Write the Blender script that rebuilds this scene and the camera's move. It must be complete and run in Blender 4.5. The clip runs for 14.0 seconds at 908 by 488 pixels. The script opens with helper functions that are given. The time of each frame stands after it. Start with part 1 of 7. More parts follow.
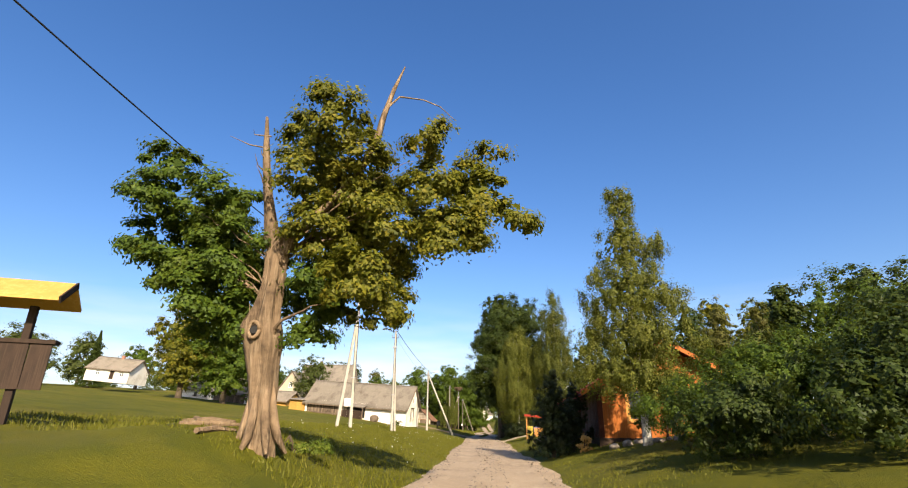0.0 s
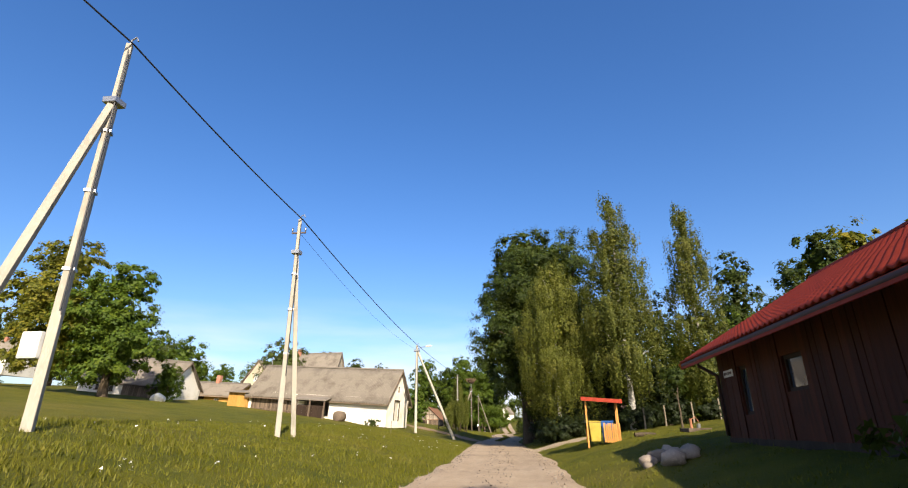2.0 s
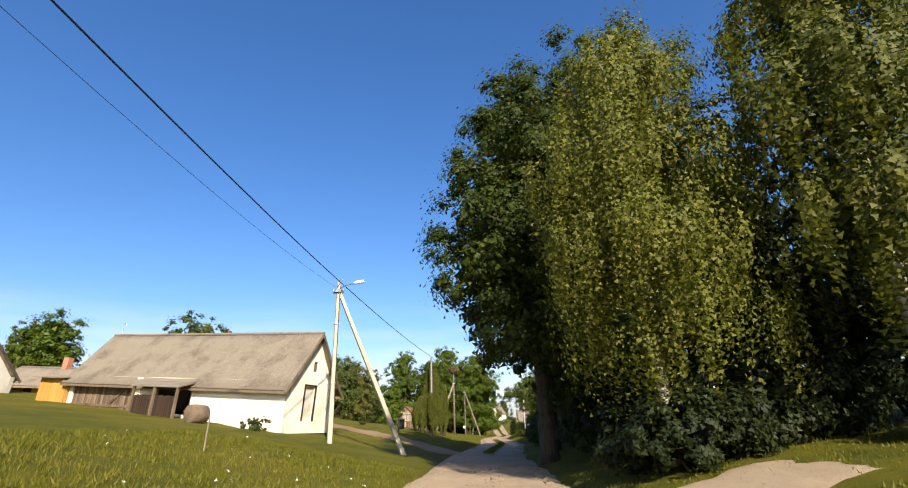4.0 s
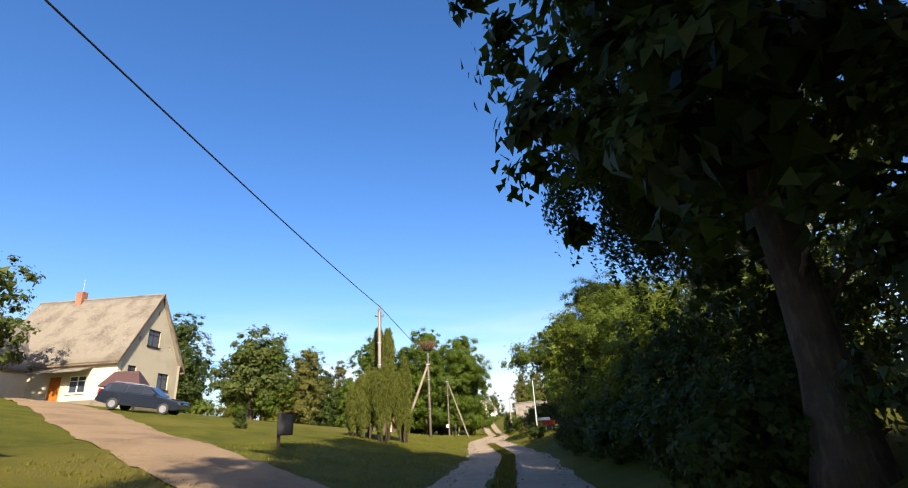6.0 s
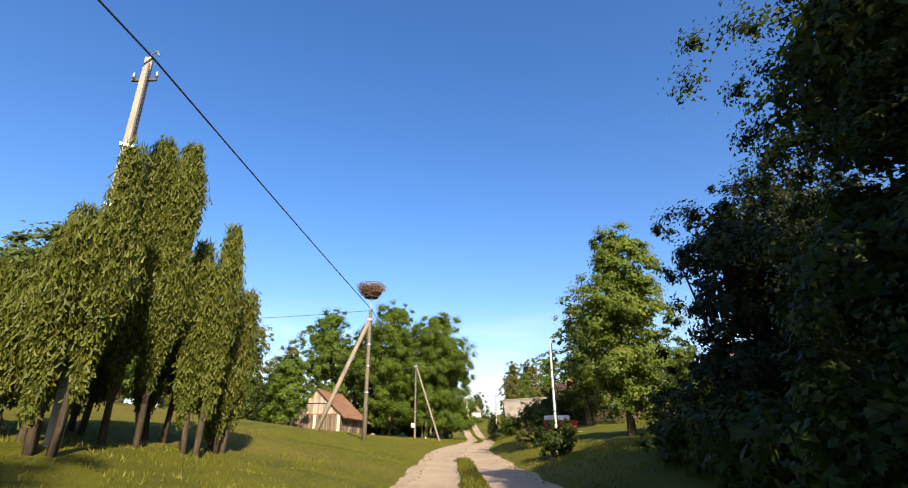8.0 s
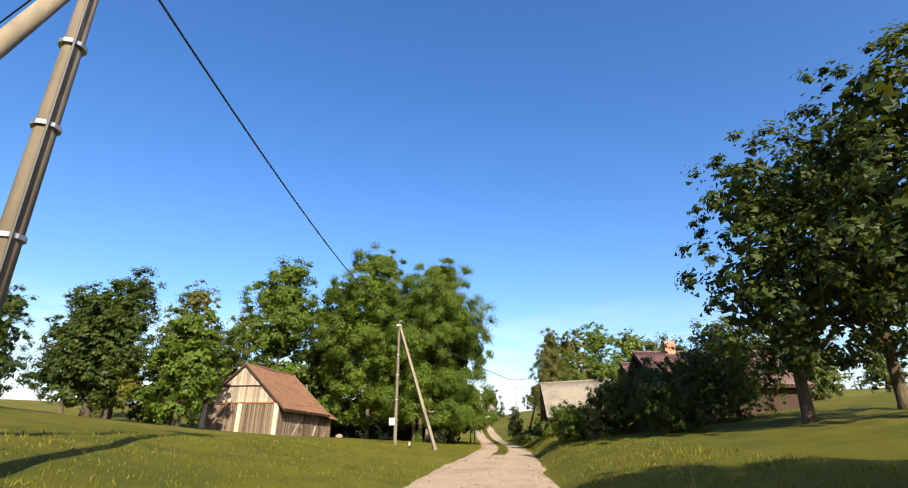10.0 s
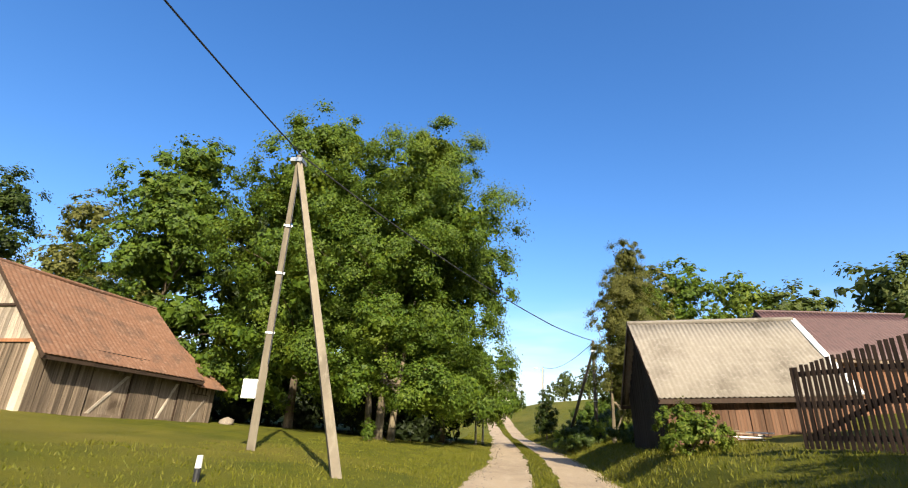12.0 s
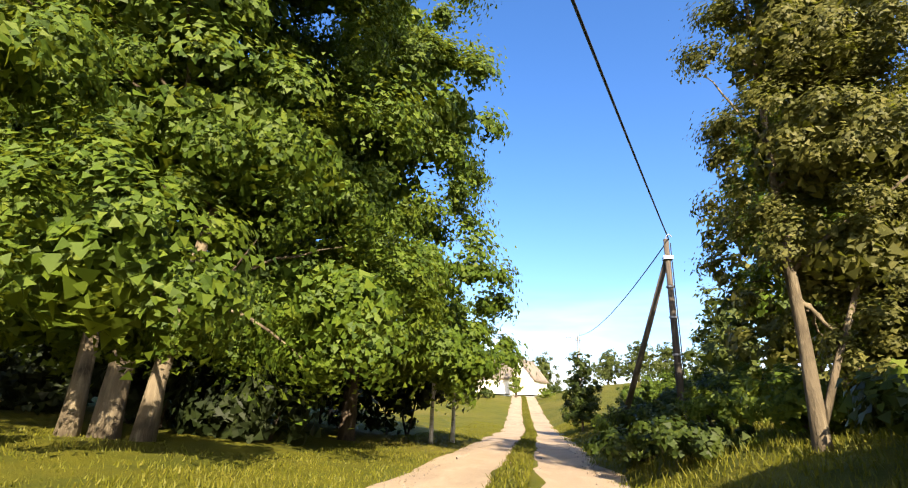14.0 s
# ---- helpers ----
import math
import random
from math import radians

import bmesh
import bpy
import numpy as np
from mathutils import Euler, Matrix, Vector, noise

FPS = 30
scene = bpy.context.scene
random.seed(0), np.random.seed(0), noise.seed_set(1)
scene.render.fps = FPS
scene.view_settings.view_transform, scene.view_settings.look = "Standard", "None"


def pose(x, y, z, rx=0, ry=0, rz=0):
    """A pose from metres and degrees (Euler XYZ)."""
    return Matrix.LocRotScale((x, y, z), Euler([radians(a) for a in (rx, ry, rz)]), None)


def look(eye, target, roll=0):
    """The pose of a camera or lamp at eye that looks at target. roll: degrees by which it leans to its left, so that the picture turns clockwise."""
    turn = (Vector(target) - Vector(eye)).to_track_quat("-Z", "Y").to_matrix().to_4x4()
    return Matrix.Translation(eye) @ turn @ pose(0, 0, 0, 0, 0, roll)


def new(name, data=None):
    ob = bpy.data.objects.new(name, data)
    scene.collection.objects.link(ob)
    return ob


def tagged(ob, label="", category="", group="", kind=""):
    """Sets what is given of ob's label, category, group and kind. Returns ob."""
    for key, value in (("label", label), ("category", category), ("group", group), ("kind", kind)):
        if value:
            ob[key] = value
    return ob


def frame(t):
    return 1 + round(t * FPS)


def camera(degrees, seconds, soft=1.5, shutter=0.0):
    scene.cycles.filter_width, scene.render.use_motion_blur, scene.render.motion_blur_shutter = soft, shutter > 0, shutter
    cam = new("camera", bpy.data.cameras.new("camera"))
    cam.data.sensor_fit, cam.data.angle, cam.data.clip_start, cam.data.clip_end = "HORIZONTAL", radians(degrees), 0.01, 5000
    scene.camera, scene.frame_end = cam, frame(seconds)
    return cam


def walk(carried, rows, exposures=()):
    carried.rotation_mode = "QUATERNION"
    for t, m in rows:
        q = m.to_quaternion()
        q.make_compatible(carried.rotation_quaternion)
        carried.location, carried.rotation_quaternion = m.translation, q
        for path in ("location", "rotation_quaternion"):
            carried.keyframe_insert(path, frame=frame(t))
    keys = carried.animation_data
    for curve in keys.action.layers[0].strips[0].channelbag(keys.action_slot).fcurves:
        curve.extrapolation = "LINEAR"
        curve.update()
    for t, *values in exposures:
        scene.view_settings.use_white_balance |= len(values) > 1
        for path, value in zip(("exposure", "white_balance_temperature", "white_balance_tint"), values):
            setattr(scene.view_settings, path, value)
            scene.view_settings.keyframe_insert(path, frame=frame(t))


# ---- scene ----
cam = camera(84.0, 14.0, 1.1)
PATH = [
    (0, (1.448, -4.285, 1.307), (1.301, -2.411, 1.99), 0.5),
    (0.5, (1.173, 1.143, 1.422), (1.023, 3.02, 2.096), -1.7),
    (1, (1.187, 7.646, 1.461), (1.007, 9.521, 2.134), -1.7),
    (1.5, (1.432, 13.513, 1.201), (1.227, 15.378, 1.893), -1.3),
    (2, (1.309, 19.36, 1.176), (1.098, 21.226, 1.865), -0.4),
    (2.5, (1.022, 24.727, 1.285), (0.834, 26.598, 1.968), -1.0),
    (3, (0.417, 29.766, 1.29), (0.27, 31.638, 1.98), -1.7),
    (3.5, (0.637, 35.924, 1.028), (0.482, 37.795, 1.718), -2.2),
    (4, (0.651, 41.429, 1.253), (0.482, 43.297, 1.949), -1.3),
    (4.2, (0.858, 43.944, 1.304), (0.671, 45.813, 1.993), -1.2),
    (6.3, (-0.561, 69.097, 1.36), (-0.656, 70.972, 2.051), -3.6),
    (6.5, (-0.612, 71.598, 1.337), (-0.7, 73.474, 2.024), -3.6),
    (7, (-0.456, 77.348, 1.278), (-0.542, 79.224, 1.965), -1.6),
    (7.5, (-0.327, 82.343, 1.231), (-0.388, 84.223, 1.91), -2.2),
    (8, (-0.128, 87.214, 1.202), (-0.21, 89.086, 1.9), -0.4),
    (8.5, (0.156, 92.427, 1.355), (0.079, 94.293, 2.071), -1.4),
    (10.8, (-1.653, 123.868, 1.281), (-1.83, 125.739, 1.965), 1.9),
    (11, (-1.441, 126.135, 1.308), (-1.633, 128.005, 1.99), 2.1),
    (11.5, (-1.287, 131.338, 1.358), (-1.481, 133.208, 2.041), 1.6),
    (12, (-1.2, 137.333, 1.38), (-1.41, 139.207, 2.046), 2.8),
    (12.5, (-0.817, 142.114, 1.361), (-1.056, 143.986, 2.021), 3.7),
    (13, (-0.455, 146.809, 1.164), (-0.709, 148.691, 1.79), 3.7),
    (13.5, (-0.133, 151.072, 1.33), (-0.419, 152.951, 1.952), 3.0),
    (14, (0.613, 155.933, 1.085), (0.26, 157.798, 1.714), 2.4),
]
walk(cam, [(t, look(eye, target, roll)) for t, eye, target, roll in PATH], [(0, 1.12, 6950, 14), (1, 1.05, 6550, 14), (4.2, 1.07, 6650, 12), (6.3, 1.28, 6600, 13), (8.7, 1.32, 6850, 13), (11, 1.33, 6500, 9), (12.5, 1.48, 6500, 8), (14, 1.88, 6950, 14)])

# ---- sky, sun ----
SUN_FROM = Vector((0.30, -0.80, 0.52)).normalized()
world = bpy.data.worlds.new("sky")
scene.world = world
world.use_nodes = True
wn = world.node_tree
sky = wn.nodes.new("ShaderNodeTexSky")
sky.sky_type = "NISHITA"
sky.sun_disc = False
sky.sun_elevation = math.asin(SUN_FROM.z)
sky.sun_rotation = math.atan2(SUN_FROM.x, SUN_FROM.y)
sky.air_density, sky.dust_density, sky.ozone_density = 1.0, 1.9, 2.6
rich = wn.nodes.new("ShaderNodeHueSaturation")
rich.inputs["Hue"].default_value = 0.508
rich.inputs["Saturation"].default_value = 1.30
wn.links.new(sky.outputs[0], rich.inputs["Color"])
# thin white cloud low over the horizon
wc = wn.nodes.new("ShaderNodeTexCoord")
sep = wn.nodes.new("ShaderNodeSeparateXYZ")
wn.links.new(wc.outputs["Generated"], sep.inputs[0])
low = wn.nodes.new("ShaderNodeMapRange")
low.inputs["From Min"].default_value, low.inputs["From Max"].default_value = 0.24, 0.03
wn.links.new(sep.outputs["Z"], low.inputs["Value"])
wm = wn.nodes.new("ShaderNodeMapping")
wm.inputs["Scale"].default_value = (2.2, 2.2, 13.0)
wn.links.new(wc.outputs["Generated"], wm.inputs["Vector"])
puff = wn.nodes.new("ShaderNodeTexNoise")
puff.inputs["Scale"].default_value, puff.inputs["Detail"].default_value = 1.6, 6.0
wn.links.new(wm.outputs["Vector"], puff.inputs["Vector"])
thin = wn.nodes.new("ShaderNodeMapRange")
thin.inputs["From Min"].default_value, thin.inputs["From Max"].default_value, thin.inputs["To Max"].default_value = 0.38, 0.7, 0.85
wn.links.new(puff.outputs["Fac"], thin.inputs["Value"])
both = wn.nodes.new("ShaderNodeMath")
both.operation = "MULTIPLY"
wn.links.new(low.outputs["Result"], both.inputs[0])
wn.links.new(thin.outputs["Result"], both.inputs[1])
cloud = wn.nodes.new("ShaderNodeMix")
cloud.data_type = "RGBA"
cloud.inputs[7].default_value = (5.4, 5.4, 6.3, 1.0)
wn.links.new(both.outputs[0], cloud.inputs[0])
wn.links.new(rich.outputs[0], cloud.inputs[6])
wn.links.new(cloud.outputs[2], wn.nodes["Background"].inputs[0])
wn.nodes["Background"].inputs[1].default_value = 0.104
sun_data = bpy.data.lights.new("sun", "SUN")
sun_data.energy, sun_data.angle, sun_data.color = 5.0, radians(0.55), (1.0, 0.89, 0.70)
sun = new("sun", sun_data)
sun.matrix_world = look((0, 0, 60), Vector((0, 0, 60)) - SUN_FROM)

# ---- materials ----


def shader(name):
    m = bpy.data.materials.new(name)
    m.use_nodes = True
    nt = m.node_tree
    return m, nt, nt.nodes["Principled BSDF"]


def node(nt, kind, **inputs):
    n = nt.nodes.new(kind)
    for key, value in inputs.items():
        n.inputs[key.replace("_", " ")].default_value = value
    return n


def rgba(c):
    return (c[0], c[1], c[2], 1.0)


def mixed(nt, a, b, fac):
    """A colour between a and b (colours or sockets), by the socket fac."""
    n = nt.nodes.new("ShaderNodeMix")
    n.data_type = "RGBA"
    for value, slot in ((a, 6), (b, 7)):
        if isinstance(value, tuple):
            n.inputs[slot].default_value = rgba(value)
        else:
            nt.links.new(value, n.inputs[slot])
    nt.links.new(fac, n.inputs[0])
    return n.outputs[2]


def spread(nt, source, lo, hi):
    n = node(nt, "ShaderNodeMapRange", From_Min=lo, From_Max=hi)
    nt.links.new(source, n.inputs["Value"])
    return n.outputs["Result"]


def noisy(nt, scale, detail=4.0, rough=0.6, stretch=(1, 1, 1)):
    co = nt.nodes.new("ShaderNodeTexCoord")
    mp = node(nt, "ShaderNodeMapping", Scale=stretch)
    n = node(nt, "ShaderNodeTexNoise", Scale=scale, Detail=detail, Roughness=rough)
    nt.links.new(co.outputs["Object"], mp.inputs["Vector"])
    nt.links.new(mp.outputs["Vector"], n.inputs["Vector"])
    return n.outputs["Fac"]


def bumped(nt, bsdf, height, strength, distance):
    b = node(nt, "ShaderNodeBump", Strength=strength, Distance=distance)
    nt.links.new(height, b.inputs["Height"])
    nt.links.new(b.outputs[0], bsdf.inputs["Normal"])


def surface(name, base, dark, light, rough=0.85, big=0.5, fine=14.0, bump=0.4, depth=0.01, stretch=(1, 1, 1), metal=0.0, vary=0.25):
    """Grain and stains at two scales, and a tint of its own for each piece."""
    m, nt, bsdf = shader(name)
    large, small = noisy(nt, big, 5.0), noisy(nt, fine, 6.0, 0.65, stretch)
    col = mixed(nt, base, dark, spread(nt, large, 0.46, 0.68))
    col = mixed(nt, col, light, spread(nt, small, 0.5, 0.78))
    info = nt.nodes.new("ShaderNodeObjectInfo")
    hsv = node(nt, "ShaderNodeHueSaturation")
    nt.links.new(col, hsv.inputs["Color"])
    mr = node(nt, "ShaderNodeMapRange", To_Min=1.0 - vary, To_Max=1.0 + vary)
    nt.links.new(info.outputs["Random"], mr.inputs["Value"])
    nt.links.new(mr.outputs["Result"], hsv.inputs["Value"])
    nt.links.new(hsv.outputs["Color"], bsdf.inputs["Base Color"])
    bsdf.inputs["Roughness"].default_value = rough
    bsdf.inputs["Metallic"].default_value = metal
    bsdf.inputs["Specular IOR Level"].default_value = 0.2
    if bump:
        bumped(nt, bsdf, small, bump, depth)
    return m


def foliage(name, dark, mid, light, passing=0.35, patch=0.5):
    """Leaves, each with a tint of its own, that let some light through."""
    m, nt, bsdf = shader(name)
    geo = nt.nodes.new("ShaderNodeNewGeometry")
    isl = geo.outputs["Random Per Island"]
    area = noisy(nt, patch, 3.0)
    dark, mid, light = (tuple(v * 0.87 for v in c) for c in (dark, mid, light))
    col = mixed(nt, mixed(nt, dark, mid, spread(nt, isl, 0.0, 0.65)), light, spread(nt, isl, 0.72, 1.5))
    col = mixed(nt, col, light, spread(nt, area, 0.55, 0.95))
    nt.links.new(col, bsdf.inputs["Base Color"])
    bsdf.inputs["Roughness"].default_value = 0.6
    bsdf.inputs["Specular IOR Level"].default_value = 0.2
    tr = nt.nodes.new("ShaderNodeBsdfTranslucent")
    nt.links.new(mixed(nt, col, (0.25, 0.28, 0.022), spread(nt, isl, -1.2, 2.2)), tr.inputs["Color"])
    mx = nt.nodes.new("ShaderNodeMixShader")
    mx.inputs[0].default_value = passing
    nt.links.new(bsdf.outputs[0], mx.inputs[1])
    nt.links.new(tr.outputs[0], mx.inputs[2])
    nt.links.new(mx.outputs[0], nt.nodes["Material Output"].inputs["Surface"])
    return m


def plain(name, base, rough=0.5, metal=0.0, **more):
    m, nt, bsdf = shader(name)
    col = mixed(nt, base, tuple(v * 0.6 for v in base), spread(nt, noisy(nt, 3.0), 0.45, 0.8))
    nt.links.new(col, bsdf.inputs["Base Color"])
    bsdf.inputs["Roughness"].default_value, bsdf.inputs["Metallic"].default_value = rough, metal
    for key, value in more.items():
        bsdf.inputs[key.replace("_", " ")].default_value = value
    return m


def ground_material():
    m, nt, bsdf = shader("lawn")
    big, mid, fine = noisy(nt, 0.09, 4.0), noisy(nt, 0.7, 5.0), noisy(nt, 22.0, 6.0, 0.7)
    col = mixed(nt, (0.094, 0.090, 0.005), (0.060, 0.066, 0.0036), spread(nt, mid, 0.42, 0.62))
    col = mixed(nt, col, (0.136, 0.110, 0.018), spread(nt, big, 0.5, 0.72))
    col = mixed(nt, col, (0.050, 0.062, 0.006), spread(nt, fine, 0.5, 0.75))
    nt.links.new(col, bsdf.inputs["Base Color"])
    bsdf.inputs["Roughness"].default_value = 0.9
    bsdf.inputs["Specular IOR Level"].default_value = 0.15
    bumped(nt, bsdf, fine, 0.9, 0.05)
    return m


def gravel_material():
    m, nt, bsdf = shader("gravel")
    big, mid, fine = noisy(nt, 0.35, 5.0), noisy(nt, 3.0, 5.0, 0.6, (1, 0.25, 1)), noisy(nt, 38.0, 4.0, 0.7)
    col = mixed(nt, (0.31, 0.232, 0.148), (0.235, 0.17, 0.104), spread(nt, big, 0.42, 0.66))
    col = mixed(nt, col, (0.355, 0.277, 0.183), spread(nt, mid, 0.5, 0.75))
    vor = node(nt, "ShaderNodeTexVoronoi", Scale=26.0)
    co = nt.nodes.new("ShaderNodeTexCoord")
    nt.links.new(co.outputs["Object"], vor.inputs["Vector"])
    col = mixed(nt, col, (0.1672, 0.133, 0.095), spread(nt, fine, 0.52, 0.8))
    col = mixed(nt, col, (0.4256, 0.38, 0.3192), spread(nt, vor.outputs["Distance"], 0.12, 0.0))
    nt.links.new(col, bsdf.inputs["Base Color"])
    bsdf.inputs["Roughness"].default_value = 0.95
    bumped(nt, bsdf, fine, 0.8, 0.02)
    return m


LAWN, GRAVEL = ground_material(), gravel_material()
GRASS = foliage("grass blades", (0.078, 0.087, 0.0065), (0.124, 0.122, 0.0098), (0.19, 0.152, 0.029), 0.25, 0.25)
CONCRETE = surface("weathered concrete", (0.323, 0.2972, 0.2455), (0.2326, 0.2132, 0.1744), (0.3876, 0.3618, 0.3101), 0.9, 0.8, 18, 0.4, 0.006, (1, 1, 0.3))
OLDPOLE = surface("grey weathered pole wood", (0.165, 0.138, 0.100), (0.100, 0.083, 0.060), (0.215, 0.185, 0.138), 0.9, 0.7, 10, 0.5, 0.006, (1, 1, 0.1))
DARKPOLE = surface("dark tarred pole wood", (0.076, 0.0646, 0.0532), (0.0456, 0.038, 0.0304), (0.1216, 0.1064, 0.0912), 0.85, 0.7, 10, 0.5, 0.006, (1, 1, 0.1))
STEEL = plain("galvanised steel", (0.35, 0.36, 0.37), 0.45, 0.8)
RUSTIRON = plain("rusty bracket iron", (0.09, 0.06, 0.045), 0.8)
CABLE = plain("black cable", (0.012, 0.012, 0.014), 0.6)
WHITE_METAL = plain("white painted metal", (0.612, 0.612, 0.576), 0.5)
BARK = surface("bark", (0.076, 0.057, 0.038), (0.0342, 0.0266, 0.019), (0.152, 0.1178, 0.0798), 0.95, 1.4, 11, 1.0, 0.04, (1, 1, 0.2))
PALEBARK = surface("pale flaking bark", (0.12, 0.095, 0.06), (0.035, 0.027, 0.018), (0.24, 0.20, 0.13), 0.95, 1.6, 8, 1.0, 0.05, (1, 1, 0.2))
DEADWOOD = surface("bare bleached wood", (0.185, 0.128, 0.077), (0.06, 0.04, 0.024), (0.34, 0.255, 0.165), 0.92, 2.2, 9, 1.0, 0.09, (1, 1, 0.12))
BIRCHBARK = surface("birch bark", (0.40, 0.38, 0.33), (0.076, 0.0684, 0.0608), (0.5472, 0.532, 0.4864), 0.8, 3.0, 9, 0.4, 0.01, (1, 1, 5))
GREYWOOD = surface("weathered grey boards", (0.145, 0.108, 0.076), (0.055, 0.038, 0.025), (0.255, 0.205, 0.155), 0.92, 0.9, 12, 0.7, 0.008, (1, 1, 0.06), 0, 0.45)
PALEWOOD = surface("silvered grey boards", (0.30, 0.25, 0.195), (0.13, 0.10, 0.075), (0.42, 0.37, 0.30), 0.92, 1.0, 12, 0.7, 0.008, (1, 1, 0.06), 0, 0.4)
RUSTWOOD = surface("rust-stained boards", (0.19, 0.085, 0.04), (0.09, 0.045, 0.025), (0.26, 0.14, 0.08), 0.92, 1.0, 12, 0.6, 0.008, (1, 1, 0.1), 0, 0.3)
# boards coloured near black to stand for a gable in shade
SHADEDGABLE = surface("gable boards blackened for shade", (0.016, 0.013, 0.011), (0.009, 0.008, 0.007), (0.03, 0.024, 0.02), 0.85, 0.9, 12, 0.6, 0.006, (1, 1, 0.08), 0, 0.3)
BROWNWOOD = surface("dark brown boards", (0.03534, 0.02166, 0.01425), (0.02052, 0.01311, 0.00912), (0.05985, 0.03876, 0.02565), 0.8, 0.9, 12, 0.5, 0.006, (1, 1, 0.08))
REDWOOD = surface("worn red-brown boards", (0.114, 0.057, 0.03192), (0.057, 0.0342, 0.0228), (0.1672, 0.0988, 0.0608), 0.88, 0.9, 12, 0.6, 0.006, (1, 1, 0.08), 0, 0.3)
# darker copy of the orange boards, shade of the sunless wall painted in
SHADEDWOOD = surface("house boards darkened for shade", (0.07, 0.018, 0.007), (0.038, 0.011, 0.005), (0.1, 0.027, 0.010), 0.75, 0.8, 12, 0.5, 0.006, (1, 1, 0.08), 0, 0.25)
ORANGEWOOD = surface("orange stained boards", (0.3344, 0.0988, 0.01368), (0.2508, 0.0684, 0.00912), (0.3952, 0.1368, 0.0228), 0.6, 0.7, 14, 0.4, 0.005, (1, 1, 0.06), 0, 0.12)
PALEORANGE = surface("light orange boards", (0.4712, 0.228, 0.057), (0.342, 0.1444, 0.0342), (0.532, 0.2964, 0.0988), 0.65, 0.8, 14, 0.4, 0.005, (1, 1, 0.06), 0, 0.15)
YELLOWWOOD = surface("yellow-ochre boards", (0.456, 0.2584, 0.0646), (0.3192, 0.1672, 0.038), (0.532, 0.3344, 0.114), 0.75, 0.8, 12, 0.4, 0.005, (1, 1, 0.06), 0, 0.15)
PLASTER = surface("cream plaster", (0.5016, 0.4408, 0.3268), (0.4104, 0.3496, 0.2508), (0.5472, 0.494, 0.3876), 0.9, 0.5, 16, 0.3, 0.006)
WHITEWALL = surface("whitewashed wall", (0.72, 0.684, 0.594), (0.54, 0.495, 0.405), (0.756, 0.729, 0.666), 0.9, 0.6, 9, 0.4, 0.01)
ASBESTOS = surface("grey fibre-cement roof", (0.1662, 0.1446, 0.1169), (0.1016, 0.08614, 0.06768), (0.2215, 0.1969, 0.1662), 0.9, 0.8, 7, 0.5, 0.01, (1, 1, 1), 0, 0.1)
CLAYTILE = surface("mossy clay tiles", (0.172, 0.088, 0.053), (0.10, 0.06, 0.042), (0.25, 0.155, 0.105), 0.9, 1.1, 5, 0.5, 0.01, (1, 1, 1), 0, 0.15)
REDMETAL = plain("red metal roofing", (0.27, 0.034, 0.016), 0.65, Specular_IOR_Level=0.15)
BROWNMETAL = plain("brown metal roofing", (0.0646, 0.02888, 0.02584), 0.65)
STONE = surface("field stone", (0.2394, 0.1966, 0.1539), (0.1539, 0.1254, 0.0969), (0.3078, 0.2622, 0.2109), 0.9, 1.2, 12, 0.6, 0.01, (1, 1, 1), 0, 0.3)
BRICK = surface("red brick", (0.3192, 0.1444, 0.0912), (0.2128, 0.0988, 0.0646), (0.38, 0.2128, 0.1444), 0.9, 1.5, 14, 0.4, 0.006)
GLASS = plain("window glass", (0.045, 0.055, 0.07), 0.06)
DARKIN = plain("dark opening", (0.012, 0.011, 0.010), 0.9)
WHITEFRAME = plain("white window frame", (0.80, 0.80, 0.78), 0.5)

LEAF_MAPLE = foliage("maple leaves", (0.033, 0.066, 0.006), (0.077, 0.124, 0.0103), (0.165, 0.19, 0.0155), 0.35, 0.35)
LEAF_OLD = foliage("old tree leaves", (0.06, 0.072, 0.007), (0.145, 0.148, 0.013), (0.30, 0.21, 0.02), 0.35, 0.45)
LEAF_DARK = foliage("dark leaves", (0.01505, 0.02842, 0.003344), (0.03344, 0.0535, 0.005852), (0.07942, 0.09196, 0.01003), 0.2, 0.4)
LEAF_BIRCH = foliage("birch leaves", (0.038, 0.052, 0.008), (0.092, 0.106, 0.017), (0.21, 0.185, 0.035), 0.28, 0.5)
LEAF_YOUNG = foliage("young birch leaves", (0.055, 0.07, 0.010), (0.125, 0.138, 0.02), (0.25, 0.22, 0.04), 0.32, 0.5)
# conifer and undergrowth green, taken near black to carry shade in its colour
LEAF_SHADED = foliage("conifer and undergrowth leaves darkened for shade", (0.007, 0.013, 0.003), (0.013, 0.022, 0.004), (0.028, 0.035, 0.007), 0.1, 0.5)
LEAF_WILLOW = foliage("grey-green leaves", (0.054, 0.06, 0.013), (0.108, 0.108, 0.023), (0.19, 0.168, 0.04), 0.3, 0.5)
LEAF_BRIGHT = foliage("bright leaves", (0.05643, 0.09593, 0.01129), (0.1129, 0.158, 0.01806), (0.2483, 0.2483, 0.03386), 0.4, 0.6)
LEAF_GREEN = foliage("deep green maple leaves", (0.03, 0.058, 0.006), (0.068, 0.112, 0.01), (0.14, 0.165, 0.015), 0.3, 0.5)
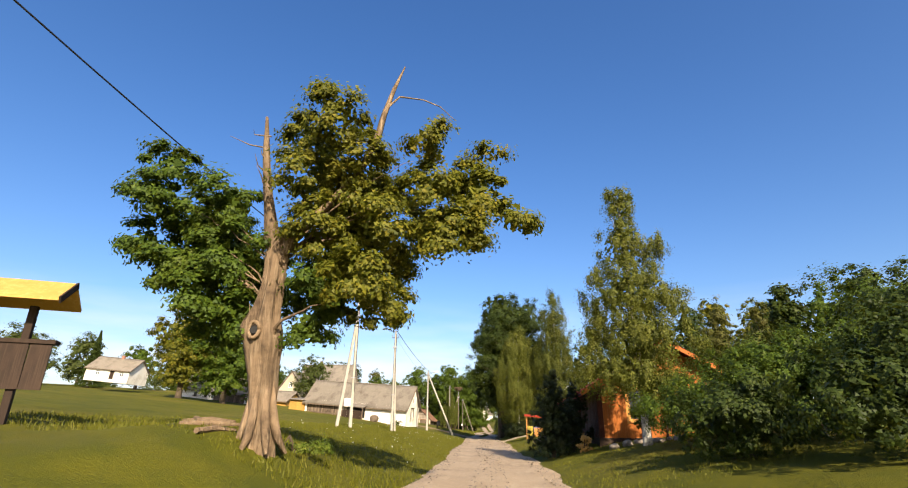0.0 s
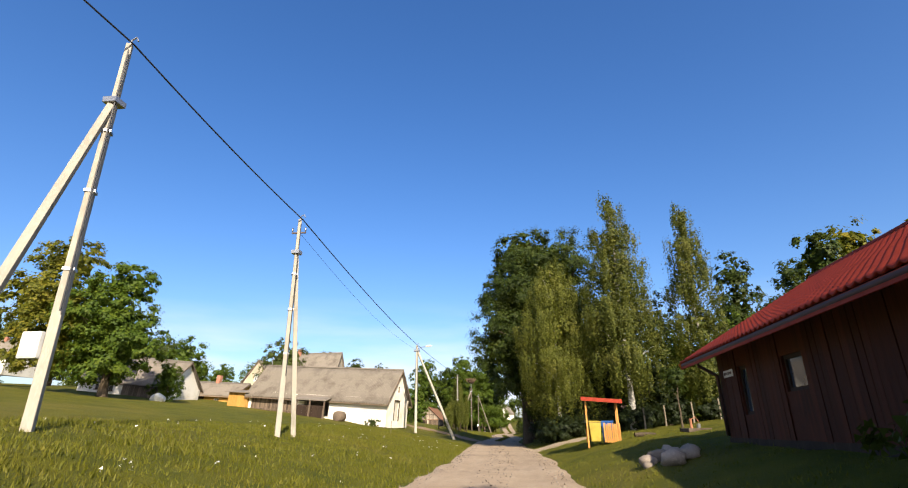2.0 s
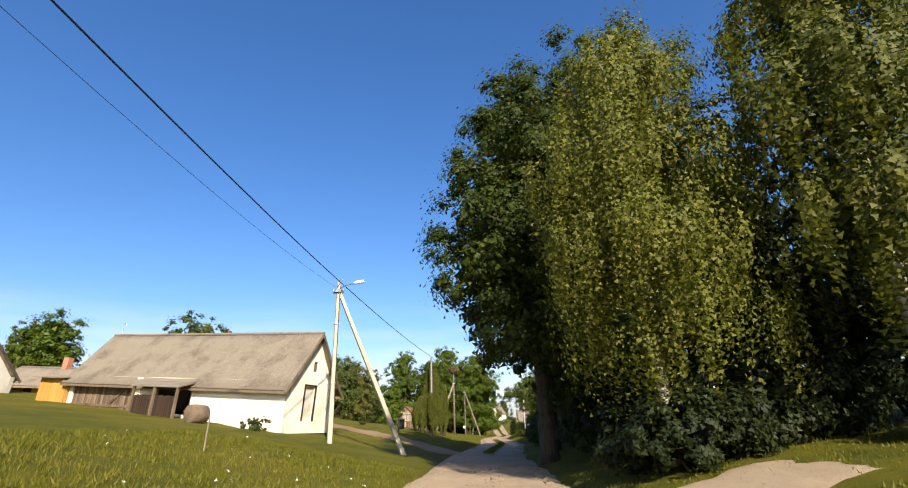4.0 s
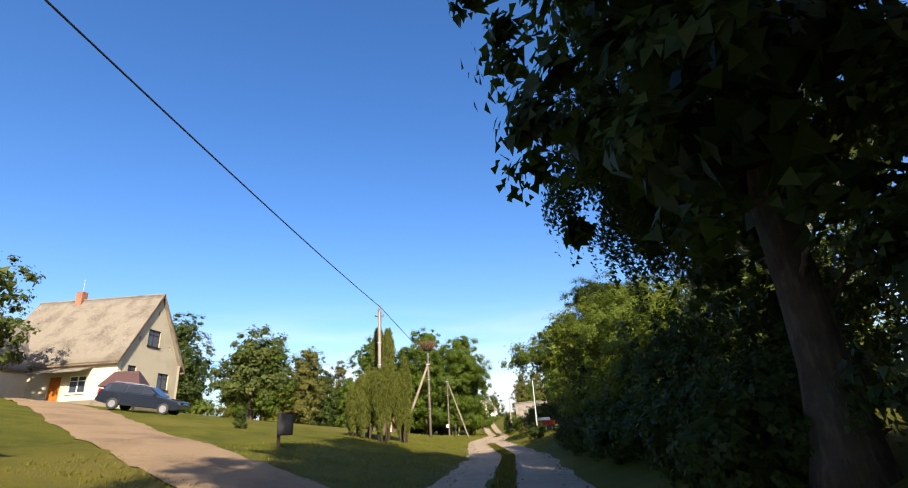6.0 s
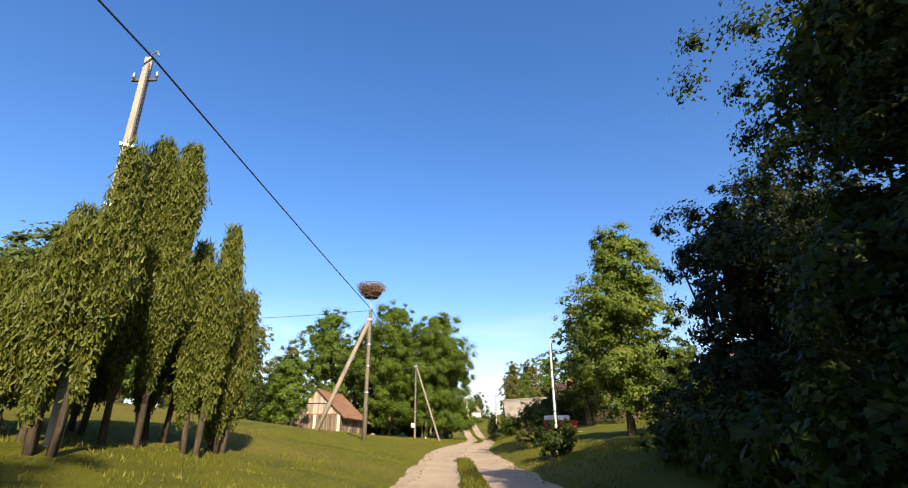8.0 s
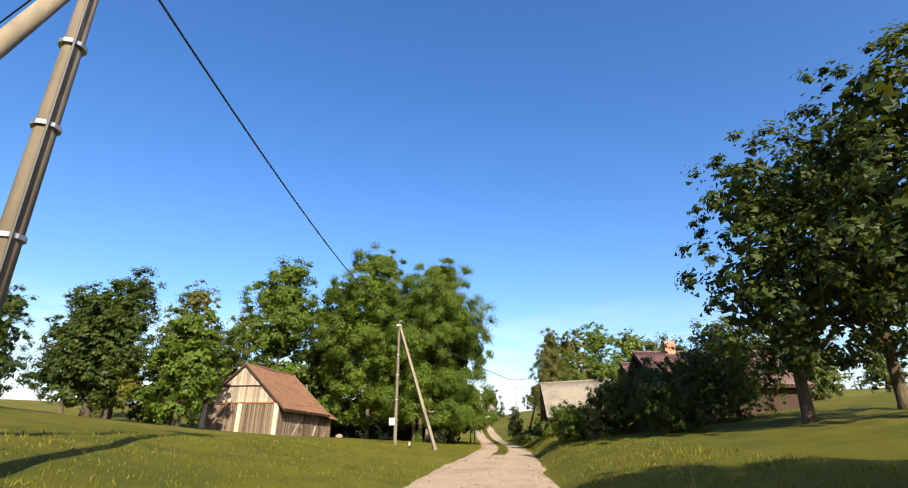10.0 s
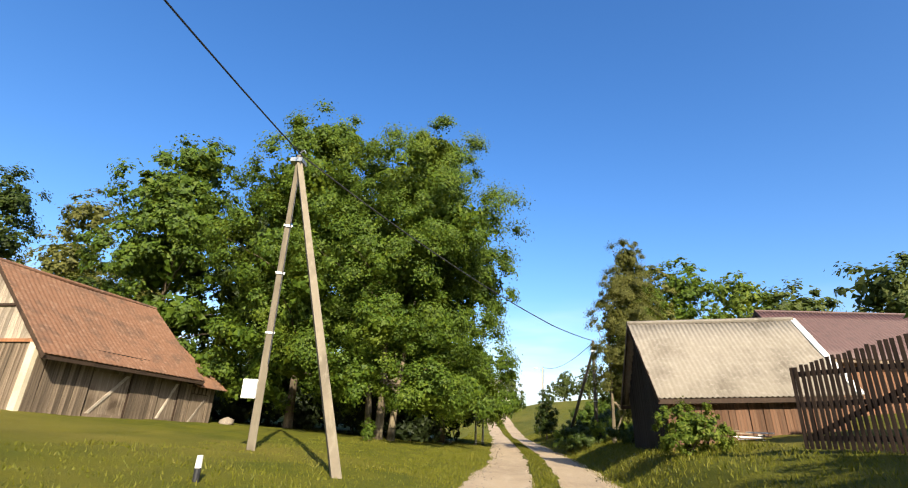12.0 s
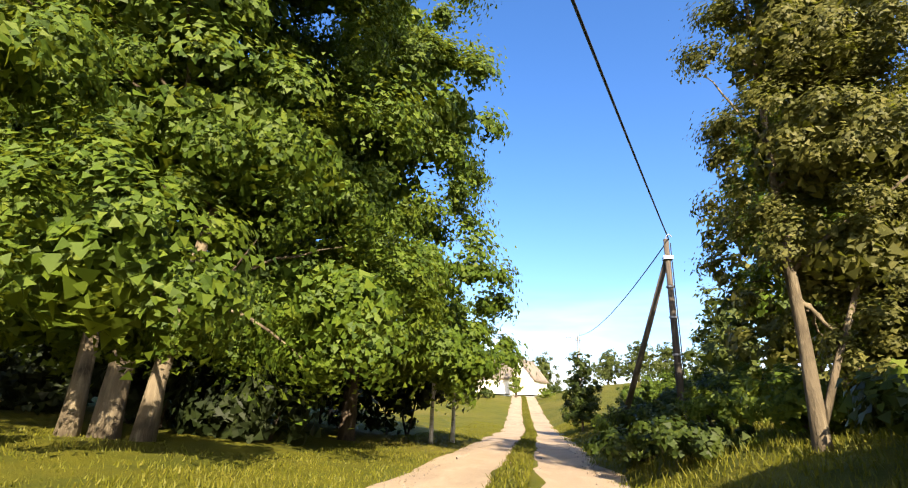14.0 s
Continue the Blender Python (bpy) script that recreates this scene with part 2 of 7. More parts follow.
LEAF_THUJA = foliage("scale leaves", (0.04275, 0.0589, 0.0076), (0.09025, 0.1026, 0.0133), (0.1615, 0.1472, 0.0209), 0.15, 0.5)
LEAF_FAR = foliage("distant leaves", (0.0342, 0.05168, 0.00912), (0.0646, 0.0836, 0.0152), (0.114, 0.1178, 0.0266), 0.25, 0.2)

# ---- mesh helpers ----


class Geo:
    """Collects vertices and faces for one mesh."""

    def __init__(self):
        self.v, self.f, self.n = [], [], 0

    def add(self, verts, faces):
        verts = np.asarray(verts, float).reshape(-1, 3)
        faces = np.asarray(faces, int)
        self.v.append(verts)
        self.f.append(faces + self.n)
        self.n += len(verts)
        return self

    def hexa(self, c):
        """Eight corners: four below, four above, in the same order round."""
        return self.add(c, [(0, 3, 2, 1), (4, 5, 6, 7), (0, 1, 5, 4), (1, 2, 6, 5), (2, 3, 7, 6), (3, 0, 4, 7)])

    def box(self, x0, y0, z0, x1, y1, z1):
        return self.hexa([(x0, y0, z0), (x1, y0, z0), (x1, y1, z0), (x0, y1, z0), (x0, y0, z1), (x1, y0, z1), (x1, y1, z1), (x0, y1, z1)])

    def beam(self, p, q, w, d):
        """A squared bar from p to q."""
        p, q = Vector(p), Vector(q)
        ax = (q - p).normalized()
        side = ax.cross(Vector((0, 0, 1)) if abs(ax.z) < 0.9 else Vector((0, 1, 0))).normalized()
        up = side.cross(ax)
        c = []
        for e in (p, q):
            for a, b in ((-1, -1), (1, -1), (1, 1), (-1, 1)):
                c.append(tuple(e + side * a * w / 2 + up * b * d / 2))
        return self.hexa(c)

    def tube(self, pts, radii, n=8, wob=0.0, rng=None):
        """A round bar through the points, capped at its ends."""
        pts = [Vector(p) for p in pts]
        rings = []
        for i, p in enumerate(pts):
            ax = (pts[min(i + 1, len(pts) - 1)] - pts[max(i - 1, 0)]).normalized()
            side = ax.cross(Vector((0.3, 1, 0)) if abs(ax.y) < 0.9 else Vector((1, 0, 0))).normalized()
            up = ax.cross(side)
            for k in range(n):
                a = 2 * math.pi * k / n
                r = radii[i] * (1 + (wob * (rng.random() - 0.5) if rng else 0))
                rings.append(tuple(p + side * math.cos(a) * r + up * math.sin(a) * r))
        base = self.n
        self.add(rings, [(i * n + k, i * n + (k + 1) % n, (i + 1) * n + (k + 1) % n, (i + 1) * n + k) for i in range(len(pts) - 1) for k in range(n)])
        self.v.append(np.array([tuple(pts[0]), tuple(pts[-1])]))
        last = (len(pts) - 1) * n
        self.f.append(np.array([(self.n, base + (k + 1) % n, base + k, base + k) for k in range(n)] + [(self.n + 1, base + last + k, base + last + (k + 1) % n, base + last + (k + 1) % n) for k in range(n)]))
        self.n += 2
        return self

    def mesh(self, name, smooth=False, weld=False):
        me = bpy.data.meshes.new(name)
        faces = []
        for block in self.f:
            for face in block.tolist():
                faces.append(face[:3] if len(face) == 4 and face[3] == face[2] else face)
        me.from_pydata(np.concatenate(self.v).tolist(), [], faces)
        if smooth:
            me.polygons.foreach_set("use_smooth", [True] * len(me.polygons))
        if weld:
            bm = bmesh.new()
            bm.from_mesh(me)
            bmesh.ops.remove_doubles(bm, verts=bm.verts, dist=1e-4)
            bm.to_mesh(me)
            bm.free()
        me.update()
        return me


def part(name, geo, material, parent=None, label="", smooth=False, bevel=0.0):
    """Links a mesh as one object, under a thing or a part."""
    me = geo if isinstance(geo, bpy.types.Mesh) else geo.mesh(name, smooth)
    if not me.materials:
        me.materials.append(material)
    ob = new(name, me)
    ob.parent = parent
    if bevel:
        mod = ob.modifiers.new("bevel", "BEVEL")
        mod.width, mod.segments, mod.limit_method = bevel, 2, "ANGLE"
    return tagged(ob, label)


def thing(name, m, label, category, group="", kind=""):
    """An empty at a thing's base that carries its parts."""
    ob = new(name)
    ob.matrix_world = m
    return tagged(ob, label, category, group, kind)


def quads_mesh(name, corners):
    """A mesh of separate faces from an array (faces, corners, 3)."""
    n, m = corners.shape[:2]
    me = bpy.data.meshes.new(name)
    me.vertices.add(m * n)
    me.vertices.foreach_set("co", corners.reshape(-1).astype(np.float32))
    me.loops.add(m * n)
    me.loops.foreach_set("vertex_index", np.arange(m * n, dtype=np.int32))
    me.polygons.add(n)
    me.polygons.foreach_set("loop_start", np.arange(0, m * n, m, dtype=np.int32))
    me.update(calc_edges=True)
    return me


def leaf_quads(rng, centres, size, flat=0.5, narrow=0.62, out=None):
    """A pointed leaf at each centre, turned up or along out."""
    n = len(centres)
    nor = rng.normal(size=(n, 3))
    if out is None:
        nor[:, 2] += flat * np.sign(rng.random(n) - 0.15) * 1.5
    else:
        nor = nor * 0.3 + out
        nor[:, 2] += flat
    nor /= np.linalg.norm(nor, axis=1)[:, None] + 1e-9
    a = np.cross(nor, rng.normal(size=(n, 3)))
    a /= np.linalg.norm(a, axis=1)[:, None] + 1e-9
    b = np.cross(nor, a)
    s = (size * (0.6 + 0.8 * rng.random(n)))[:, None] / 2
    w = s * narrow * 1.3
    tilt = (rng.random(n) - 0.5)[:, None] * a * s * 0.6
    return np.stack([centres - a * s, centres + a * s * 0.5 - b * w + tilt, centres + a * s * 0.5 + b * w - tilt], 1)


def unit(v):
    return v / (np.linalg.norm(v, axis=-1, keepdims=True) + 1e-6)


def puffs(rng, n, k):
    """Offsets of k leaves round each of n twig ends, thickest at the outside."""
    r = 0.1 + 1.4 * rng.random((n, k, 1)) ** 0.8
    return unit(rng.normal(size=(n, k, 3))) * r * (0.65 + 0.7 * rng.random((n, k, 1)))


def inner_mass(rng, blobs, cover, size):
    """Larger leaves deep inside the crown, that close it against the sky."""
    cents, outs, sizes = [], [], []
    for b in blobs:
        r = np.array(b[3:6])
        s = min(size, 0.55 * float(r.min()))
        area = 4.2 * (r[0] * r[1] + r[0] * r[2] + r[1] * r[2])
        n = max(6, int(cover * area * 0.24 / (0.32 * s * s)))
        d = unit(rng.normal(size=(n, 3)))
        c = np.array(b[:3]) + d * (0.2 + 0.42 * rng.random(n) ** 0.6)[:, None] * r
        cents.append(c)
        outs.append(d + rng.normal(size=(n, 3)) * 0.5)
        sizes.append(np.full(n, s))
    c, o, s = np.concatenate(cents), np.concatenate(outs), np.concatenate(sizes)
    ok = c[:, 2] > 0.15
    return leaf_quads(rng, c[ok], s[ok], 0.0, 0.8, out=o[ok])


def tree(name, base, label, category, trunk, blobs, leaves, leaf, mat, bark=BARK, seed=1, clump=0.9, droop=0.0, limbs=10, lean=(0, 0), group="", fill=0.35, squash=0.38, flat=0.5, tight=0.42, core=1.0):
    """trunk: (height, radius). blobs: ellipsoids (x, y, z, rx, ry, rz) from the base. Leaves sit in clumps near the blobs' skins."""
    rng = np.random.default_rng(seed)
    leaves, leaf = int(leaves * 1.45), leaf * 0.86
    if leaf > 0.33:
        leaves, leaf = int(leaves * 1.35), leaf * 0.74
    top = thing(name, Matrix.Translation(base), label, category, group)
    th, tr = trunk
    g = Geo()
    pts = [(0, 0, -0.3)] + [(lean[0] * k + 0.12 * tr * rng.normal() * 4 * k, lean[1] * k + 0.12 * tr * rng.normal() * 4 * k, th * k) for k in np.linspace(0.03, 1, 8)]
    rad = [tr * 1.5, tr * 1.15] + [tr * (1 - 0.75 * k) for k in np.linspace(0.1, 1, 7)]
    g.tube(pts, rad, 10, 0.25, rng)
    part("trunk", g, bark, top, smooth=True)
    vol = np.array([b[3] * b[4] + b[3] * b[5] + b[4] * b[5] for b in blobs])
    share = vol / vol.sum()
    cents, ctr, outs = [], [], []
    for b, s in zip(blobs, share):
        n = max(5, int((2.0 if droop else 2.3) * (b[3] * b[4] + b[3] * b[5] + b[4] * b[5]) / (clump * clump)))
        d = rng.normal(size=(n, 3))
        d /= np.linalg.norm(d, axis=1)[:, None]
        r = np.where(rng.random(n) < fill, rng.random(n) ** 0.5 * 0.85, 0.82 + 0.2 * rng.random(n))
        c = np.array(b[:3]) + d * r[:, None] * np.array(b[3:6])
        keep = (d[:, 1] < 0.3) | (rng.random(n) < 0.4)
        k = int(leaves * s / n) + 1
        c, d, n = c[keep], d[keep], int(keep.sum())
        size = clump * (0.45 + 0.9 * rng.random(n))
        off = puffs(rng, n, k) * (size[:, None, None] * np.array([tight, tight, squash]) * 1.15)
        side = (off * (d * 0.7 + np.array([0, 0, 0.8]))[:, None, :]).sum(2)
        off = np.where(((side < 0) & (rng.random((n, k)) < 0.75))[:, :, None], -off, off)
        if droop:
            m = max(1, k // 14)
            start = rng.normal(size=(n, m, 1, 3)) * (size[:, None, None, None] * np.array([0.3, 0.3, 0.25]))
            down = np.linspace(0, 1, 14)[None, None, :, None] * (droop * (0.4 + 0.9 * rng.random((n, m, 1, 1)))) * np.array([0, 0, -1.0])
            off = (start + down + rng.normal(size=(n, m, 14, 3)) * 0.05).reshape(n, -1, 3)
        p = (c[:, None, :] + off).reshape(-1, 3)
        cents.append(p)
        ctr.append(c)
        outs.append((unit(off) * 0.8 + d[:, None, :] * 0.55).reshape(-1, 3))
    p, c, o = np.concatenate(cents), np.concatenate(ctr), np.concatenate(outs)
    o = o[p[:, 2] > 0.08]
    p = p[p[:, 2] > 0.08]
    me = quads_mesh("crown", np.concatenate([leaf_quads(rng, p, leaf, flat, out=o), inner_mass(rng, blobs, core * (0.8 if droop else 1.2), min(clump * 0.75, leaf * 2.0))]))
    crown = part("crown", me, mat, top)
    for k in range(limbs):
        q = c[rng.integers(len(c))]
        f = min(0.95, max(0.25, q[2] / max(th, 0.1) * 0.75 - 0.1 * rng.random()))
        s = np.array([lean[0] * f, lean[1] * f, th * f])
        q = s + (q - s) * 0.9
        mid = (s + q) / 2 + np.array([0, 0, 0.12 * np.linalg.norm(q - s)]) + rng.normal(size=3) * 0.06 * np.linalg.norm(q - s)
        r0 = min(tr * (1 - 0.7 * f) * 0.5, 0.035 * np.linalg.norm(q - s) + 0.02)
        ks = np.linspace(0, 1, 9)
        gl = Geo().tube([(1 - u) ** 2 * s + 2 * u * (1 - u) * mid + u * u * q + rng.normal(size=3) * 0.03 for u in ks], [r0 * (1 - 0.88 * u) for u in ks], 6)
        part("limb", gl, bark, top, smooth=True)
    return top


def bush(name, base, label, blobs, leaves, leaf, mat, seed=1, clump=0.5, fill=0.35, category="bush", stems=4):
    """Stems and leaf clumps from the ground up."""
    rng = np.random.default_rng(seed)
    leaves, leaf = int(leaves * 1.2), leaf * 0.93
    top = thing(name, Matrix.Translation(base), label, category)
    cents, outs = [], []
    area = np.array([b[3] * b[4] + b[3] * b[5] + b[4] * b[5] for b in blobs])
    for b, s in zip(blobs, area / area.sum()):
        n = max(6, int(3.6 * (b[3] * b[4] + b[3] * b[5] + b[4] * b[5]) / (clump * clump)))
        d = rng.normal(size=(n, 3))
        d /= np.linalg.norm(d, axis=1)[:, None]
        r = np.where(rng.random(n) < fill, rng.random(n) ** 0.5 * 0.85, 0.8 + 0.3 * rng.random(n))
        c = np.array(b[:3]) + d * r[:, None] * np.array(b[3:6])
        keep = (d[:, 1] < 0.3) | (rng.random(n) < 0.4)
        k = int(leaves * s / n) + 1
        c, d, n = c[keep], d[keep], int(keep.sum())
        size = clump * (0.4 + 0.9 * rng.random(n))
        off = puffs(rng, n, k) * (size[:, None, None] * 0.4)
        cents.append((c[:, None, :] + off).reshape(-1, 3))
        outs.append((unit(off) * 0.5 + d[:, None, :] * 0.75).reshape(-1, 3))
    p, o = np.concatenate(cents), np.concatenate(outs)
    o = o[p[:, 2] > 0.02]
    p = p[p[:, 2] > 0.02]
    part("leaves", quads_mesh("leaves", np.concatenate([leaf_quads(rng, p, leaf, 0.35, out=o), inner_mass(rng, blobs, 0.9, min(clump * 0.7, leaf * 2.4))])), mat, top)
    for k in range(stems):
        b = blobs[int(rng.integers(len(blobs)))]
        q = np.array(b[:3]) + rng.normal(size=3) * 0.3 * np.array(b[3:6])
        s = np.array([b[0] * 0.8, b[1] * 0.8, -0.15])
        part("stem", Geo().tube([s, (s + q) / 2 + rng.normal(size=3) * 0.1, q], [0.05, 0.035, 0.012], 6), BARK, top)
    return top


# ---- lie of the land ----
ROAD_Y = [-30, 0, 20, 30, 40, 70, 92, 124, 132, 140, 152, 160, 190, 250, 330]
ROAD_X = [1.6, 1.35, 1.25, 0.65, 0.7, -0.55, 0.15, -1.5, -1.2, -0.75, -0.15, 0.1, -0.4, -3.5, -9.0]
LAND_Y = [-40, 0, 30, 66, 95, 118, 150, 175, 260]
LEFT_D = [2.1, 8.0, 20.0, 45.0, 150.0, 1800.0]
LEFT_Z = [
    [0, 1.25, 2.6, 6.0, 12, 30],
    [0, 1.25, 2.5, 5.5, 12, 30],
    [0, 1.18, 2.25, 4.9, 11, 30],
    [0, 1.05, 2.65, 5.2, 11, 30],
    [0, 1.20, 3.2, 6.8, 12, 30],
    [0, 1.30, 2.9, 6.4, 12, 30],
    [0, 0.52, 1.25, 3.6, 8, 26],
    [0, 0.30, 0.7, 2.0, 6, 24],
    [0, 0.40, 0.9, 2.2, 6, 24],
]
RIGHT_D = [2.1, 3.1, 5.0, 12.0, 40.0, 150.0, 1800.0]
RIGHT_Z = [
    [0, 0.21, 0.60, 1.6, 4.5, 9, 28],
    [0, 0.22, 0.65, 1.6, 4.5, 9, 28],
    [0, 0.26, 0.75, 1.5, 4.5, 9, 28],
    [0, 0.24, 0.70, 1.5, 4.5, 9, 28],
    [0, 0.24, 0.70, 1.5, 4.5, 9, 28],
    [0, 0.30, 0.80, 1.6, 4.5, 9, 28],
    [0, 0.80, 1.20, 2.2, 5.5, 10, 28],
    [0, 0.45, 0.95, 2.2, 5.0, 9, 28],
    [0, 0.25, 0.70, 2.2, 5.5, 10, 28],
]


def road_x(y):
    return np.interp(y, ROAD_Y, ROAD_X)


def road_z(y):
    k = np.clip((np.asarray(y, float) - 190) / 75, 0, 1)
    return 4.4 * k * k * (3 - 2 * k)


def land(x, y):
    """Height of the ground at a place."""
    x, y = np.broadcast_arrays(np.asarray(x, float), np.asarray(y, float))
    d = x - road_x(y)
    iy = np.clip(np.interp(y, LAND_Y, np.arange(len(LAND_Y))), 0, len(LAND_Y) - 1.0001)
    j = iy.astype(int)
    w = iy - j
    out = np.zeros(x.shape)
    for side, knots, table in ((-1, LEFT_D, LEFT_Z), (1, RIGHT_D, RIGHT_Z)):
        rows = np.array([np.interp(d * side, knots, r) for r in table])
        at = np.take_along_axis(rows, j[None], 0)[0] * (1 - w) + np.take_along_axis(rows, j[None] + 1, 0)[0] * w
        out = np.where(d * side > 0, at, out)
    bank = 0.68 * np.exp(-(((x + 3.6) / 1.9) ** 2) - ((y - 5.5) / 4.0) ** 2) * np.clip((np.abs(d) - 2.1) / 1.2, 0, 1)
    return out + road_z(y) + bank


def on(x, y, dz=0.0):
    return (x, y, float(land(x, y)) + dz)


def steps(*runs):
    return np.concatenate([np.arange(a, b, s) for a, b, s in runs])


def sheet(name, xs, ys, zf, material, kind="structure", label=""):
    gx, gy = np.meshgrid(xs, ys)
    gz = zf(gx, gy)
    v = np.stack([gx, gy, gz], -1).reshape(-1, 3)
    w = len(xs)
    i = (np.arange(len(ys) - 1)[:, None] * w + np.arange(w - 1)[None]).reshape(-1)
    me = bpy.data.meshes.new(name)
    me.from_pydata(v.tolist(), [], np.stack([i, i + 1, i + w + 1, i + w], 1).tolist())
    me.polygons.foreach_set("use_smooth", [True] * len(me.polygons))
    me.materials.append(material)
    ob = new(name, me)
    return tagged(ob, label, "ground", "", kind)


def rough_field(x, y):
    return 0.045 * np.sin(x * 1.7 + np.sin(y * 0.9) * 2) * np.sin(y * 1.3 + np.cos(x * 0.7) * 2) + 0.03 * np.sin(x * 4.1 + y * 2.3) * np.sin(y * 3.7 - x * 1.9)


def ground_z(x, y):
    d = np.abs(x - road_x(y))
    return land(x, y) + rough_field(x, y) * np.clip((d - 2.0) / 1.5, 0, 1) - 0.05 * np.clip((2.3 - d) / 0.5, 0, 1)


xs = steps((-1800, -300, 300), (-300, -100, 40), (-100, -40, 6), (-40, -14, 1.5), (-14, 12, 0.35), (12, 40, 1.5), (40, 100, 6), (100, 300, 40), (300, 1801, 300))
ys = steps((-600, -60, 90), (-60, -12, 4), (-12, 200, 0.7), (200, 330, 3), (330, 700, 40), (700, 3001, 500))
sheet("ground", xs, ys, ground_z, LAWN, label="mown green lawn rising gently from the road")


def road_sheet(name, y0, y1, lo, hi, lift, material, seed, label, kind="structure"):
    """A strip along the road between two uneven edges."""
    rng = np.random.default_rng(seed)
    yy = np.arange(y0, y1, 0.4)
    w1 = np.convolve(rng.normal(size=len(yy) + 8), np.ones(5) / 5, "same")[: len(yy)] * 0.16
    w2 = np.convolve(rng.normal(size=len(yy) + 8), np.ones(5) / 5, "same")[: len(yy)] * 0.16
    k = np.linspace(0, 1, 15)
    cx = road_x(yy)[:, None] + (lo + w1)[:, None] * (1 - k) + (hi + w2)[:, None] * k
    cy = np.repeat(yy[:, None], 15, 1)
    off = cx - road_x(cy)
    rut = -0.035 * np.exp(-((np.abs(off) - 0.8) / 0.3) ** 2) + 0.02 * np.sin(cy * 1.1 + off * 3) * np.sin(off * 4.0)
    edge = np.minimum(k, 1 - k)
    cz = road_z(cy) + lift + rut - 0.05 * np.clip(1 - edge * 12, 0, 1)[None]
    v = np.stack([cx, cy, cz], -1).reshape(-1, 3)
    i = (np.arange(len(yy) - 1)[:, None] * 15 + np.arange(14)[None]).reshape(-1)
    me = bpy.data.meshes.new(name)
    me.from_pydata(v.tolist(), [], np.stack([i, i + 1, i + 16, i + 15], 1).tolist())
    me.polygons.foreach_set("use_smooth", [True] * len(me.polygons))
    me.materials.append(material)
    return tagged(new(name, me), label, "road", "", kind)


road_sheet("road", -40, 262, -2.0, 2.0, 0.03, GRAVEL, 3, "pale gravel village road with two wheel tracks")

# ---- power line ----


def pole(base, height, label, material=CONCRETE, radius=0.13, brace=None, brace_top=0.82, box=False, arm=True, lamp=None, square=True, tilt=(0, 0)):
    """An upright pole, with what it carries. brace: the foot of its strut, in the world."""
    top = thing("utility_pole", Matrix.Translation(base), label, "utility pole", "poles of the power line")
    head = Vector((tilt[0], tilt[1], height))
    n = 4 if square else 10
    g = Geo().tube([(0, 0, -0.4), head * 0.5, head], [radius * 1.15, radius, radius * 0.8], n)
    part("post", g, material, top, smooth=not square, bevel=0.015 if square else 0)
    if brace:
        foot = Vector(brace) - Vector(base)
        tip = head * brace_top
        g = Geo().tube([foot - (tip - foot) * 0.04, (foot + tip) / 2, tip], [radius * 1.1, radius, radius * 0.85], n)
        part("brace", g, material, top, "leaning strut", smooth=not square, bevel=0.012 if square else 0)
        part("clamp", Geo().box(tip.x - radius * 1.4, tip.y - radius * 1.4, tip.z - 0.15, tip.x + radius * 1.4, tip.y + radius * 1.4, tip.z - 0.02), STEEL, top)
    for k in (0.35, 0.55, 0.72):
        p = head * k
        part("band", Geo().tube([p - Vector((0, 0, 0.03)), p + Vector((0, 0, 0.03))], [radius * 1.3] * 2, n), STEEL, top)
    if arm:
        p = head * 0.93
        part("crossarm", Geo().beam(p - Vector((0.27, 0.0, 0)), p + Vector((0.27, 0.0, 0)), 0.05, 0.05), RUSTIRON, top)
        for s in (-0.25, 0.25):
            q = p + Vector((s, 0, 0.05))
            part("insulator", Geo().tube([q, q + Vector((0, 0, 0.06)), q + Vector((0, 0, 0.12)), q + Vector((0, 0, 0.16))], [0.02, 0.035, 0.032, 0.015], 8), STEEL, top, smooth=True)
    part("hook", Geo().tube([head, head + Vector((0.02, 0, 0.12)), head + Vector((0.14, 0, 0.2)), head + Vector((0.2, 0, 0.08))], [0.02] * 4, 6), STEEL, top)
    part("down_cable", Geo().tube([head * 0.97 + Vector((radius, -radius, 0)), head * 0.6 + Vector((radius * 1.1, -radius, 0)), head * 0.25 + Vector((radius * 1.2, -radius, 0))], [0.018] * 3, 5), CABLE, top)
    if box:
        z = 1.25
        b = part("meter_box", Geo().box(-0.42, -0.22, z, -0.02, -0.0 - radius, z + 0.5), WHITE_METAL, top, "pale grey metal meter box", bevel=0.02)
        part("box_door", Geo().box(-0.39, -0.235, z + 0.04, -0.05, -0.221, z + 0.46), WHITE_METAL, b, bevel=0.006)
    if lamp:
        q = head * 0.95
        e = q + Vector(lamp)
        part("lamp_arm", Geo().tube([q, q + Vector((lamp[0] * 0.4, lamp[1] * 0.4, lamp[2] * 0.9)), e], [0.03] * 3, 6), STEEL, top)
        part("lamp_head", Geo().tube([e - Vector((0.08, 0, 0)), e + Vector((0.1, 0, 0.05)), e + Vector((0.42, 0, 0.08)), e + Vector((0.5, 0, 0.06))], [0.05, 0.1, 0.09, 0.03], 8), WHITE_METAL, top, smooth=True)
    return top


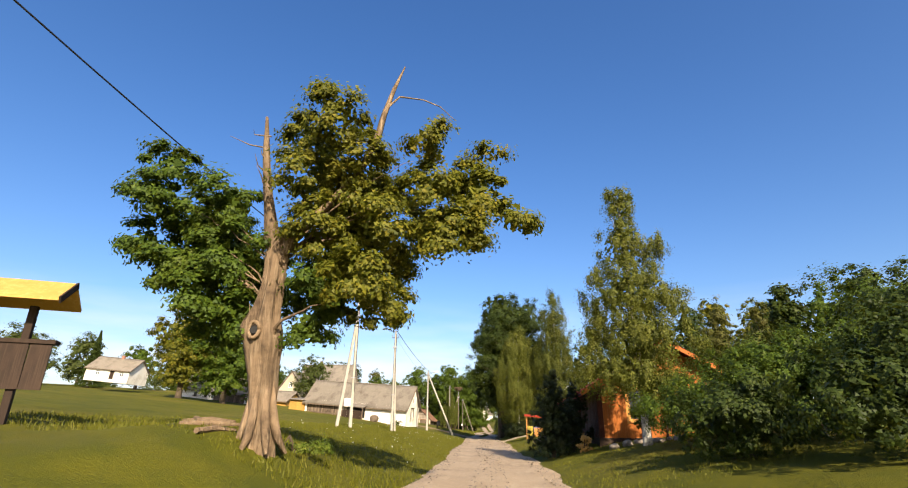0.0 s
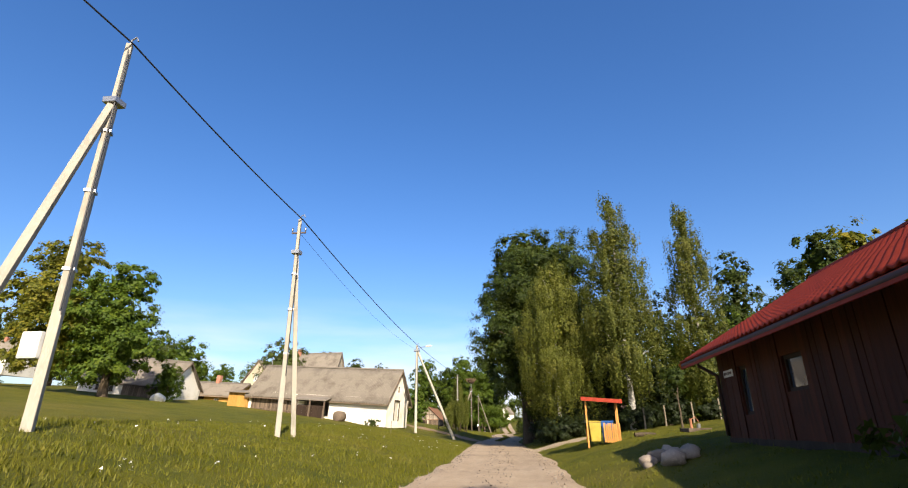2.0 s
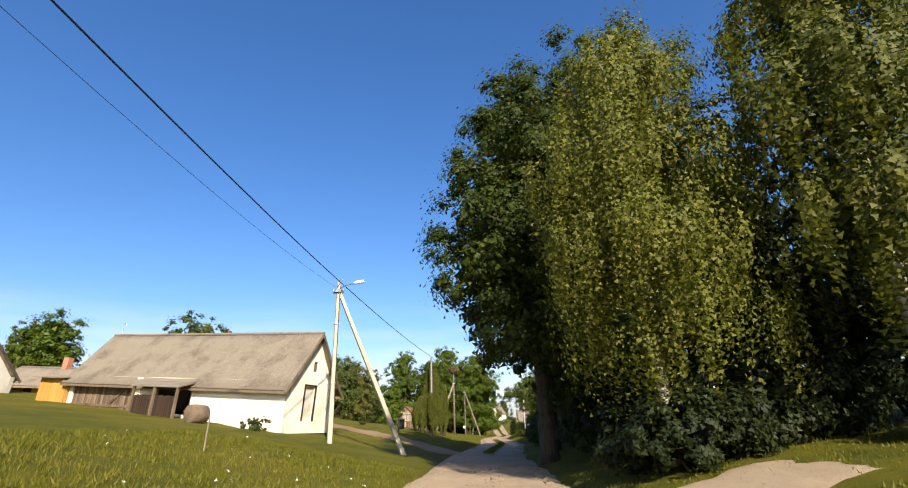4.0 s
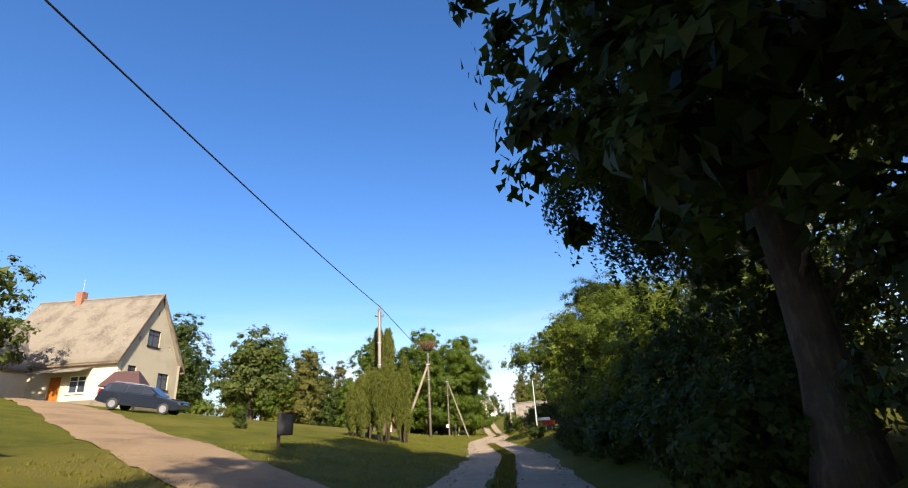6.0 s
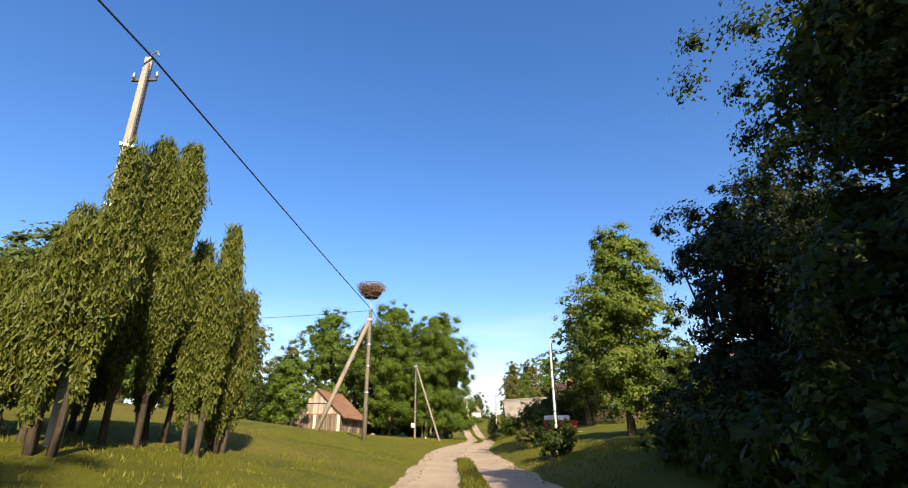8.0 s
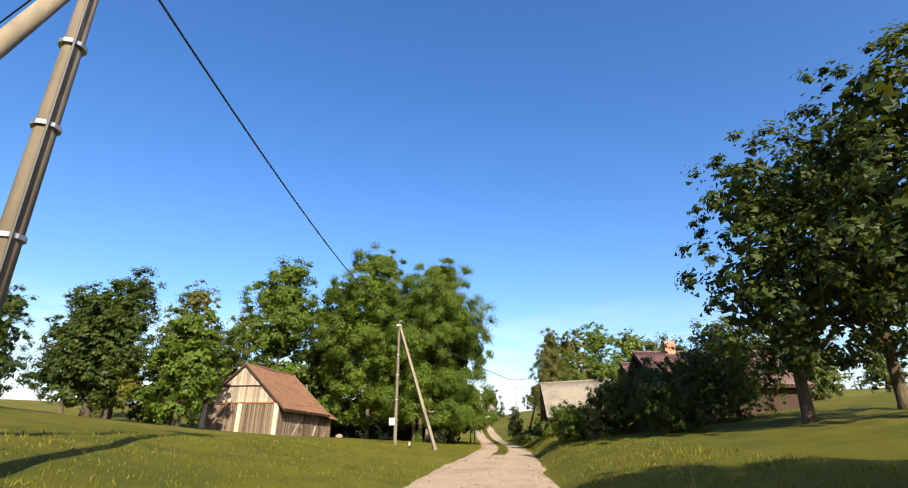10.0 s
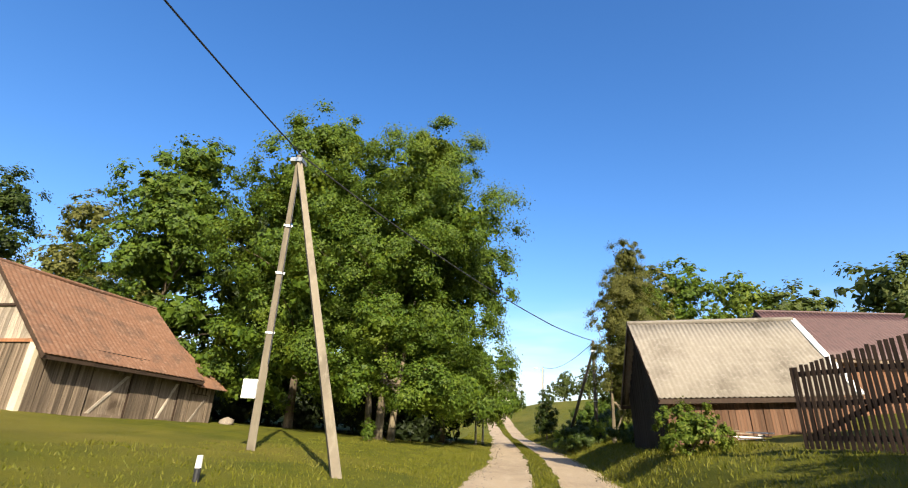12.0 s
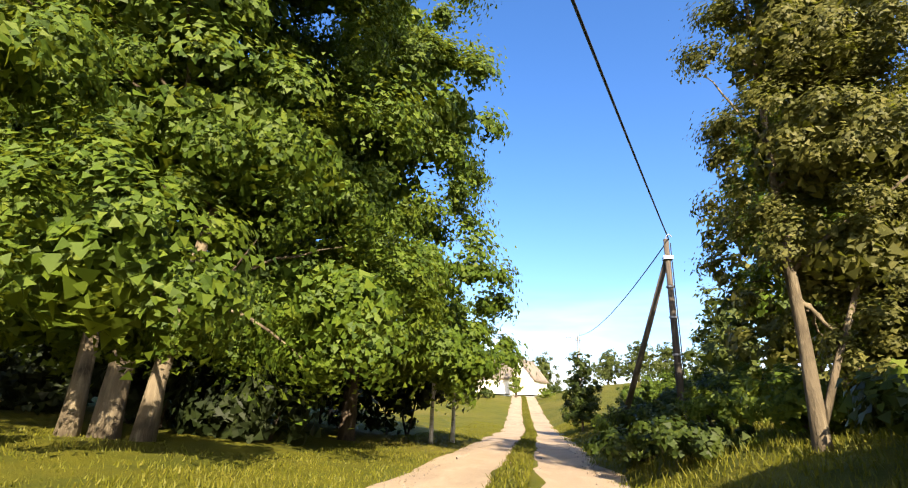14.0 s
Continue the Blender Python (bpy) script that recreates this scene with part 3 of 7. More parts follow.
def wire(a, b, sag, radius=0.022, label="thin black overhead power cable"):
    a, b = Vector(a), Vector(b)
    pts = [a.lerp(b, k / 16) - Vector((0, 0, 4 * sag * (k / 16) * (1 - k / 16))) for k in range(17)]
    return tagged(part("overhead_cable", Geo().tube(pts, [radius] * 17, 6), CABLE), label, "cable", "overhead cables")


P1, P2, P3 = on(-7.39, 28.04), on(-6.36, 36.0), on(-7.35, 65.2)
P4, P5, P6, P7 = on(-6.96, 95.6), on(-6.82, 118.4), on(-7.75, 150.85), on(4.92, 174.15)
P8 = on(4.0, 212.0)
pole(P1, 8.6, "pale concrete pole with a strut and meter box", brace=on(-7.75, 26.4), box=True, arm=False, radius=0.115)
pole(P2, 7.6, "pale concrete pole with a steep strut on grass", brace=on(-6.36, 37.25), brace_top=0.84, radius=0.105)
pole(P3, 7.5, "pale concrete pole with strut and street lamp", brace=on(-3.99, 65.4), brace_top=0.95, lamp=(0.9, -0.3, 0.2))
pole(P4, 7.7, "pale concrete pole rising behind thujas", box=False)
pole(P5, 7.7, "wooden pole with strut under a stork nest", OLDPOLE, brace=on(-9.3, 117.2), brace_top=0.93, square=False)
pole(P6, 8.6, "weathered pole and strut in an A shape", OLDPOLE, brace=on(-4.64, 148.4), brace_top=0.985, box=True, arm=False, radius=0.135)
pole(P7, 6.3, "dark tarred pole with a leaning strut", DARKPOLE, brace=on(3.6, 178.9), brace_top=0.9, square=False, arm=False, radius=0.11)
pole(P8, 7.5, "pale street lamp pole on the rising road", lamp=(-1.2, -0.2, 0.15))
pole(on(-45.2, 136.9), 8.7, "pale pole with a strut before dark trees", brace=on(-48.0, 135.5), brace_top=0.97)
pole(on(2.95, 108.8), 4.4, "slim pale pole behind a garden bush", WHITE_METAL, 0.055, arm=False)
tops = [(P1, 8.6), (P2, 7.6), (P3, 7.5), (P4, 7.7), (P5, 7.7), (P6, 8.6), (P7, 6.3), (P8, 7.5)]
heads = [Vector(p) + Vector((0.1, 0, h)) for p, h in tops]
wire(Vector((-7.9, -14, 9.5)), heads[0], 0.65)
turn = Vector((0.95, 160.7, 5.75))
for a, b, s in ((heads[0], heads[1], 0.1), (heads[1], heads[2], 0.25), (heads[2], heads[3], 0.2), (heads[3], heads[4], 0.05), (heads[4], heads[5], 0.85), (heads[5], turn, 0.3), (turn, heads[6], 0.05), (heads[6], heads[7], 0.8)):
    wire(a, b, s)
wire(heads[4], Vector(on(-45.2, 136.9)) + Vector((0, 0, 8.7)), 0.8, 0.015)
wire(heads[1] - Vector((0, 0, 0.6)), heads[2] - Vector((0, 0, 0.4)), 0.6, 0.006)

# stork nest
nest = thing("stork_nest", Matrix.Translation(Vector(P5) + Vector((0, 0, 8.55))), "big round stork nest of dry twigs on a pole", "nest")
rng = np.random.default_rng(5)
g = Geo()
for k in range(420):
    a, r = rng.random() * 6.28, 0.25 + 0.5 * rng.random() ** 0.6
    z = 0.75 * rng.random()
    r *= 0.7 + 0.5 * math.sin(min(1, z / 0.6) * 1.6)
    p = Vector((r * math.cos(a), r * math.sin(a), z + 0.1))
    d = Vector((-math.sin(a) + rng.normal() * 0.4, math.cos(a) + rng.normal() * 0.4, rng.normal() * 0.25)).normalized()
    g.tube([p - d * 0.28, p + d * 0.28], [0.014, 0.01], 4)
TWIG = surface("dry twigs", (0.13, 0.085, 0.05), (0.07, 0.045, 0.03), (0.22, 0.16, 0.10), 0.95)
part("twigs", g, TWIG, nest)
part("nest_bowl", Geo().tube([(0, 0, 0.05), (0, 0, 0.3), (0, 0, 0.65), (0, 0, 0.72)], [0.35, 0.6, 0.66, 0.3], 14, 0.2, rng), TWIG, nest)
part("rod", Geo().tube([(0, 0, -0.9), (0, 0, 0.05)], [0.05, 0.05], 8), STEEL, nest)
part("platform", Geo().tube([(0, 0, -0.05), (0, 0, 0.08)], [0.45, 0.45], 10), BROWNWOOD, nest)

# ---- buildings ----


def wall_run(w, tops, holes, thick):
    """A wall along x from 0 to w, its outer face at y = 0, with real holes (x0, z0, x1, z1). tops: (x, z) along its upper edge."""
    g = Geo()
    tx, tz = [t[0] for t in tops], [t[1] for t in tops]
    cuts = sorted({0.0, w, *tx, *(h[0] for h in holes), *(h[2] for h in holes)})
    for a, b in zip(cuts, cuts[1:]):
        if b - a < 1e-6:
            continue
        za, zb = float(np.interp(a, tx, tz)), float(np.interp(b, tx, tz))
        z = -0.6
        for h in sorted((h for h in holes if h[0] < b - 1e-6 and h[2] > a + 1e-6), key=lambda q: q[1]):
            g.box(a, 0, z, b, thick, h[1])
            z = h[3]
        g.hexa([(a, 0, z), (b, 0, z), (b, thick, z), (a, thick, z), (a, 0, za), (b, 0, zb), (b, thick, zb), (a, thick, za)])
    return g.mesh("wall", weld=True)


def roof_slope(length, run, rise, wave=0.03, pitch=0.18, rows=6, step=0.02, n_per=6, sag=0.0, seed=0, thick=0.03):
    """A slope of corrugated sheets or tiles: x along the eave, y in from it, z up."""
    rng = np.random.default_rng(seed)
    nx = max(2, int(length / pitch * n_per))
    x = np.linspace(0, length, nx + 1)
    s = np.sort(np.concatenate([np.linspace(0, 1, rows + 1), np.linspace(0, 1, rows + 1)[1:-1] - 1e-3]))
    gx, gs = np.meshgrid(x, s)
    lift = wave * np.sin(gx * 2 * math.pi / pitch) + step * (1 - (gs * rows + 1e-3) % 1.0)
    lift = lift - sag * np.sin(gx / length * math.pi) * np.sin(gs * math.pi * 0.9) + 0.02 * np.sin(gx * 1.3 + seed) * np.sin(gs * 7)
    v = np.stack([gx, gs * run, gs * rise + lift], -1).reshape(-1, 3)
    w = nx + 1
    i = (np.arange(len(s) - 1)[:, None] * w + np.arange(nx)[None]).reshape(-1)
    me = bpy.data.meshes.new("roof_slope")
    me.from_pydata(v.tolist(), [], np.stack([i, i + 1, i + w + 1, i + w], 1).tolist())
    me.polygons.foreach_set("use_smooth", [True] * len(me.polygons))
    me.update()
    return me


def window(parent, m, w, h, frame_mat=WHITEFRAME, bars=1, cross=True, sill=True, deep=0.1, curtain=None):
    """A window in a wall's hole: m puts x along the wall, y inwards, z up, from the hole's lower corner."""
    f = part("window", Geo().box(0, deep, 0, 0.07, deep + 0.07, h).box(w - 0.07, deep, 0, w, deep + 0.07, h).box(0.07, deep, 0, w - 0.07, deep + 0.07, 0.07).box(0.07, deep, h - 0.07, w - 0.07, deep + 0.07, h), frame_mat, parent)
    f.matrix_local = m
    for k in range(bars):
        x = w * (k + 1) / (bars + 1)
        part("mullion", Geo().box(x - 0.035, deep - 0.005, 0.07, x + 0.035, deep + 0.065, h - 0.07), frame_mat, f)
    if cross:
        part("transom", Geo().box(0.07, deep - 0.003, h * 0.68, w - 0.07, deep + 0.06, h * 0.68 + 0.05), frame_mat, f)
    part("pane", Geo().box(0.06, deep + 0.03, 0.06, w - 0.06, deep + 0.04, h - 0.06), GLASS, f)
    if curtain:
        part("curtain", Geo().box(0.08, deep + 0.12, 0.08, w * 0.42, deep + 0.14, h - 0.08), curtain, f)
    if sill:
        part("sill", Geo().box(-0.08, -0.1, -0.07, w + 0.08, deep, 0.0), frame_mat, f)
    return f


def boards(parent, m, width, heights, material, board=0.18, thick=0.025, gap=0.012, seed=0, name="plank"):
    """Upright boards side by side along x, each a piece of its own; heights(x) gives (bottom, top)."""
    rng = np.random.default_rng(seed)
    me = Geo().box(0.0, -1.0, 0.0, 1.0, 0.0, 1.0).mesh(name)
    me.materials.append(material)
    n = int(width / board)
    for k in range(n):
        x = k * width / n
        z0, z1 = heights(x + board / 2)
        if z1 - z0 < 0.05:
            continue
        ob = new(name, me)
        ob.parent = parent
        tiltz = radians(rng.normal() * 0.35)
        ob.matrix_local = m @ Matrix.Translation((x + gap / 2, -rng.random() * 0.012, z0 + rng.normal() * 0.012)) @ Matrix.Rotation(tiltz, 4, "Y") @ Matrix.Diagonal((width / n - gap, thick, z1 - z0 + rng.normal() * 0.015, 1))


def flat(x, y, z, rz=0.0):
    return pose(x, y, z, 0, 0, rz)


def gable_building(name, m, length, width, wall_h, rise, label, category, wall_mat, gable_mat, roof_mat, over=0.4, holes=None, thick=0.3, roof=None, end_over=0.3, fascia=None, eave=None):
    """Ridge along local x; the origin is the corner at x = 0 of the front eave wall, which faces -y."""
    holes = holes or {}
    b = thing(name, m, label, category)
    part("front_wall", wall_run(length, [(0, wall_h), (length, wall_h)], holes.get("front", []), thick), wall_mat, b)
    bw = part("back_wall", wall_run(length, [(0, wall_h), (length, wall_h)], holes.get("back", []), thick), wall_mat, b)
    bw.matrix_local = flat(length, width, 0, 180)
    inner = width - 2 * thick
    gt = [(0, wall_h), (inner / 2, wall_h + rise - 0.08), (inner, wall_h)]
    for nm, x, rz in (("gable_left", 0, -90), ("gable_right", length, 90)):
        w = part(nm, wall_run(inner, gt, holes.get(nm, []), thick), gable_mat, b)
        w.matrix_local = flat(x, width - thick if rz < 0 else thick, 0, rz)
    slope = rise / (width / 2)
    kw = dict(wave=0.03, pitch=0.2, rows=6, step=0.015)
    kw.update(roof or {})
    for k, (y, rz, x) in enumerate(((-over, 0, -end_over), (width + over, 180, length + end_over))):
        me = roof_slope(length + 2 * end_over, width / 2 + over, (width / 2 + over) * slope, seed=k, **kw)
        s = part("roof_slope", me, roof_mat, b)
        s.matrix_local = flat(x, y, wall_h - over * slope + 0.06, rz)
        mod = s.modifiers.new("solid", "SOLIDIFY")
        mod.thickness, mod.offset = 0.03, -1
    part("ridge_cap", Geo().tube([(-end_over, width / 2, wall_h + rise + 0.06), (length + end_over, width / 2, wall_h + rise + 0.06)], [0.09, 0.09], 8), roof_mat, b)
    fm = fascia or GREYWOOD
    for x in (-end_over + 0.02, length + end_over - 0.02):
        for s in (-1, 1):
            y0 = -over if s < 0 else width + over
            part("bargeboard", Geo().beam((x, y0, wall_h - over * slope - 0.04), (x, width / 2, wall_h + rise - 0.03), 0.035, 0.16), fm, b)
    for y in (-over + 0.04, width + over - 0.04):
        part("eave_board", Geo().box(-end_over, y - 0.015, wall_h - over * slope - 0.1, length + end_over, y + 0.015, wall_h - over * slope + 0.03), eave or fm, b)
    return b


# ---- wooden house with a red roof ----
CURTAIN = plain("white curtain cloth", (0.75, 0.75, 0.74), 0.9)
rh = gable_building("wooden_house", pose(6.47, 33.1, 0.88, 0, 0, -92.2), 14.0, 6.0, 2.28, 1.75, "orange stained wooden house with red metal roof", "house", SHADEDWOOD, ORANGEWOOD, REDMETAL, 0.75,
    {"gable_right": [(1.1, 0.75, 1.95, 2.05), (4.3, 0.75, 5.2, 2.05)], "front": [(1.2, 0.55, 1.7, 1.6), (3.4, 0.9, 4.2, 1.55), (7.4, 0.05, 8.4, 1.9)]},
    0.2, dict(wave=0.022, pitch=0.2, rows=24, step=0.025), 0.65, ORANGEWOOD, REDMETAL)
GR = flat(14.0, 0.2, 0, 90)
for x in (1.1, 4.3):
    w = 0.85 if x < 2 else 0.9
    window(rh, GR @ Matrix.Translation((x, 0, 0.75)), w, 1.3, PALEORANGE, 0, False, True, 0.05, CURTAIN)
    part("casing", Geo().box(x - 0.12, -0.03, 0.63, x, 0.02, 2.17).box(x + w, -0.03, 0.63, x + w + 0.12, 0.02, 2.17).box(x, -0.03, 2.05, x + w, 0.02, 2.17), PALEORANGE, rh).matrix_local = GR
window(rh, Matrix.Translation((1.2, 0, 0.55)), 0.5, 1.05, BROWNWOOD, 0, False, False, 0.05, CURTAIN)
window(rh, Matrix.Translation((3.4, 0, 0.9)), 0.8, 0.65, BROWNWOOD, 0, False, False, 0.05, CURTAIN)
part("door", Geo().box(7.4, 0.06, 0.05, 8.4, 0.11, 1.9), BROWNWOOD, rh, bevel=0.01)
part("drainpipe", Geo().tube([(0.1, -0.52, 1.87), (0.1, -0.5, 1.75), (0.1, -0.1, 1.5), (0.1, -0.08, 0.1)], [0.045] * 4, 8), BROWNMETAL, rh, smooth=True)
part("gutter", Geo().tube([(-0.6, -0.68, 1.84), (14.6, -0.68, 1.82)], [0.06, 0.06], 8), BROWNMETAL, rh, smooth=True)
plate = part("name_plate", Geo().box(0.35, -0.03, 1.42, 0.95, -0.004, 1.58), WHITE_METAL, rh, "white enamel plate")
for k in range(6):
    part("text_bar", Geo().box(0.40 + k * 0.085, -0.036, 1.47, 0.45 + k * 0.085, -0.031, 1.53), BROWNMETAL, plate)
part("foundation", Geo().box(-0.03, -0.03, -0.7, 14.03, 6.03, 0.06), BROWNWOOD, rh)
boards(rh, GR @ Matrix.Translation((0, 0, 0.62)), 5.6, lambda x: (1.56, 2.28 + 1.62 * (1 - abs(x - 2.8) / 2.8) - 0.62), ORANGEWOOD, 0.17, 0.02, 0.008, 1)
boards(rh, GR, 5.6, lambda x: (0.04, 0.63), ORANGEWOOD, 0.17, 0.02, 0.008, 6)
boards(rh, GR, 1.0, lambda x: (0.62, 2.17), ORANGEWOOD, 0.17, 0.02, 0.008, 2)
boards(rh, GR @ Matrix.Translation((2.1, 0, 0)), 2.05, lambda x: (0.62, 2.17), ORANGEWOOD, 0.17, 0.02, 0.008, 3)
boards(rh, GR @ Matrix.Translation((5.35, 0, 0)), 0.25, lambda x: (0.62, 2.17), ORANGEWOOD, 0.17, 0.02, 0.008, 4)

# road-side wall boards, with the wall's shade in their colour
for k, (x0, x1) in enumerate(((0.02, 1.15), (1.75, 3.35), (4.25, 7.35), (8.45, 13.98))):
    boards(rh, Matrix.Translation((x0, 0, 0)), x1 - x0, lambda x: (0.04, 2.21), SHADEDWOOD, 0.17, 0.02, 0.008, 60 + k)

# ---- long barn ----
lb = gable_building("long_barn", pose(-26.2, 71.35, 3.1, 0, 4.2, -14.5), 16.2, 4.4, 1.95, 2.75, "long whitewashed barn with grey fibre-cement roof", "barn", WHITEWALL, WHITEWALL, ASBESTOS, 0.45,
    {"front": [(0.3, 0.0, 5.6, 1.7), (7.0, 0.0, 9.9, 1.6)], "gable_right": [(1.7, 2.6, 2.1, 3.15), (1.2, 0.0, 2.1, 1.8)]}, 0.35, dict(wave=0.025, pitch=0.18, rows=5, step=0.012, sag=0.15))
boards(lb, Matrix.Translation((0.3, 0.15, 0)), 5.3, lambda x: (0.02, 1.68), GREYWOOD, 0.2, 0.03, 0.012, 5)
part("door_brace", Geo().beam((3.4, 0.08, 0.2), (4.9, 0.08, 1.5), 0.04, 0.14), GREYWOOD, lb)
part("door_rail", Geo().box(0.3, 0.07, 1.45, 5.6, 0.12, 1.6), GREYWOOD, lb)
part("door_rail", Geo().box(0.3, 0.07, 0.2, 5.6, 0.12, 0.34), GREYWOOD, lb)
part("gable_door", Geo().box(1.2, 0.1, 0.0, 2.1, 0.16, 1.8), WHITEWALL, lb).matrix_local = flat(16.2, 0.35, 0, 90)
part("gable_shutter", Geo().box(1.7, 0.08, 2.6, 2.1, 0.12, 3.15), GREYWOOD, lb).matrix_local = flat(16.2, 0.35, 0, 90)
part("door_frame", Geo().box(1.1, -0.03, 0.0, 1.2, 0.05, 1.9).box(2.1, -0.03, 0.0, 2.2, 0.05, 1.9).box(1.2, -0.03, 1.8, 2.1, 0.05, 1.9), BROWNWOOD, lb).matrix_local = flat(16.2, 0.35, 0, 90)
lean = part("lean_to", Geo().hexa([(6.8, -1.3, 1.38), (10.3, -1.3, 1.38), (10.3, 0.1, 1.75), (6.8, 0.1, 1.75), (6.8, -1.3, 1.46), (10.3, -1.3, 1.46), (10.3, 0.1, 1.83), (6.8, 0.1, 1.83)]), ASBESTOS, lb, "rusty sheet lean-to roof")
for x in (6.95, 8.5, 10.15):
    part("lean_to_post", Geo().box(x - 0.06, -1.25, -0.5, x + 0.06, -1.13, 1.4), GREYWOOD, lean)
boards(lb, Matrix.Translation((7.0, -1.1, 0)), 3.1, lambda x: (-0.3, 0.95), BROWNWOOD, 0.16, 0.03, 0.015, 6)
part("pillar", Geo().box(5.7, -0.12, -0.6, 6.1, 0.0, 1.9), WHITEWALL, lb)
part("plinth", Geo().box(10.3, -0.06, -0.7, 16.26, 0.0, 0.12), WHITEWALL, lb)
part("lightning_hook", Geo().tube([(0.3, 2.2, 4.7), (0.3, 2.2, 5.5), (0.45, 2.2, 5.6), (0.5, 2.2, 5.4)], [0.025] * 4, 6), STEEL, lb)
ys_ = thing("board_shed", pose(-28.8, 71.9, 3.3, 0, 4, -14.5), "small yellow-ochre board shed beside a barn", "shed")
boards(ys_, Matrix.Identity(4), 2.5, lambda x: (-0.2, 1.75), YELLOWWOOD, 0.16, 0.03, 0.012, 7)
boards(ys_, flat(0, 2.4, 0, -90), 2.4, lambda x: (-0.2, 1.75), YELLOWWOOD, 0.16, 0.03, 0.012, 8)
boards(ys_, flat(2.5, 0, 0, 90), 2.4, lambda x: (-0.2, 1.75), YELLOWWOOD, 0.16, 0.03, 0.012, 9)
part("roof", Geo().hexa([(-0.3, -0.4, 1.72), (2.8, -0.4, 1.72), (2.8, 2.6, 2.0), (-0.3, 2.6, 2.0), (-0.3, -0.4, 1.8), (2.8, -0.4, 1.8), (2.8, 2.6, 2.08), (-0.3, 2.6, 2.08)]), ASBESTOS, ys_)

bale = thing("hay_bale", pose(-14.7, 66.6, float(land(-14.7, 66.6)) + 0.42, 0, 0, 70) @ Matrix.Scale(0.75, 4), "round dark weathered hay bale on grass", "hay bale")
HAY = surface("old hay", (0.16, 0.12, 0.085), (0.09, 0.07, 0.055), (0.26, 0.2, 0.13), 0.95, 2.0, 20, 0.8, 0.03)
part("roll", Geo().tube([(-0.6, 0, 0), (-0.55, 0, 0), (0, 0, 0), (0.55, 0, 0), (0.6, 0, 0)], [0.5, 0.6, 0.63, 0.6, 0.5], 22, 0.06, np.random.default_rng(2)), HAY, bale, smooth=True)
bush("shrub", on(-11.5, 66.4), "low weedy bush at a barn wall", [(0, 0, 0.3, 0.7, 0.3, 0.35)], 1500, 0.1, LEAF_DARK, 200, 0.25)
stake = thing("marker_stake", Matrix.Translation(on(-7.0, 54.5)), "thin pale wooden stake in the grass", "stake")
part("stick", Geo().beam((0, 0, -0.2), (0.04, 0, 0.8), 0.03, 0.03), OLDPOLE, stake)

# ---- village buildings on the slope ----
gb = gable_building("grey_barn", pose(-44.5, 69.5, 4.7, 0, 6.0, 0), 10.0, 6.0, 1.9, 2.7, "white and plank barn with dark grey roof", "barn", WHITEWALL, WHITEWALL, ASBESTOS, 0.3, {"front": [(2.0, 0.9, 2.5, 1.4), (3.6, 0.9, 4.1, 1.4)]}, 0.3)
boards(gb, Matrix.Translation((5.2, 0, 0)), 4.7, lambda x: (-0.3, 1.85), GREYWOOD, 0.2, 0.04, 0.012, 10)
for x in (2.0, 3.6):
    window(gb, Matrix.Translation((x, 0, 0.9)), 0.5, 0.5, BROWNWOOD, 1, False)
yh = gable_building("yellow_cottage", pose(-40.0, 78.5, 3.75, 0, 3.5, -4), 8.2, 5.5, 1.9, 1.4, "low yellow cottage with brown-grey roof", "house", YELLOWWOOD, YELLOWWOOD, ASBESTOS, 0.5, {"front": [(1.2, 0.7, 1.9, 1.4), (5.8, 0.7, 6.5, 1.4), (3.6, 0.0, 4.5, 1.7)]}, 0.25)
for x in (1.2, 5.8):
    window(yh, Matrix.Translation((x, 0, 0.7)), 0.7, 0.7, WHITEFRAME, 1)
part("door", Geo().box(3.6, 0.1, 0, 4.5, 0.15, 1.7), BROWNWOOD, yh)
part("chimney", Geo().box(3.9, 2.5, 2.8, 4.4, 3.0, 4.2), BRICK, yh)
wh = gable_building("white_house", pose(-58.0, 67.0, 7.8, 0, 5, 4) @ Matrix.Scale(0.72, 4), 9.0, 6.5, 2.0, 2.4, "white farmhouse with brown-grey roof", "house", WHITEWALL, WHITEWALL, ASBESTOS, 0.35, {"front": [(2.0, 0.6, 2.8, 1.5), (5.0, 0.0, 5.9, 1.8), (7.0, 0.6, 7.8, 1.5)]}, 0.3)
for x in (2.0, 7.0):
    window(wh, Matrix.Translation((x, 0, 0.6)), 0.8, 0.9)
part("door", Geo().box(5.0, 0.1, 0, 5.9, 0.15, 1.8), BROWNWOOD, wh)
part("chimney", Geo().box(4.5, 3.0, 3.6, 5.0, 3.5, 5.0), BRICK, wh)
heap = thing("covered_heap", Matrix.Translation(on(-30.0, 62.5)), "heap under a white sheet on grass", "heap")
part("sheet", Geo().tube([(-0.7, 0, 0.1), (-0.45, 0, 0.2), (0.1, 0, 0.28), (0.6, 0, 0.15), (0.75, 0, 0.05)], [0.1, 0.33, 0.42, 0.3, 0.05], 10, 0.5, np.random.default_rng(4)), WHITE_METAL, heap, smooth=True)

# ---- bin shelter ----
sh = thing("bin_shelter", pose(4.45, 41.5, 0.62, 0, 0, -8) @ Matrix.Diagonal((0.78, 0.82, 1, 1)), "orange slatted bin shelter with red roof", "shelter")
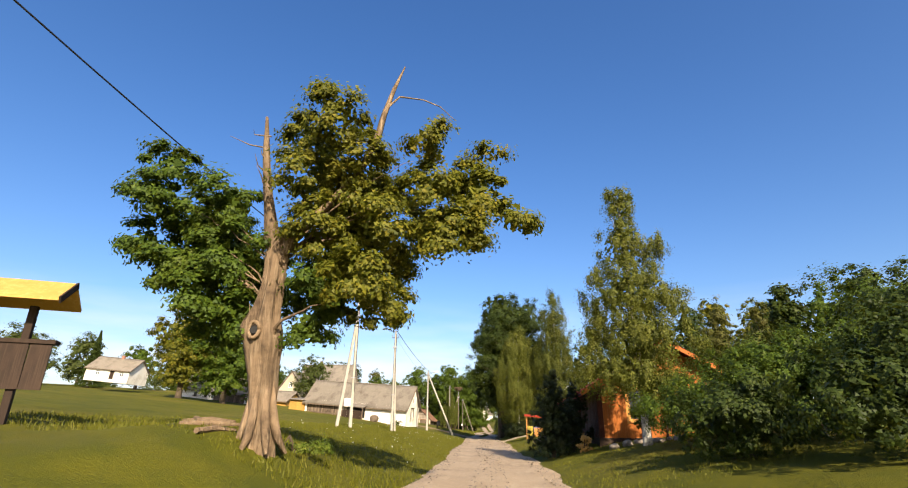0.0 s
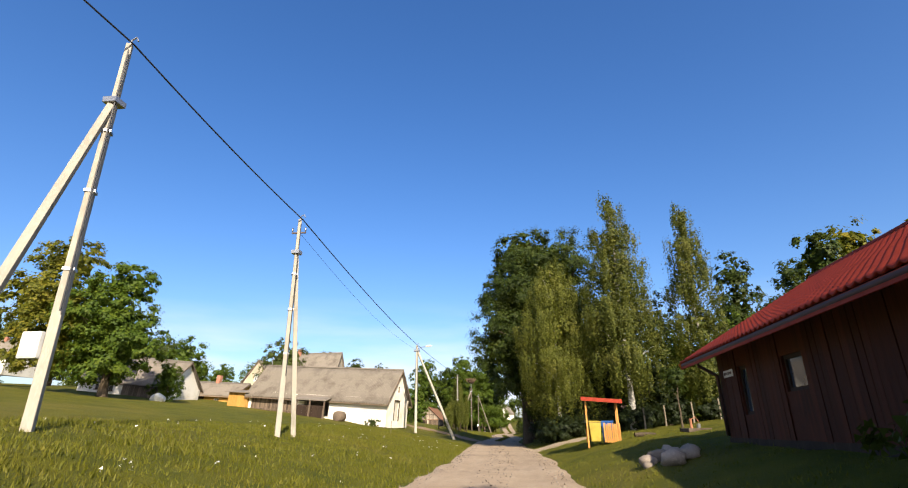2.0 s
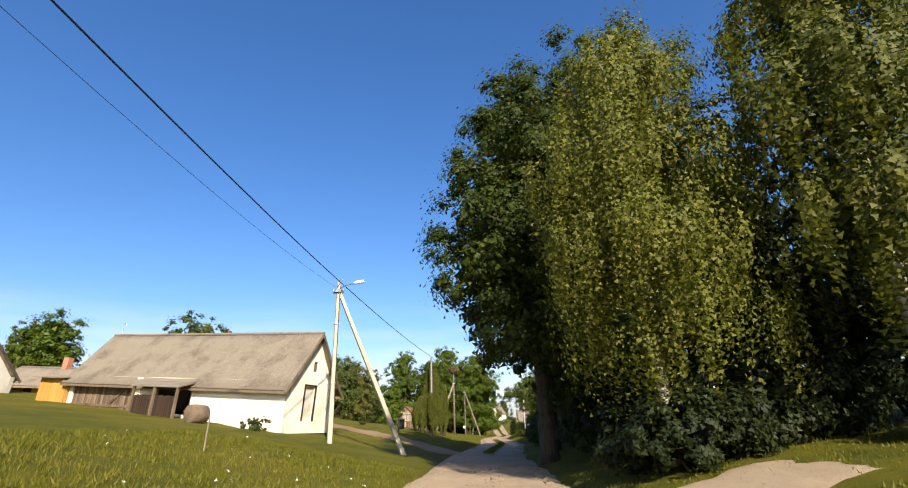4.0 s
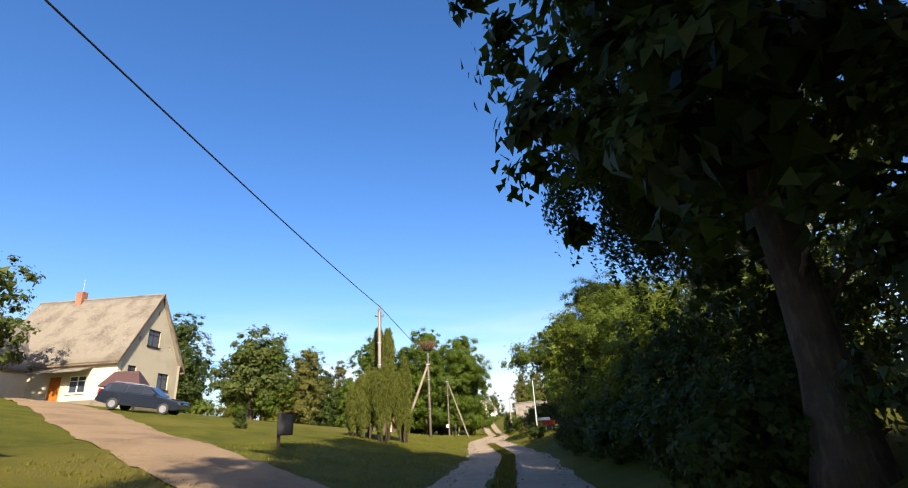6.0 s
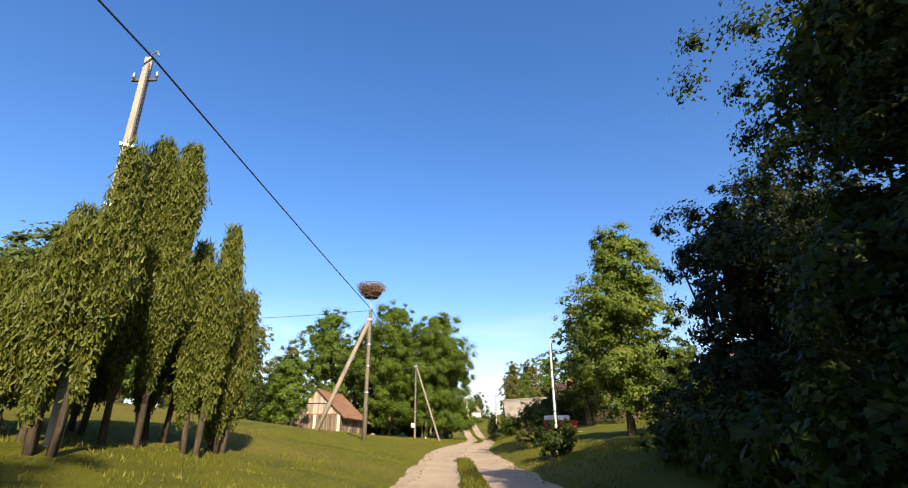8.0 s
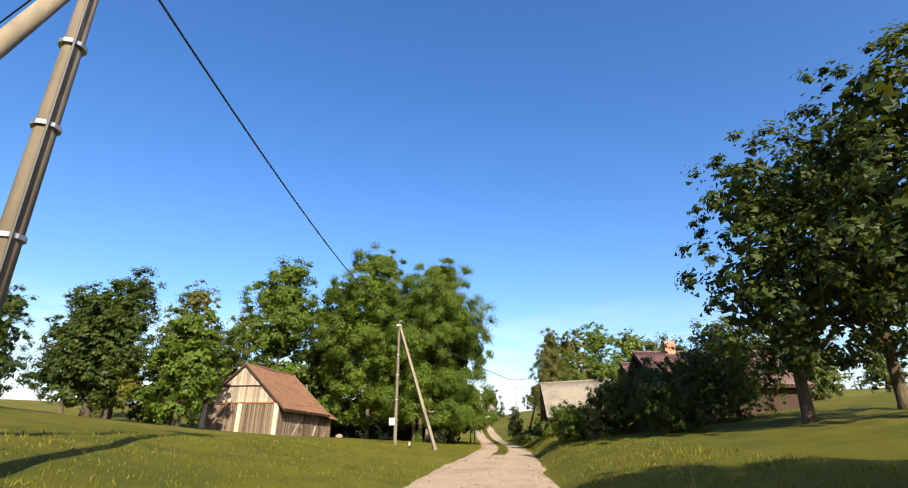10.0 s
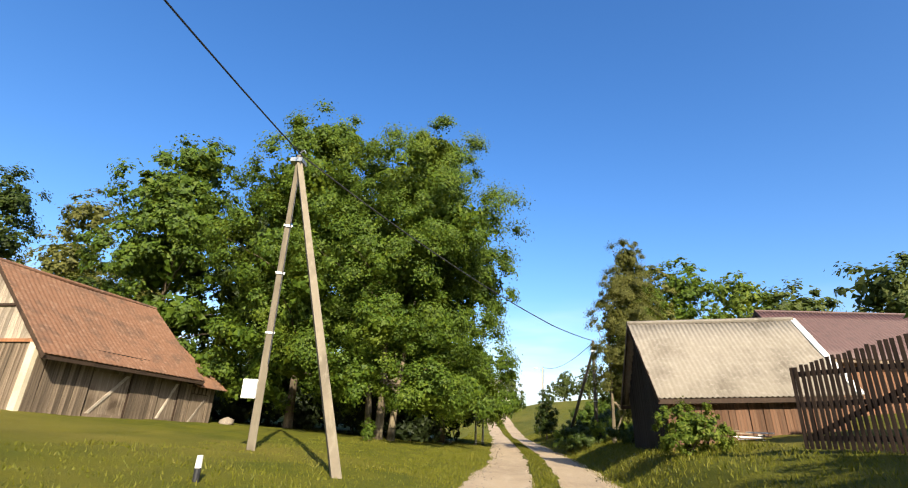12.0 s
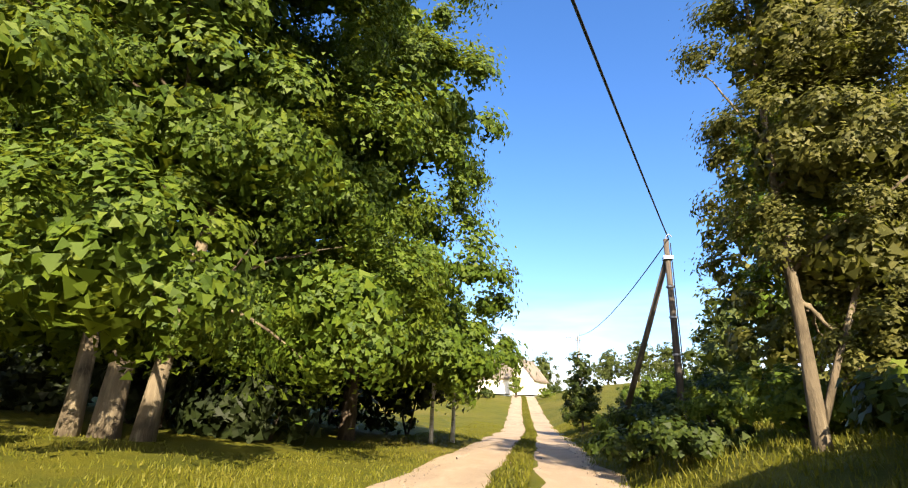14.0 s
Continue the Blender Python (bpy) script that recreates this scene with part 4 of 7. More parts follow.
roof = part("roof", Geo().hexa([(-0.55, -0.3, 1.66), (1.45, -0.3, 1.52), (1.45, 1.9, 1.62), (-0.55, 1.9, 1.76), (-0.55, -0.3, 1.73), (1.45, -0.3, 1.59), (1.45, 1.9, 1.69), (-0.55, 1.9, 1.83)]), REDMETAL, sh)
part("fascia", Geo().beam((-0.56, -0.32, 1.69), (1.47, -0.32, 1.55), 0.03, 0.15), REDMETAL, roof)
part("fascia", Geo().beam((1.47, -0.32, 1.55), (1.47, 1.92, 1.65), 0.03, 0.15), REDMETAL, roof)
part("ceiling_boards", Geo().hexa([(-0.5, -0.26, 1.62), (1.4, -0.26, 1.48), (1.4, 1.86, 1.58), (-0.5, 1.86, 1.72), (-0.5, -0.26, 1.65), (1.4, -0.26, 1.51), (1.4, 1.86, 1.61), (-0.5, 1.86, 1.75)]), BROWNWOOD, roof)
for x, y in ((-0.35, 0), (1.2, 0), (-0.35, 1.6), (1.2, 1.6)):
    part("post", Geo().box(x - 0.04, y - 0.04, -0.2, x + 0.04, y + 0.04, 1.6), PALEORANGE, sh, bevel=0.006)
boards(sh, Matrix.Translation((0.45, -0.04, 0)), 0.8, lambda x: (0.02, 0.72), PALEORANGE, 0.1, 0.025, 0.02, 12, "slat")
boards(sh, flat(1.24, 0, 0, 90), 1.6, lambda x: (0.02, 0.72), PALEORANGE, 0.1, 0.025, 0.02, 13, "slat")
boards(sh, flat(-0.39, 1.6, 0, -90), 1.6, lambda x: (0.02, 0.5), ORANGEWOOD, 0.1, 0.025, 0.02, 14, "slat")
part("rail", Geo().box(-0.35, 1.56, 0.6, 1.2, 1.6, 0.68), ORANGEWOOD, sh)


def wheelie_bin(m, material, label):
    b = thing("wheelie_bin", m, label, "waste bin", "bins")
    part("body", Geo().hexa([(-0.23, -0.25, 0.06), (0.23, -0.25, 0.06), (0.23, 0.25, 0.06), (-0.23, 0.25, 0.06), (-0.29, -0.33, 0.93), (0.29, -0.33, 0.93), (0.29, 0.33, 0.93), (-0.29, 0.33, 0.93)]), material, b, bevel=0.025)
    part("lid", Geo().hexa([(-0.31, -0.36, 0.94), (0.31, -0.36, 0.94), (0.31, 0.36, 0.97), (-0.31, 0.36, 0.97), (-0.29, -0.33, 0.98), (0.29, -0.33, 0.98), (0.29, 0.34, 1.03), (-0.29, 0.34, 1.03)]), material, b, bevel=0.015)
    for x in (-0.25, 0.25):
        part("wheel", Geo().tube([(x - 0.03, 0.27, 0.1), (x + 0.03, 0.27, 0.1)], [0.1, 0.1], 14), CABLE, b)
    part("handle", Geo().tube([(-0.22, 0.38, 0.98), (0.22, 0.38, 0.98)], [0.02, 0.02], 8), material, b)


YELLOWBIN, BLUEBIN = plain("yellow bin plastic", (0.36, 0.27, 0.03), 0.6), plain("blue bin plastic", (0.02, 0.09, 0.30), 0.45)
SM = pose(4.45, 41.5, 0.62, 0, 0, -8)
wheelie_bin(SM @ pose(0.0, 0.2, 0, 0, 0, 8) @ Matrix.Scale(0.82, 4), YELLOWBIN, "yellow plastic wheelie bin under the shelter")
wheelie_bin(SM @ pose(0.52, 0.38, 0, 0, 0, -5) @ Matrix.Scale(0.82, 4), BLUEBIN, "blue plastic wheelie bin under the shelter")


def stone(m, r, seed, label="rounded stone shape standing in for a log pile"):
    rg = np.random.default_rng(seed)
    bm = bmesh.new()
    bmesh.ops.create_icosphere(bm, subdivisions=2, radius=r)
    for v in bm.verts:
        v.co *= 1 + 0.5 * (noise.noise(v.co * 1.8 / r + Vector((seed, 0, 0))))
        v.co.z *= 0.72
    me = bpy.data.meshes.new("boulder")
    bm.to_mesh(me)
    bm.free()
    me.polygons.foreach_set("use_smooth", [True] * len(me.polygons))
    me.materials.append(STONE)
    ob = new("boulder", me)
    ob.matrix_world = m
    return tagged(ob, label, "stone", "stones by the house")


rng = np.random.default_rng(21)
# stone shapes put in place of a brownish log pile
for k, (x, y, r) in enumerate(((4.2, 32.0, 0.2), (4.5, 32.2, 0.24), (4.85, 32.5, 0.22), (4.5, 31.1, 0.27), (4.9, 31.3, 0.24), (4.65, 31.75, 0.18), (4.1, 31.5, 0.13), (5.1, 31.9, 0.2))):
    stone(Matrix.Translation(on(x, y, r * 0.45)) @ Matrix.Rotation(rng.random() * 6, 4, "Z"), r, 300 + k)
for k in range(16):
    x, y, r = 5.8 + 2.4 * rng.random(), 15.8 + 1.6 * rng.random(), 0.08 + 0.11 * rng.random()
    stone(Matrix.Translation(on(x, y, r * 0.4)) @ Matrix.Rotation(rng.random() * 6, 4, "Z"), r, 320 + k, "field stone in a low rockery")
for k, (x, y) in enumerate(((8.4, 50), (9.8, 51), (11.5, 51.5), (13.2, 52), (14.7, 52), (16.9, 52), (19.0, 51), (21.5, 50))):
    p = thing("fence_post", Matrix.Translation(on(x, y)), "thin grey wooden fence post in grass", "fence post", "posts of the wire fence")
    part("stake", Geo().tube([(0, 0, -0.3), (0.02, 0, 0.6), (0.03 * math.sin(k * 3), 0, 1.15)], [0.05, 0.045, 0.04], 8, 0.15, rng), OLDPOLE, p)
pump = thing("well_pump", pose(8.6, 42.3, float(land(8.6, 42.3)), 0, 0, 20) @ Matrix.Scale(0.6, 4), "rusty hand pump on a wooden well cover", "water pump")
part("cover", Geo().box(-0.9, -0.5, -0.1, 0.9, 0.5, 0.14), GREYWOOD, pump, bevel=0.02)
RUST = surface("rusty iron", (0.23, 0.10, 0.055), (0.12, 0.055, 0.035), (0.33, 0.16, 0.08), 0.8)
part("column", Geo().tube([(-0.3, 0, 0.1), (-0.3, 0, 0.55), (-0.3, 0, 0.75)], [0.1, 0.08, 0.12], 10), RUST, pump)
part("lever", Geo().tube([(-0.3, 0, 0.7), (0.1, 0, 0.85), (0.35, 0, 0.5)], [0.03] * 3, 6), RUST, pump)
part("bucket", Geo().tube([(0.35, 0.1, 0.14), (0.35, 0.1, 0.42)], [0.12, 0.16], 12), STEEL, pump)
log = thing("fallen_log", pose(6.6, 42.4, float(land(6.6, 42.4)) + 0.06, 0, 0, 12) @ Matrix.Scale(0.5, 4), "dark log lying on the lawn", "log")
part("wood", Geo().tube([(-0.9, 0, 0), (0, 0.05, 0.02), (0.9, 0, 0)], [0.16, 0.18, 0.15], 10, 0.2, rng), BARK, log)

# ---- notice board ----
kb = thing("notice_board", pose(-6.75, 4.1, 1.3, 0, 0, 24), "brown notice board under an orange board roof", "notice board")
for x in (-0.05, -1.55):
    part("post", Geo().box(x - 0.06, -0.06, -0.3, x + 0.06, 0.06, 2.0), BROWNWOOD, kb, bevel=0.01)
boards(kb, flat(-1.9, -0.07, 0.55, 0), 2.3, lambda x: (0.0, 0.78), BROWNWOOD, 0.3, 0.03, 0.006, 15)
part("top_rail", Geo().box(-1.95, -0.14, 1.33, 0.45, 0.08, 1.4), BROWNWOOD, kb)
part("notice", Geo().box(-0.78, -0.115, 0.72, -0.42, -0.104, 1.22), WHITE_METAL, kb, "pale paper notice")
rf = part("roof", Geo().hexa([(-2.2, -0.62, 2.02), (0.48, -0.62, 2.02), (0.48, 0.05, 2.44), (-2.2, 0.05, 2.44), (-2.2, -0.62, 2.07), (0.48, -0.62, 2.07), (0.48, 0.05, 2.49), (-2.2, 0.05, 2.49)]), YELLOWWOOD, kb)
part("roof_back", Geo().hexa([(-2.2, 0.05, 2.44), (0.48, 0.05, 2.44), (0.48, 0.6, 2.05), (-2.2, 0.6, 2.05), (-2.2, 0.05, 2.49), (0.48, 0.05, 2.49), (0.48, 0.6, 2.1), (-2.2, 0.6, 2.1)]), YELLOWWOOD, rf)
part("verge", Geo().beam((0.5, -0.62, 2.03), (0.5, 0.05, 2.45), 0.03, 0.12), BROWNWOOD, rf)

# ---- cream house ----
gh = gable_building("cream_house", pose(-39.8, 102.8, 4.6), 11.0, 7.9, 3.6, 5.7, "cream plastered house with steep grey gable roof", "house", PLASTER, PLASTER, ASBESTOS, 0.4,
    {"gable_right": [(0.75, 1.75, 1.75, 2.95), (4.55, 1.35, 6.05, 2.7), (2.6, 4.75, 4.2, 6.15), (3.55, 7.5, 3.75, 7.9), (1.5, 5.0, 1.7, 5.35), (5.5, 4.7, 5.7, 5.05)], "front": [(7.2, 0.9, 8.6, 2.2), (5.6, 0.0, 6.6, 2.2)]},
    0.35, dict(wave=0.02, pitch=0.18, rows=8, step=0.012), 0.3)
GG = flat(11.0, 0.35, 0, 90)
for x, z, w, h in ((0.75, 1.75, 1.0, 1.2), (4.55, 1.35, 1.5, 1.35), (2.6, 4.75, 1.6, 1.4)):
    window(gh, GG @ Matrix.Translation((x, 0, z)), w, h, BROWNWOOD, 1, True, True, 0.1, CURTAIN)
for x, z, h in ((3.55, 7.5, 0.4), (1.5, 5.0, 0.35), (5.5, 4.7, 0.35)):
    part("vent", Geo().box(x, 0.2, z, x + 0.2, 0.25, z + h), DARKIN, gh).matrix_local = GG
window(gh, Matrix.Translation((7.2, 0, 0.9)), 1.4, 1.3, WHITEFRAME, 1)
part("door", Geo().box(5.6, 0.12, 0, 6.6, 0.18, 2.2), ORANGEWOOD, gh)
part("plinth", Geo().box(-0.04, -0.04, -0.7, 11.04, 7.94, 0.35), STONE, gh)
for k in range(3):
    part("step", Geo().box(5.3, -1.0 + 0.3 * k, -0.3 + 0.17 * k, 6.9, 0.0, -0.13 + 0.17 * k), STONE, gh)
part("porch_roof", Geo().hexa([(4.9, -1.3, 2.35), (9.0, -1.3, 2.35), (9.0, 0.0, 2.75), (4.9, 0.0, 2.75), (4.9, -1.3, 2.42), (9.0, -1.3, 2.42), (9.0, 0.0, 2.82), (4.9, 0.0, 2.82)]), ASBESTOS, gh)
part("chimney", Geo().box(3.2, 3.6, 7.8, 3.8, 4.2, 10.1), BRICK, gh)
part("aerial", Geo().tube([(3.5, 3.9, 10.1), (3.5, 3.9, 11.3)], [0.025, 0.02], 6), STEEL, gh)
wing = gable_building("house_wing", pose(-36.0, 97.5, 4.75, 0, 0, 90), 6.6, 6.0, 3.0, 3.9, "cream house wing with steep grey roof", "house", PLASTER, PLASTER, ASBESTOS, 0.35,
    {"gable_left": [(2.2, 0.9, 3.0, 2.2), (2.2, 3.8, 2.9, 4.9)]}, 0.3, dict(wave=0.02, pitch=0.18, rows=7, step=0.012), 0.25)
GL = flat(0, 5.7, 0, -90)
window(wing, GL @ Matrix.Translation((2.2, 0, 0.9)), 0.8, 1.3)
window(wing, GL @ Matrix.Translation((2.2, 0, 3.8)), 0.7, 1.1)
well = thing("draw_well", pose(-25.6, 99.6, float(land(-25.6, 99.6)), 0, 0, 15), "garden well under a brown shingled roof", "well")
part("ring", Geo().tube([(0, 0, -0.2), (0, 0, 0.8)], [0.6, 0.6], 18), CONCRETE, well)
for x in (-0.7, 0.7):
    part("post", Geo().box(x - 0.06, -0.06, -0.2, x + 0.06, 0.06, 1.7), BROWNWOOD, well)
part("roof", Geo().hexa([(-1.3, -1.1, 1.45), (1.3, -1.1, 1.45), (1.3, 1.1, 1.45), (-1.3, 1.1, 1.45), (-0.75, -0.1, 2.5), (0.75, -0.1, 2.5), (0.75, 0.1, 2.5), (-0.75, 0.1, 2.5)]), BROWNMETAL, well)
signb = thing("sign_board", pose(-7.8, 83.9, float(land(-7.8, 83.9)), 0, 0, 20), "dark board on a post beside the lawn", "sign")
part("post", Geo().box(-0.26, -0.05, -0.3, -0.14, 0.07, 1.1), BROWNWOOD, signb)
part("panel", Geo().box(-0.27, -0.16, 0.42, 0.27, 0.12, 1.15), CABLE, signb, bevel=0.03)
part("roof", Geo().box(-0.32, -0.2, 1.15, 0.32, 0.16, 1.19), BROWNMETAL, signb)


gr = gable_building("greenhouse", pose(-46.0, 122.6, float(land(-41, 123)) - 0.2, 0, 3, 0), 6.0, 3.2, 1.6, 1.0, "small pale greenhouse on the slope", "greenhouse", WHITE_METAL, WHITE_METAL, WHITE_METAL, 0.15, {"front": [(0.4, 0.5, 2.6, 1.4), (3.2, 0.5, 5.4, 1.4)]}, 0.1, dict(wave=0.0, pitch=0.6, rows=1, step=0.0), 0.1, WHITE_METAL)
for x in (0.4, 3.2):
    window(gr, Matrix.Translation((x, 0, 0.5)), 2.2, 0.9, WHITEFRAME, 3, False, False, 0.03)

# ---- parked car ----
def estate_car(m):
    paint = plain("dark blue-black car paint", (0.012, 0.016, 0.026), 0.18, 0.0, Coat_Weight=1.0)
    rubber, rim_m = plain("tyre rubber", (0.02, 0.02, 0.02), 0.8), plain("alloy rim", (0.45, 0.45, 0.46), 0.35, 0.9)
    lamp_m, glass_m = plain("red lamp glass", (0.45, 0.01, 0.01), 0.2), plain("tinted car glass", (0.015, 0.018, 0.022), 0.05)
    c = thing("estate_car", m, "dark estate car parked on the lawn", "car")

    def shell(name, profile, half, mat, parent, tumble=0.0, bevel=0.05):
        n = len(profile)
        g = Geo()
        v = [(x, s * (half - tumble * max(0, z - 0.9)), z) for s in (-1, 1) for x, z in profile]
        f = [(i, (i + 1) % n, (i + 1) % n + n, i + n) for i in range(n)]
        g.add(v, f)
        me = g.mesh(name)
        bm = bmesh.new()
        bm.from_mesh(me)
        bm.verts.ensure_lookup_table()
        bm.faces.new([bm.verts[i] for i in range(n)])
        bm.faces.new([bm.verts[i] for i in range(2 * n - 1, n - 1, -1)])
        bmesh.ops.recalc_face_normals(bm, faces=bm.faces)
        bm.to_mesh(me)
        bm.free()
        return part(name, me, mat, parent, bevel=bevel)

    shell("body", [(-2.25, 0.35), (-1.75, 0.28), (1.9, 0.28), (2.25, 0.38), (2.28, 0.62), (2.15, 0.80), (1.1, 0.95), (0.9, 0.98), (-2.1, 1.0), (-2.28, 0.9), (-2.32, 0.55)], 0.88, paint, c)
    shell("cabin", [(-2.15, 0.96), (0.98, 0.94), (0.25, 1.42), (0.0, 1.47), (-1.6, 1.46), (-1.95, 1.38)], 0.84, paint, c, 0.28, 0.04)
    for s in (-1, 1):
        for x0, x1, t0, t1 in ((0.1, 0.72, 0.02, 0.32), (-0.85, 0.02, -0.8, -0.02), (-1.85, -0.95, -1.72, -0.9)):
            y = s * 0.835
            part("side_window", Geo().hexa([(x0, y - 0.004, 1.0), (x1, y - 0.004, 1.0), (x1, y + 0.004, 1.0), (x0, y + 0.004, 1.0), (t0, y - s * 0.115 - 0.004, 1.38), (t1 if x0 < 0 else 0.28, y - s * 0.115 - 0.004, 1.38), (t1 if x0 < 0 else 0.28, y - s * 0.115 + 0.004, 1.38), (t0, y - s * 0.115 + 0.004, 1.38)]), glass_m, c)
        part("tail_lamp", Geo().box(-2.34, s * 0.74 - 0.12, 0.72, -2.2, s * 0.74 + 0.12, 1.05), lamp_m, c, "red tail lamp", bevel=0.03)
        part("roof_rail", Geo().tube([(-1.7, s * 0.62, 1.5), (-0.8, s * 0.63, 1.53), (0.0, s * 0.62, 1.5)], [0.02] * 3, 6), STEEL, c)
        part("mirror", Geo().box(0.68, s * 0.98 - 0.1, 0.98, 0.8, s * 0.98 + 0.08, 1.1), paint, c, bevel=0.03)
        part("headlamp", Geo().box(2.1, s * 0.66 - 0.16, 0.62, 2.27, s * 0.66 + 0.16, 0.78), glass_m, c, bevel=0.03)
        for x in (-1.38, 1.38):
            w = part("wheel", Geo().tube([(x, s * 0.70, 0.31), (x, s * 0.72, 0.31), (x, s * 0.88, 0.31), (x, s * 0.9, 0.31)], [0.27, 0.31, 0.31, 0.27], 24), rubber, c, "black tyre", smooth=True)
            part("rim", Geo().tube([(x, s * 0.86, 0.31), (x, s * 0.91, 0.31)], [0.21, 0.19], 18), rim_m, w)
    part("rear_window", Geo().hexa([(-2.2, -0.66, 1.02), (-2.17, -0.66, 1.02), (-2.17, 0.66, 1.02), (-2.2, 0.66, 1.02), (-2.02, -0.58, 1.36), (-1.99, -0.58, 1.36), (-1.99, 0.58, 1.36), (-2.02, 0.58, 1.36)]), glass_m, c)
    part("windscreen", Geo().hexa([(0.97, -0.7, 0.98), (1.0, -0.7, 0.98), (1.0, 0.7, 0.98), (0.97, 0.7, 0.98), (0.27, -0.58, 1.42), (0.3, -0.58, 1.42), (0.3, 0.58, 1.42), (0.27, 0.58, 1.42)]), glass_m, c)
    np_ = part("number_plate", Geo().box(-2.34, -0.26, 0.62, -2.325, 0.26, 0.73), WHITE_METAL, c)
    for k in range(5):
        part("text_bar", Geo().box(-2.345, -0.2 + 0.085 * k, 0.645, -2.341, -0.15 + 0.085 * k, 0.705), CABLE, np_)
    part("bumper", Geo().box(-2.38, -0.84, 0.38, -2.2, 0.84, 0.56), paint, c, bevel=0.04)


estate_car(pose(-20.6, 94.6, float(land(-20.6, 94.6)) - 0.02, 0, 9, 12))

# ---- old barn with clay tiles ----
bn = gable_building("old_barn", pose(-17.6, 153.8, 0.9, 0, 2.0, 80), 7.2, 6.85, 2.6, 3.0, "old grey plank barn with red clay tile roof", "barn", BROWNWOOD, BROWNWOOD, CLAYTILE, 0.7,
    {"front": [(2.3, 0.0, 4.1, 2.1), (5.7, 0.0, 6.8, 2.1)]}, 0.12, dict(wave=0.016, pitch=0.22, rows=24, step=0.035, n_per=5, sag=0.25), 0.3, BROWNWOOD)
BG = flat(0, 6.73, 0, -90)
GABLE_W = 6.61


def gable_top(x):
    return 2.6 + 2.93 * (1 - abs(x - GABLE_W / 2) / (GABLE_W / 2))


boards(bn, BG, GABLE_W, lambda x: (-0.3, 2.5), GREYWOOD, 0.19, 0.03, 0.014, 30)
boards(bn, BG @ Matrix.Translation((0, -0.03, 0)), GABLE_W, lambda x: (2.6, min(3.85, gable_top(x))), PALEWOOD, 0.19, 0.03, 0.012, 31)
boards(bn, BG @ Matrix.Translation((0, -0.06, 0)), GABLE_W, lambda x: (3.9, gable_top(x)), PALEWOOD, 0.19, 0.03, 0.012, 32)
part("tie_beam", Geo().box(0, -0.11, 2.48, GABLE_W, 0.0, 2.6), RUSTWOOD, bn).matrix_local = BG
part("tie_beam", Geo().box(1.4, -0.13, 3.82, GABLE_W - 1.4, 0.0, 3.92), BROWNWOOD, bn).matrix_local = BG
for x in (-0.15, 3.1, 6.4):
    part("pillar", Geo().box(x, -0.16, -0.4, x + 0.34, 0.0, 2.47), PLASTER, bn, "pale plastered pillar").matrix_local = BG
for x0, x1, sd_ in ((0.0, 2.25, 33), (4.15, 5.65, 34), (6.85, 7.2, 35)):
    boards(bn, Matrix.Translation((x0, 0, 0)), x1 - x0, lambda x: (-0.3, 2.5), GREYWOOD, 0.18, 0.03, 0.02, sd_)
for x0, w in ((2.3, 1.8), (5.7, 1.1)):
    d = part("barn_door", Geo().box(x0 + 0.03, 0.02, 0.02, x0 + w - 0.03, 0.06, 2.08), GREYWOOD, bn, "weathered plank door")
    part("door_brace", Geo().beam((x0 + 0.15, 0.0, 0.2), (x0 + w - 0.15, 0.0, 1.85), 0.03, 0.12), PALEWOOD, d)
    part("door_rail", Geo().box(x0 + 0.05, -0.02, 1.8, x0 + w - 0.05, 0.02, 1.92), GREYWOOD, d)
    part("door_rail", Geo().box(x0 + 0.05, -0.02, 0.12, x0 + w - 0.05, 0.02, 0.24), GREYWOOD, d)
part("door_lamp", Geo().box(4.35, -0.1, 2.1, 4.6, -0.02, 2.2), WHITE_METAL, bn, "small white lamp over the door")
ext = part("annex_roof", roof_slope(2.1, 3.6, 2.3, 0.016, 0.22, 14, 0.03, 5), CLAYTILE, bn)
ext.matrix_local = flat(7.4, -0.55, 1.75, 0)
mod = ext.modifiers.new("solid", "SOLIDIFY")
mod.thickness, mod.offset = 0.03, -1
part("annex_wall", Geo().hexa([(7.22, 0.03, -0.4), (9.2, 0.03, -0.4), (9.2, 3.0, -0.4), (7.22, 3.0, -0.4), (7.22, 0.03, 1.9), (9.2, 0.03, 1.9), (9.2, 3.0, 3.7), (7.22, 3.0, 3.7)]), BROWNWOOD, bn)
boards(bn, Matrix.Translation((7.22, 0.03, 0)), 0.35, lambda x: (-0.3, 1.9), GREYWOOD, 0.17, 0.03, 0.02, 36)
boards(bn, Matrix.Translation((8.75, 0.03, 0)), 0.45, lambda x: (-0.3, 1.9), GREYWOOD, 0.15, 0.03, 0.02, 37)
ad = part("annex_door", Geo().box(7.62, -0.02, -0.1, 8.7, 0.02, 1.45), GREYWOOD, bn, "grey plank door")
part("door_brace", Geo().beam((7.7, -0.035, 0.1), (8.6, -0.035, 1.3), 0.03, 0.1), PALEWOOD, ad)
for k in range(5):
    part("gap_post", Geo().box(7.6 + 0.26 * k, -0.02, 1.5, 7.72 + 0.26 * k, 0.02, 1.78), GREYWOOD, bn)
stone(Matrix.Translation(on(-15.2, 163.2, 0.1)), 0.35, 371, "pale stone at a barn corner")

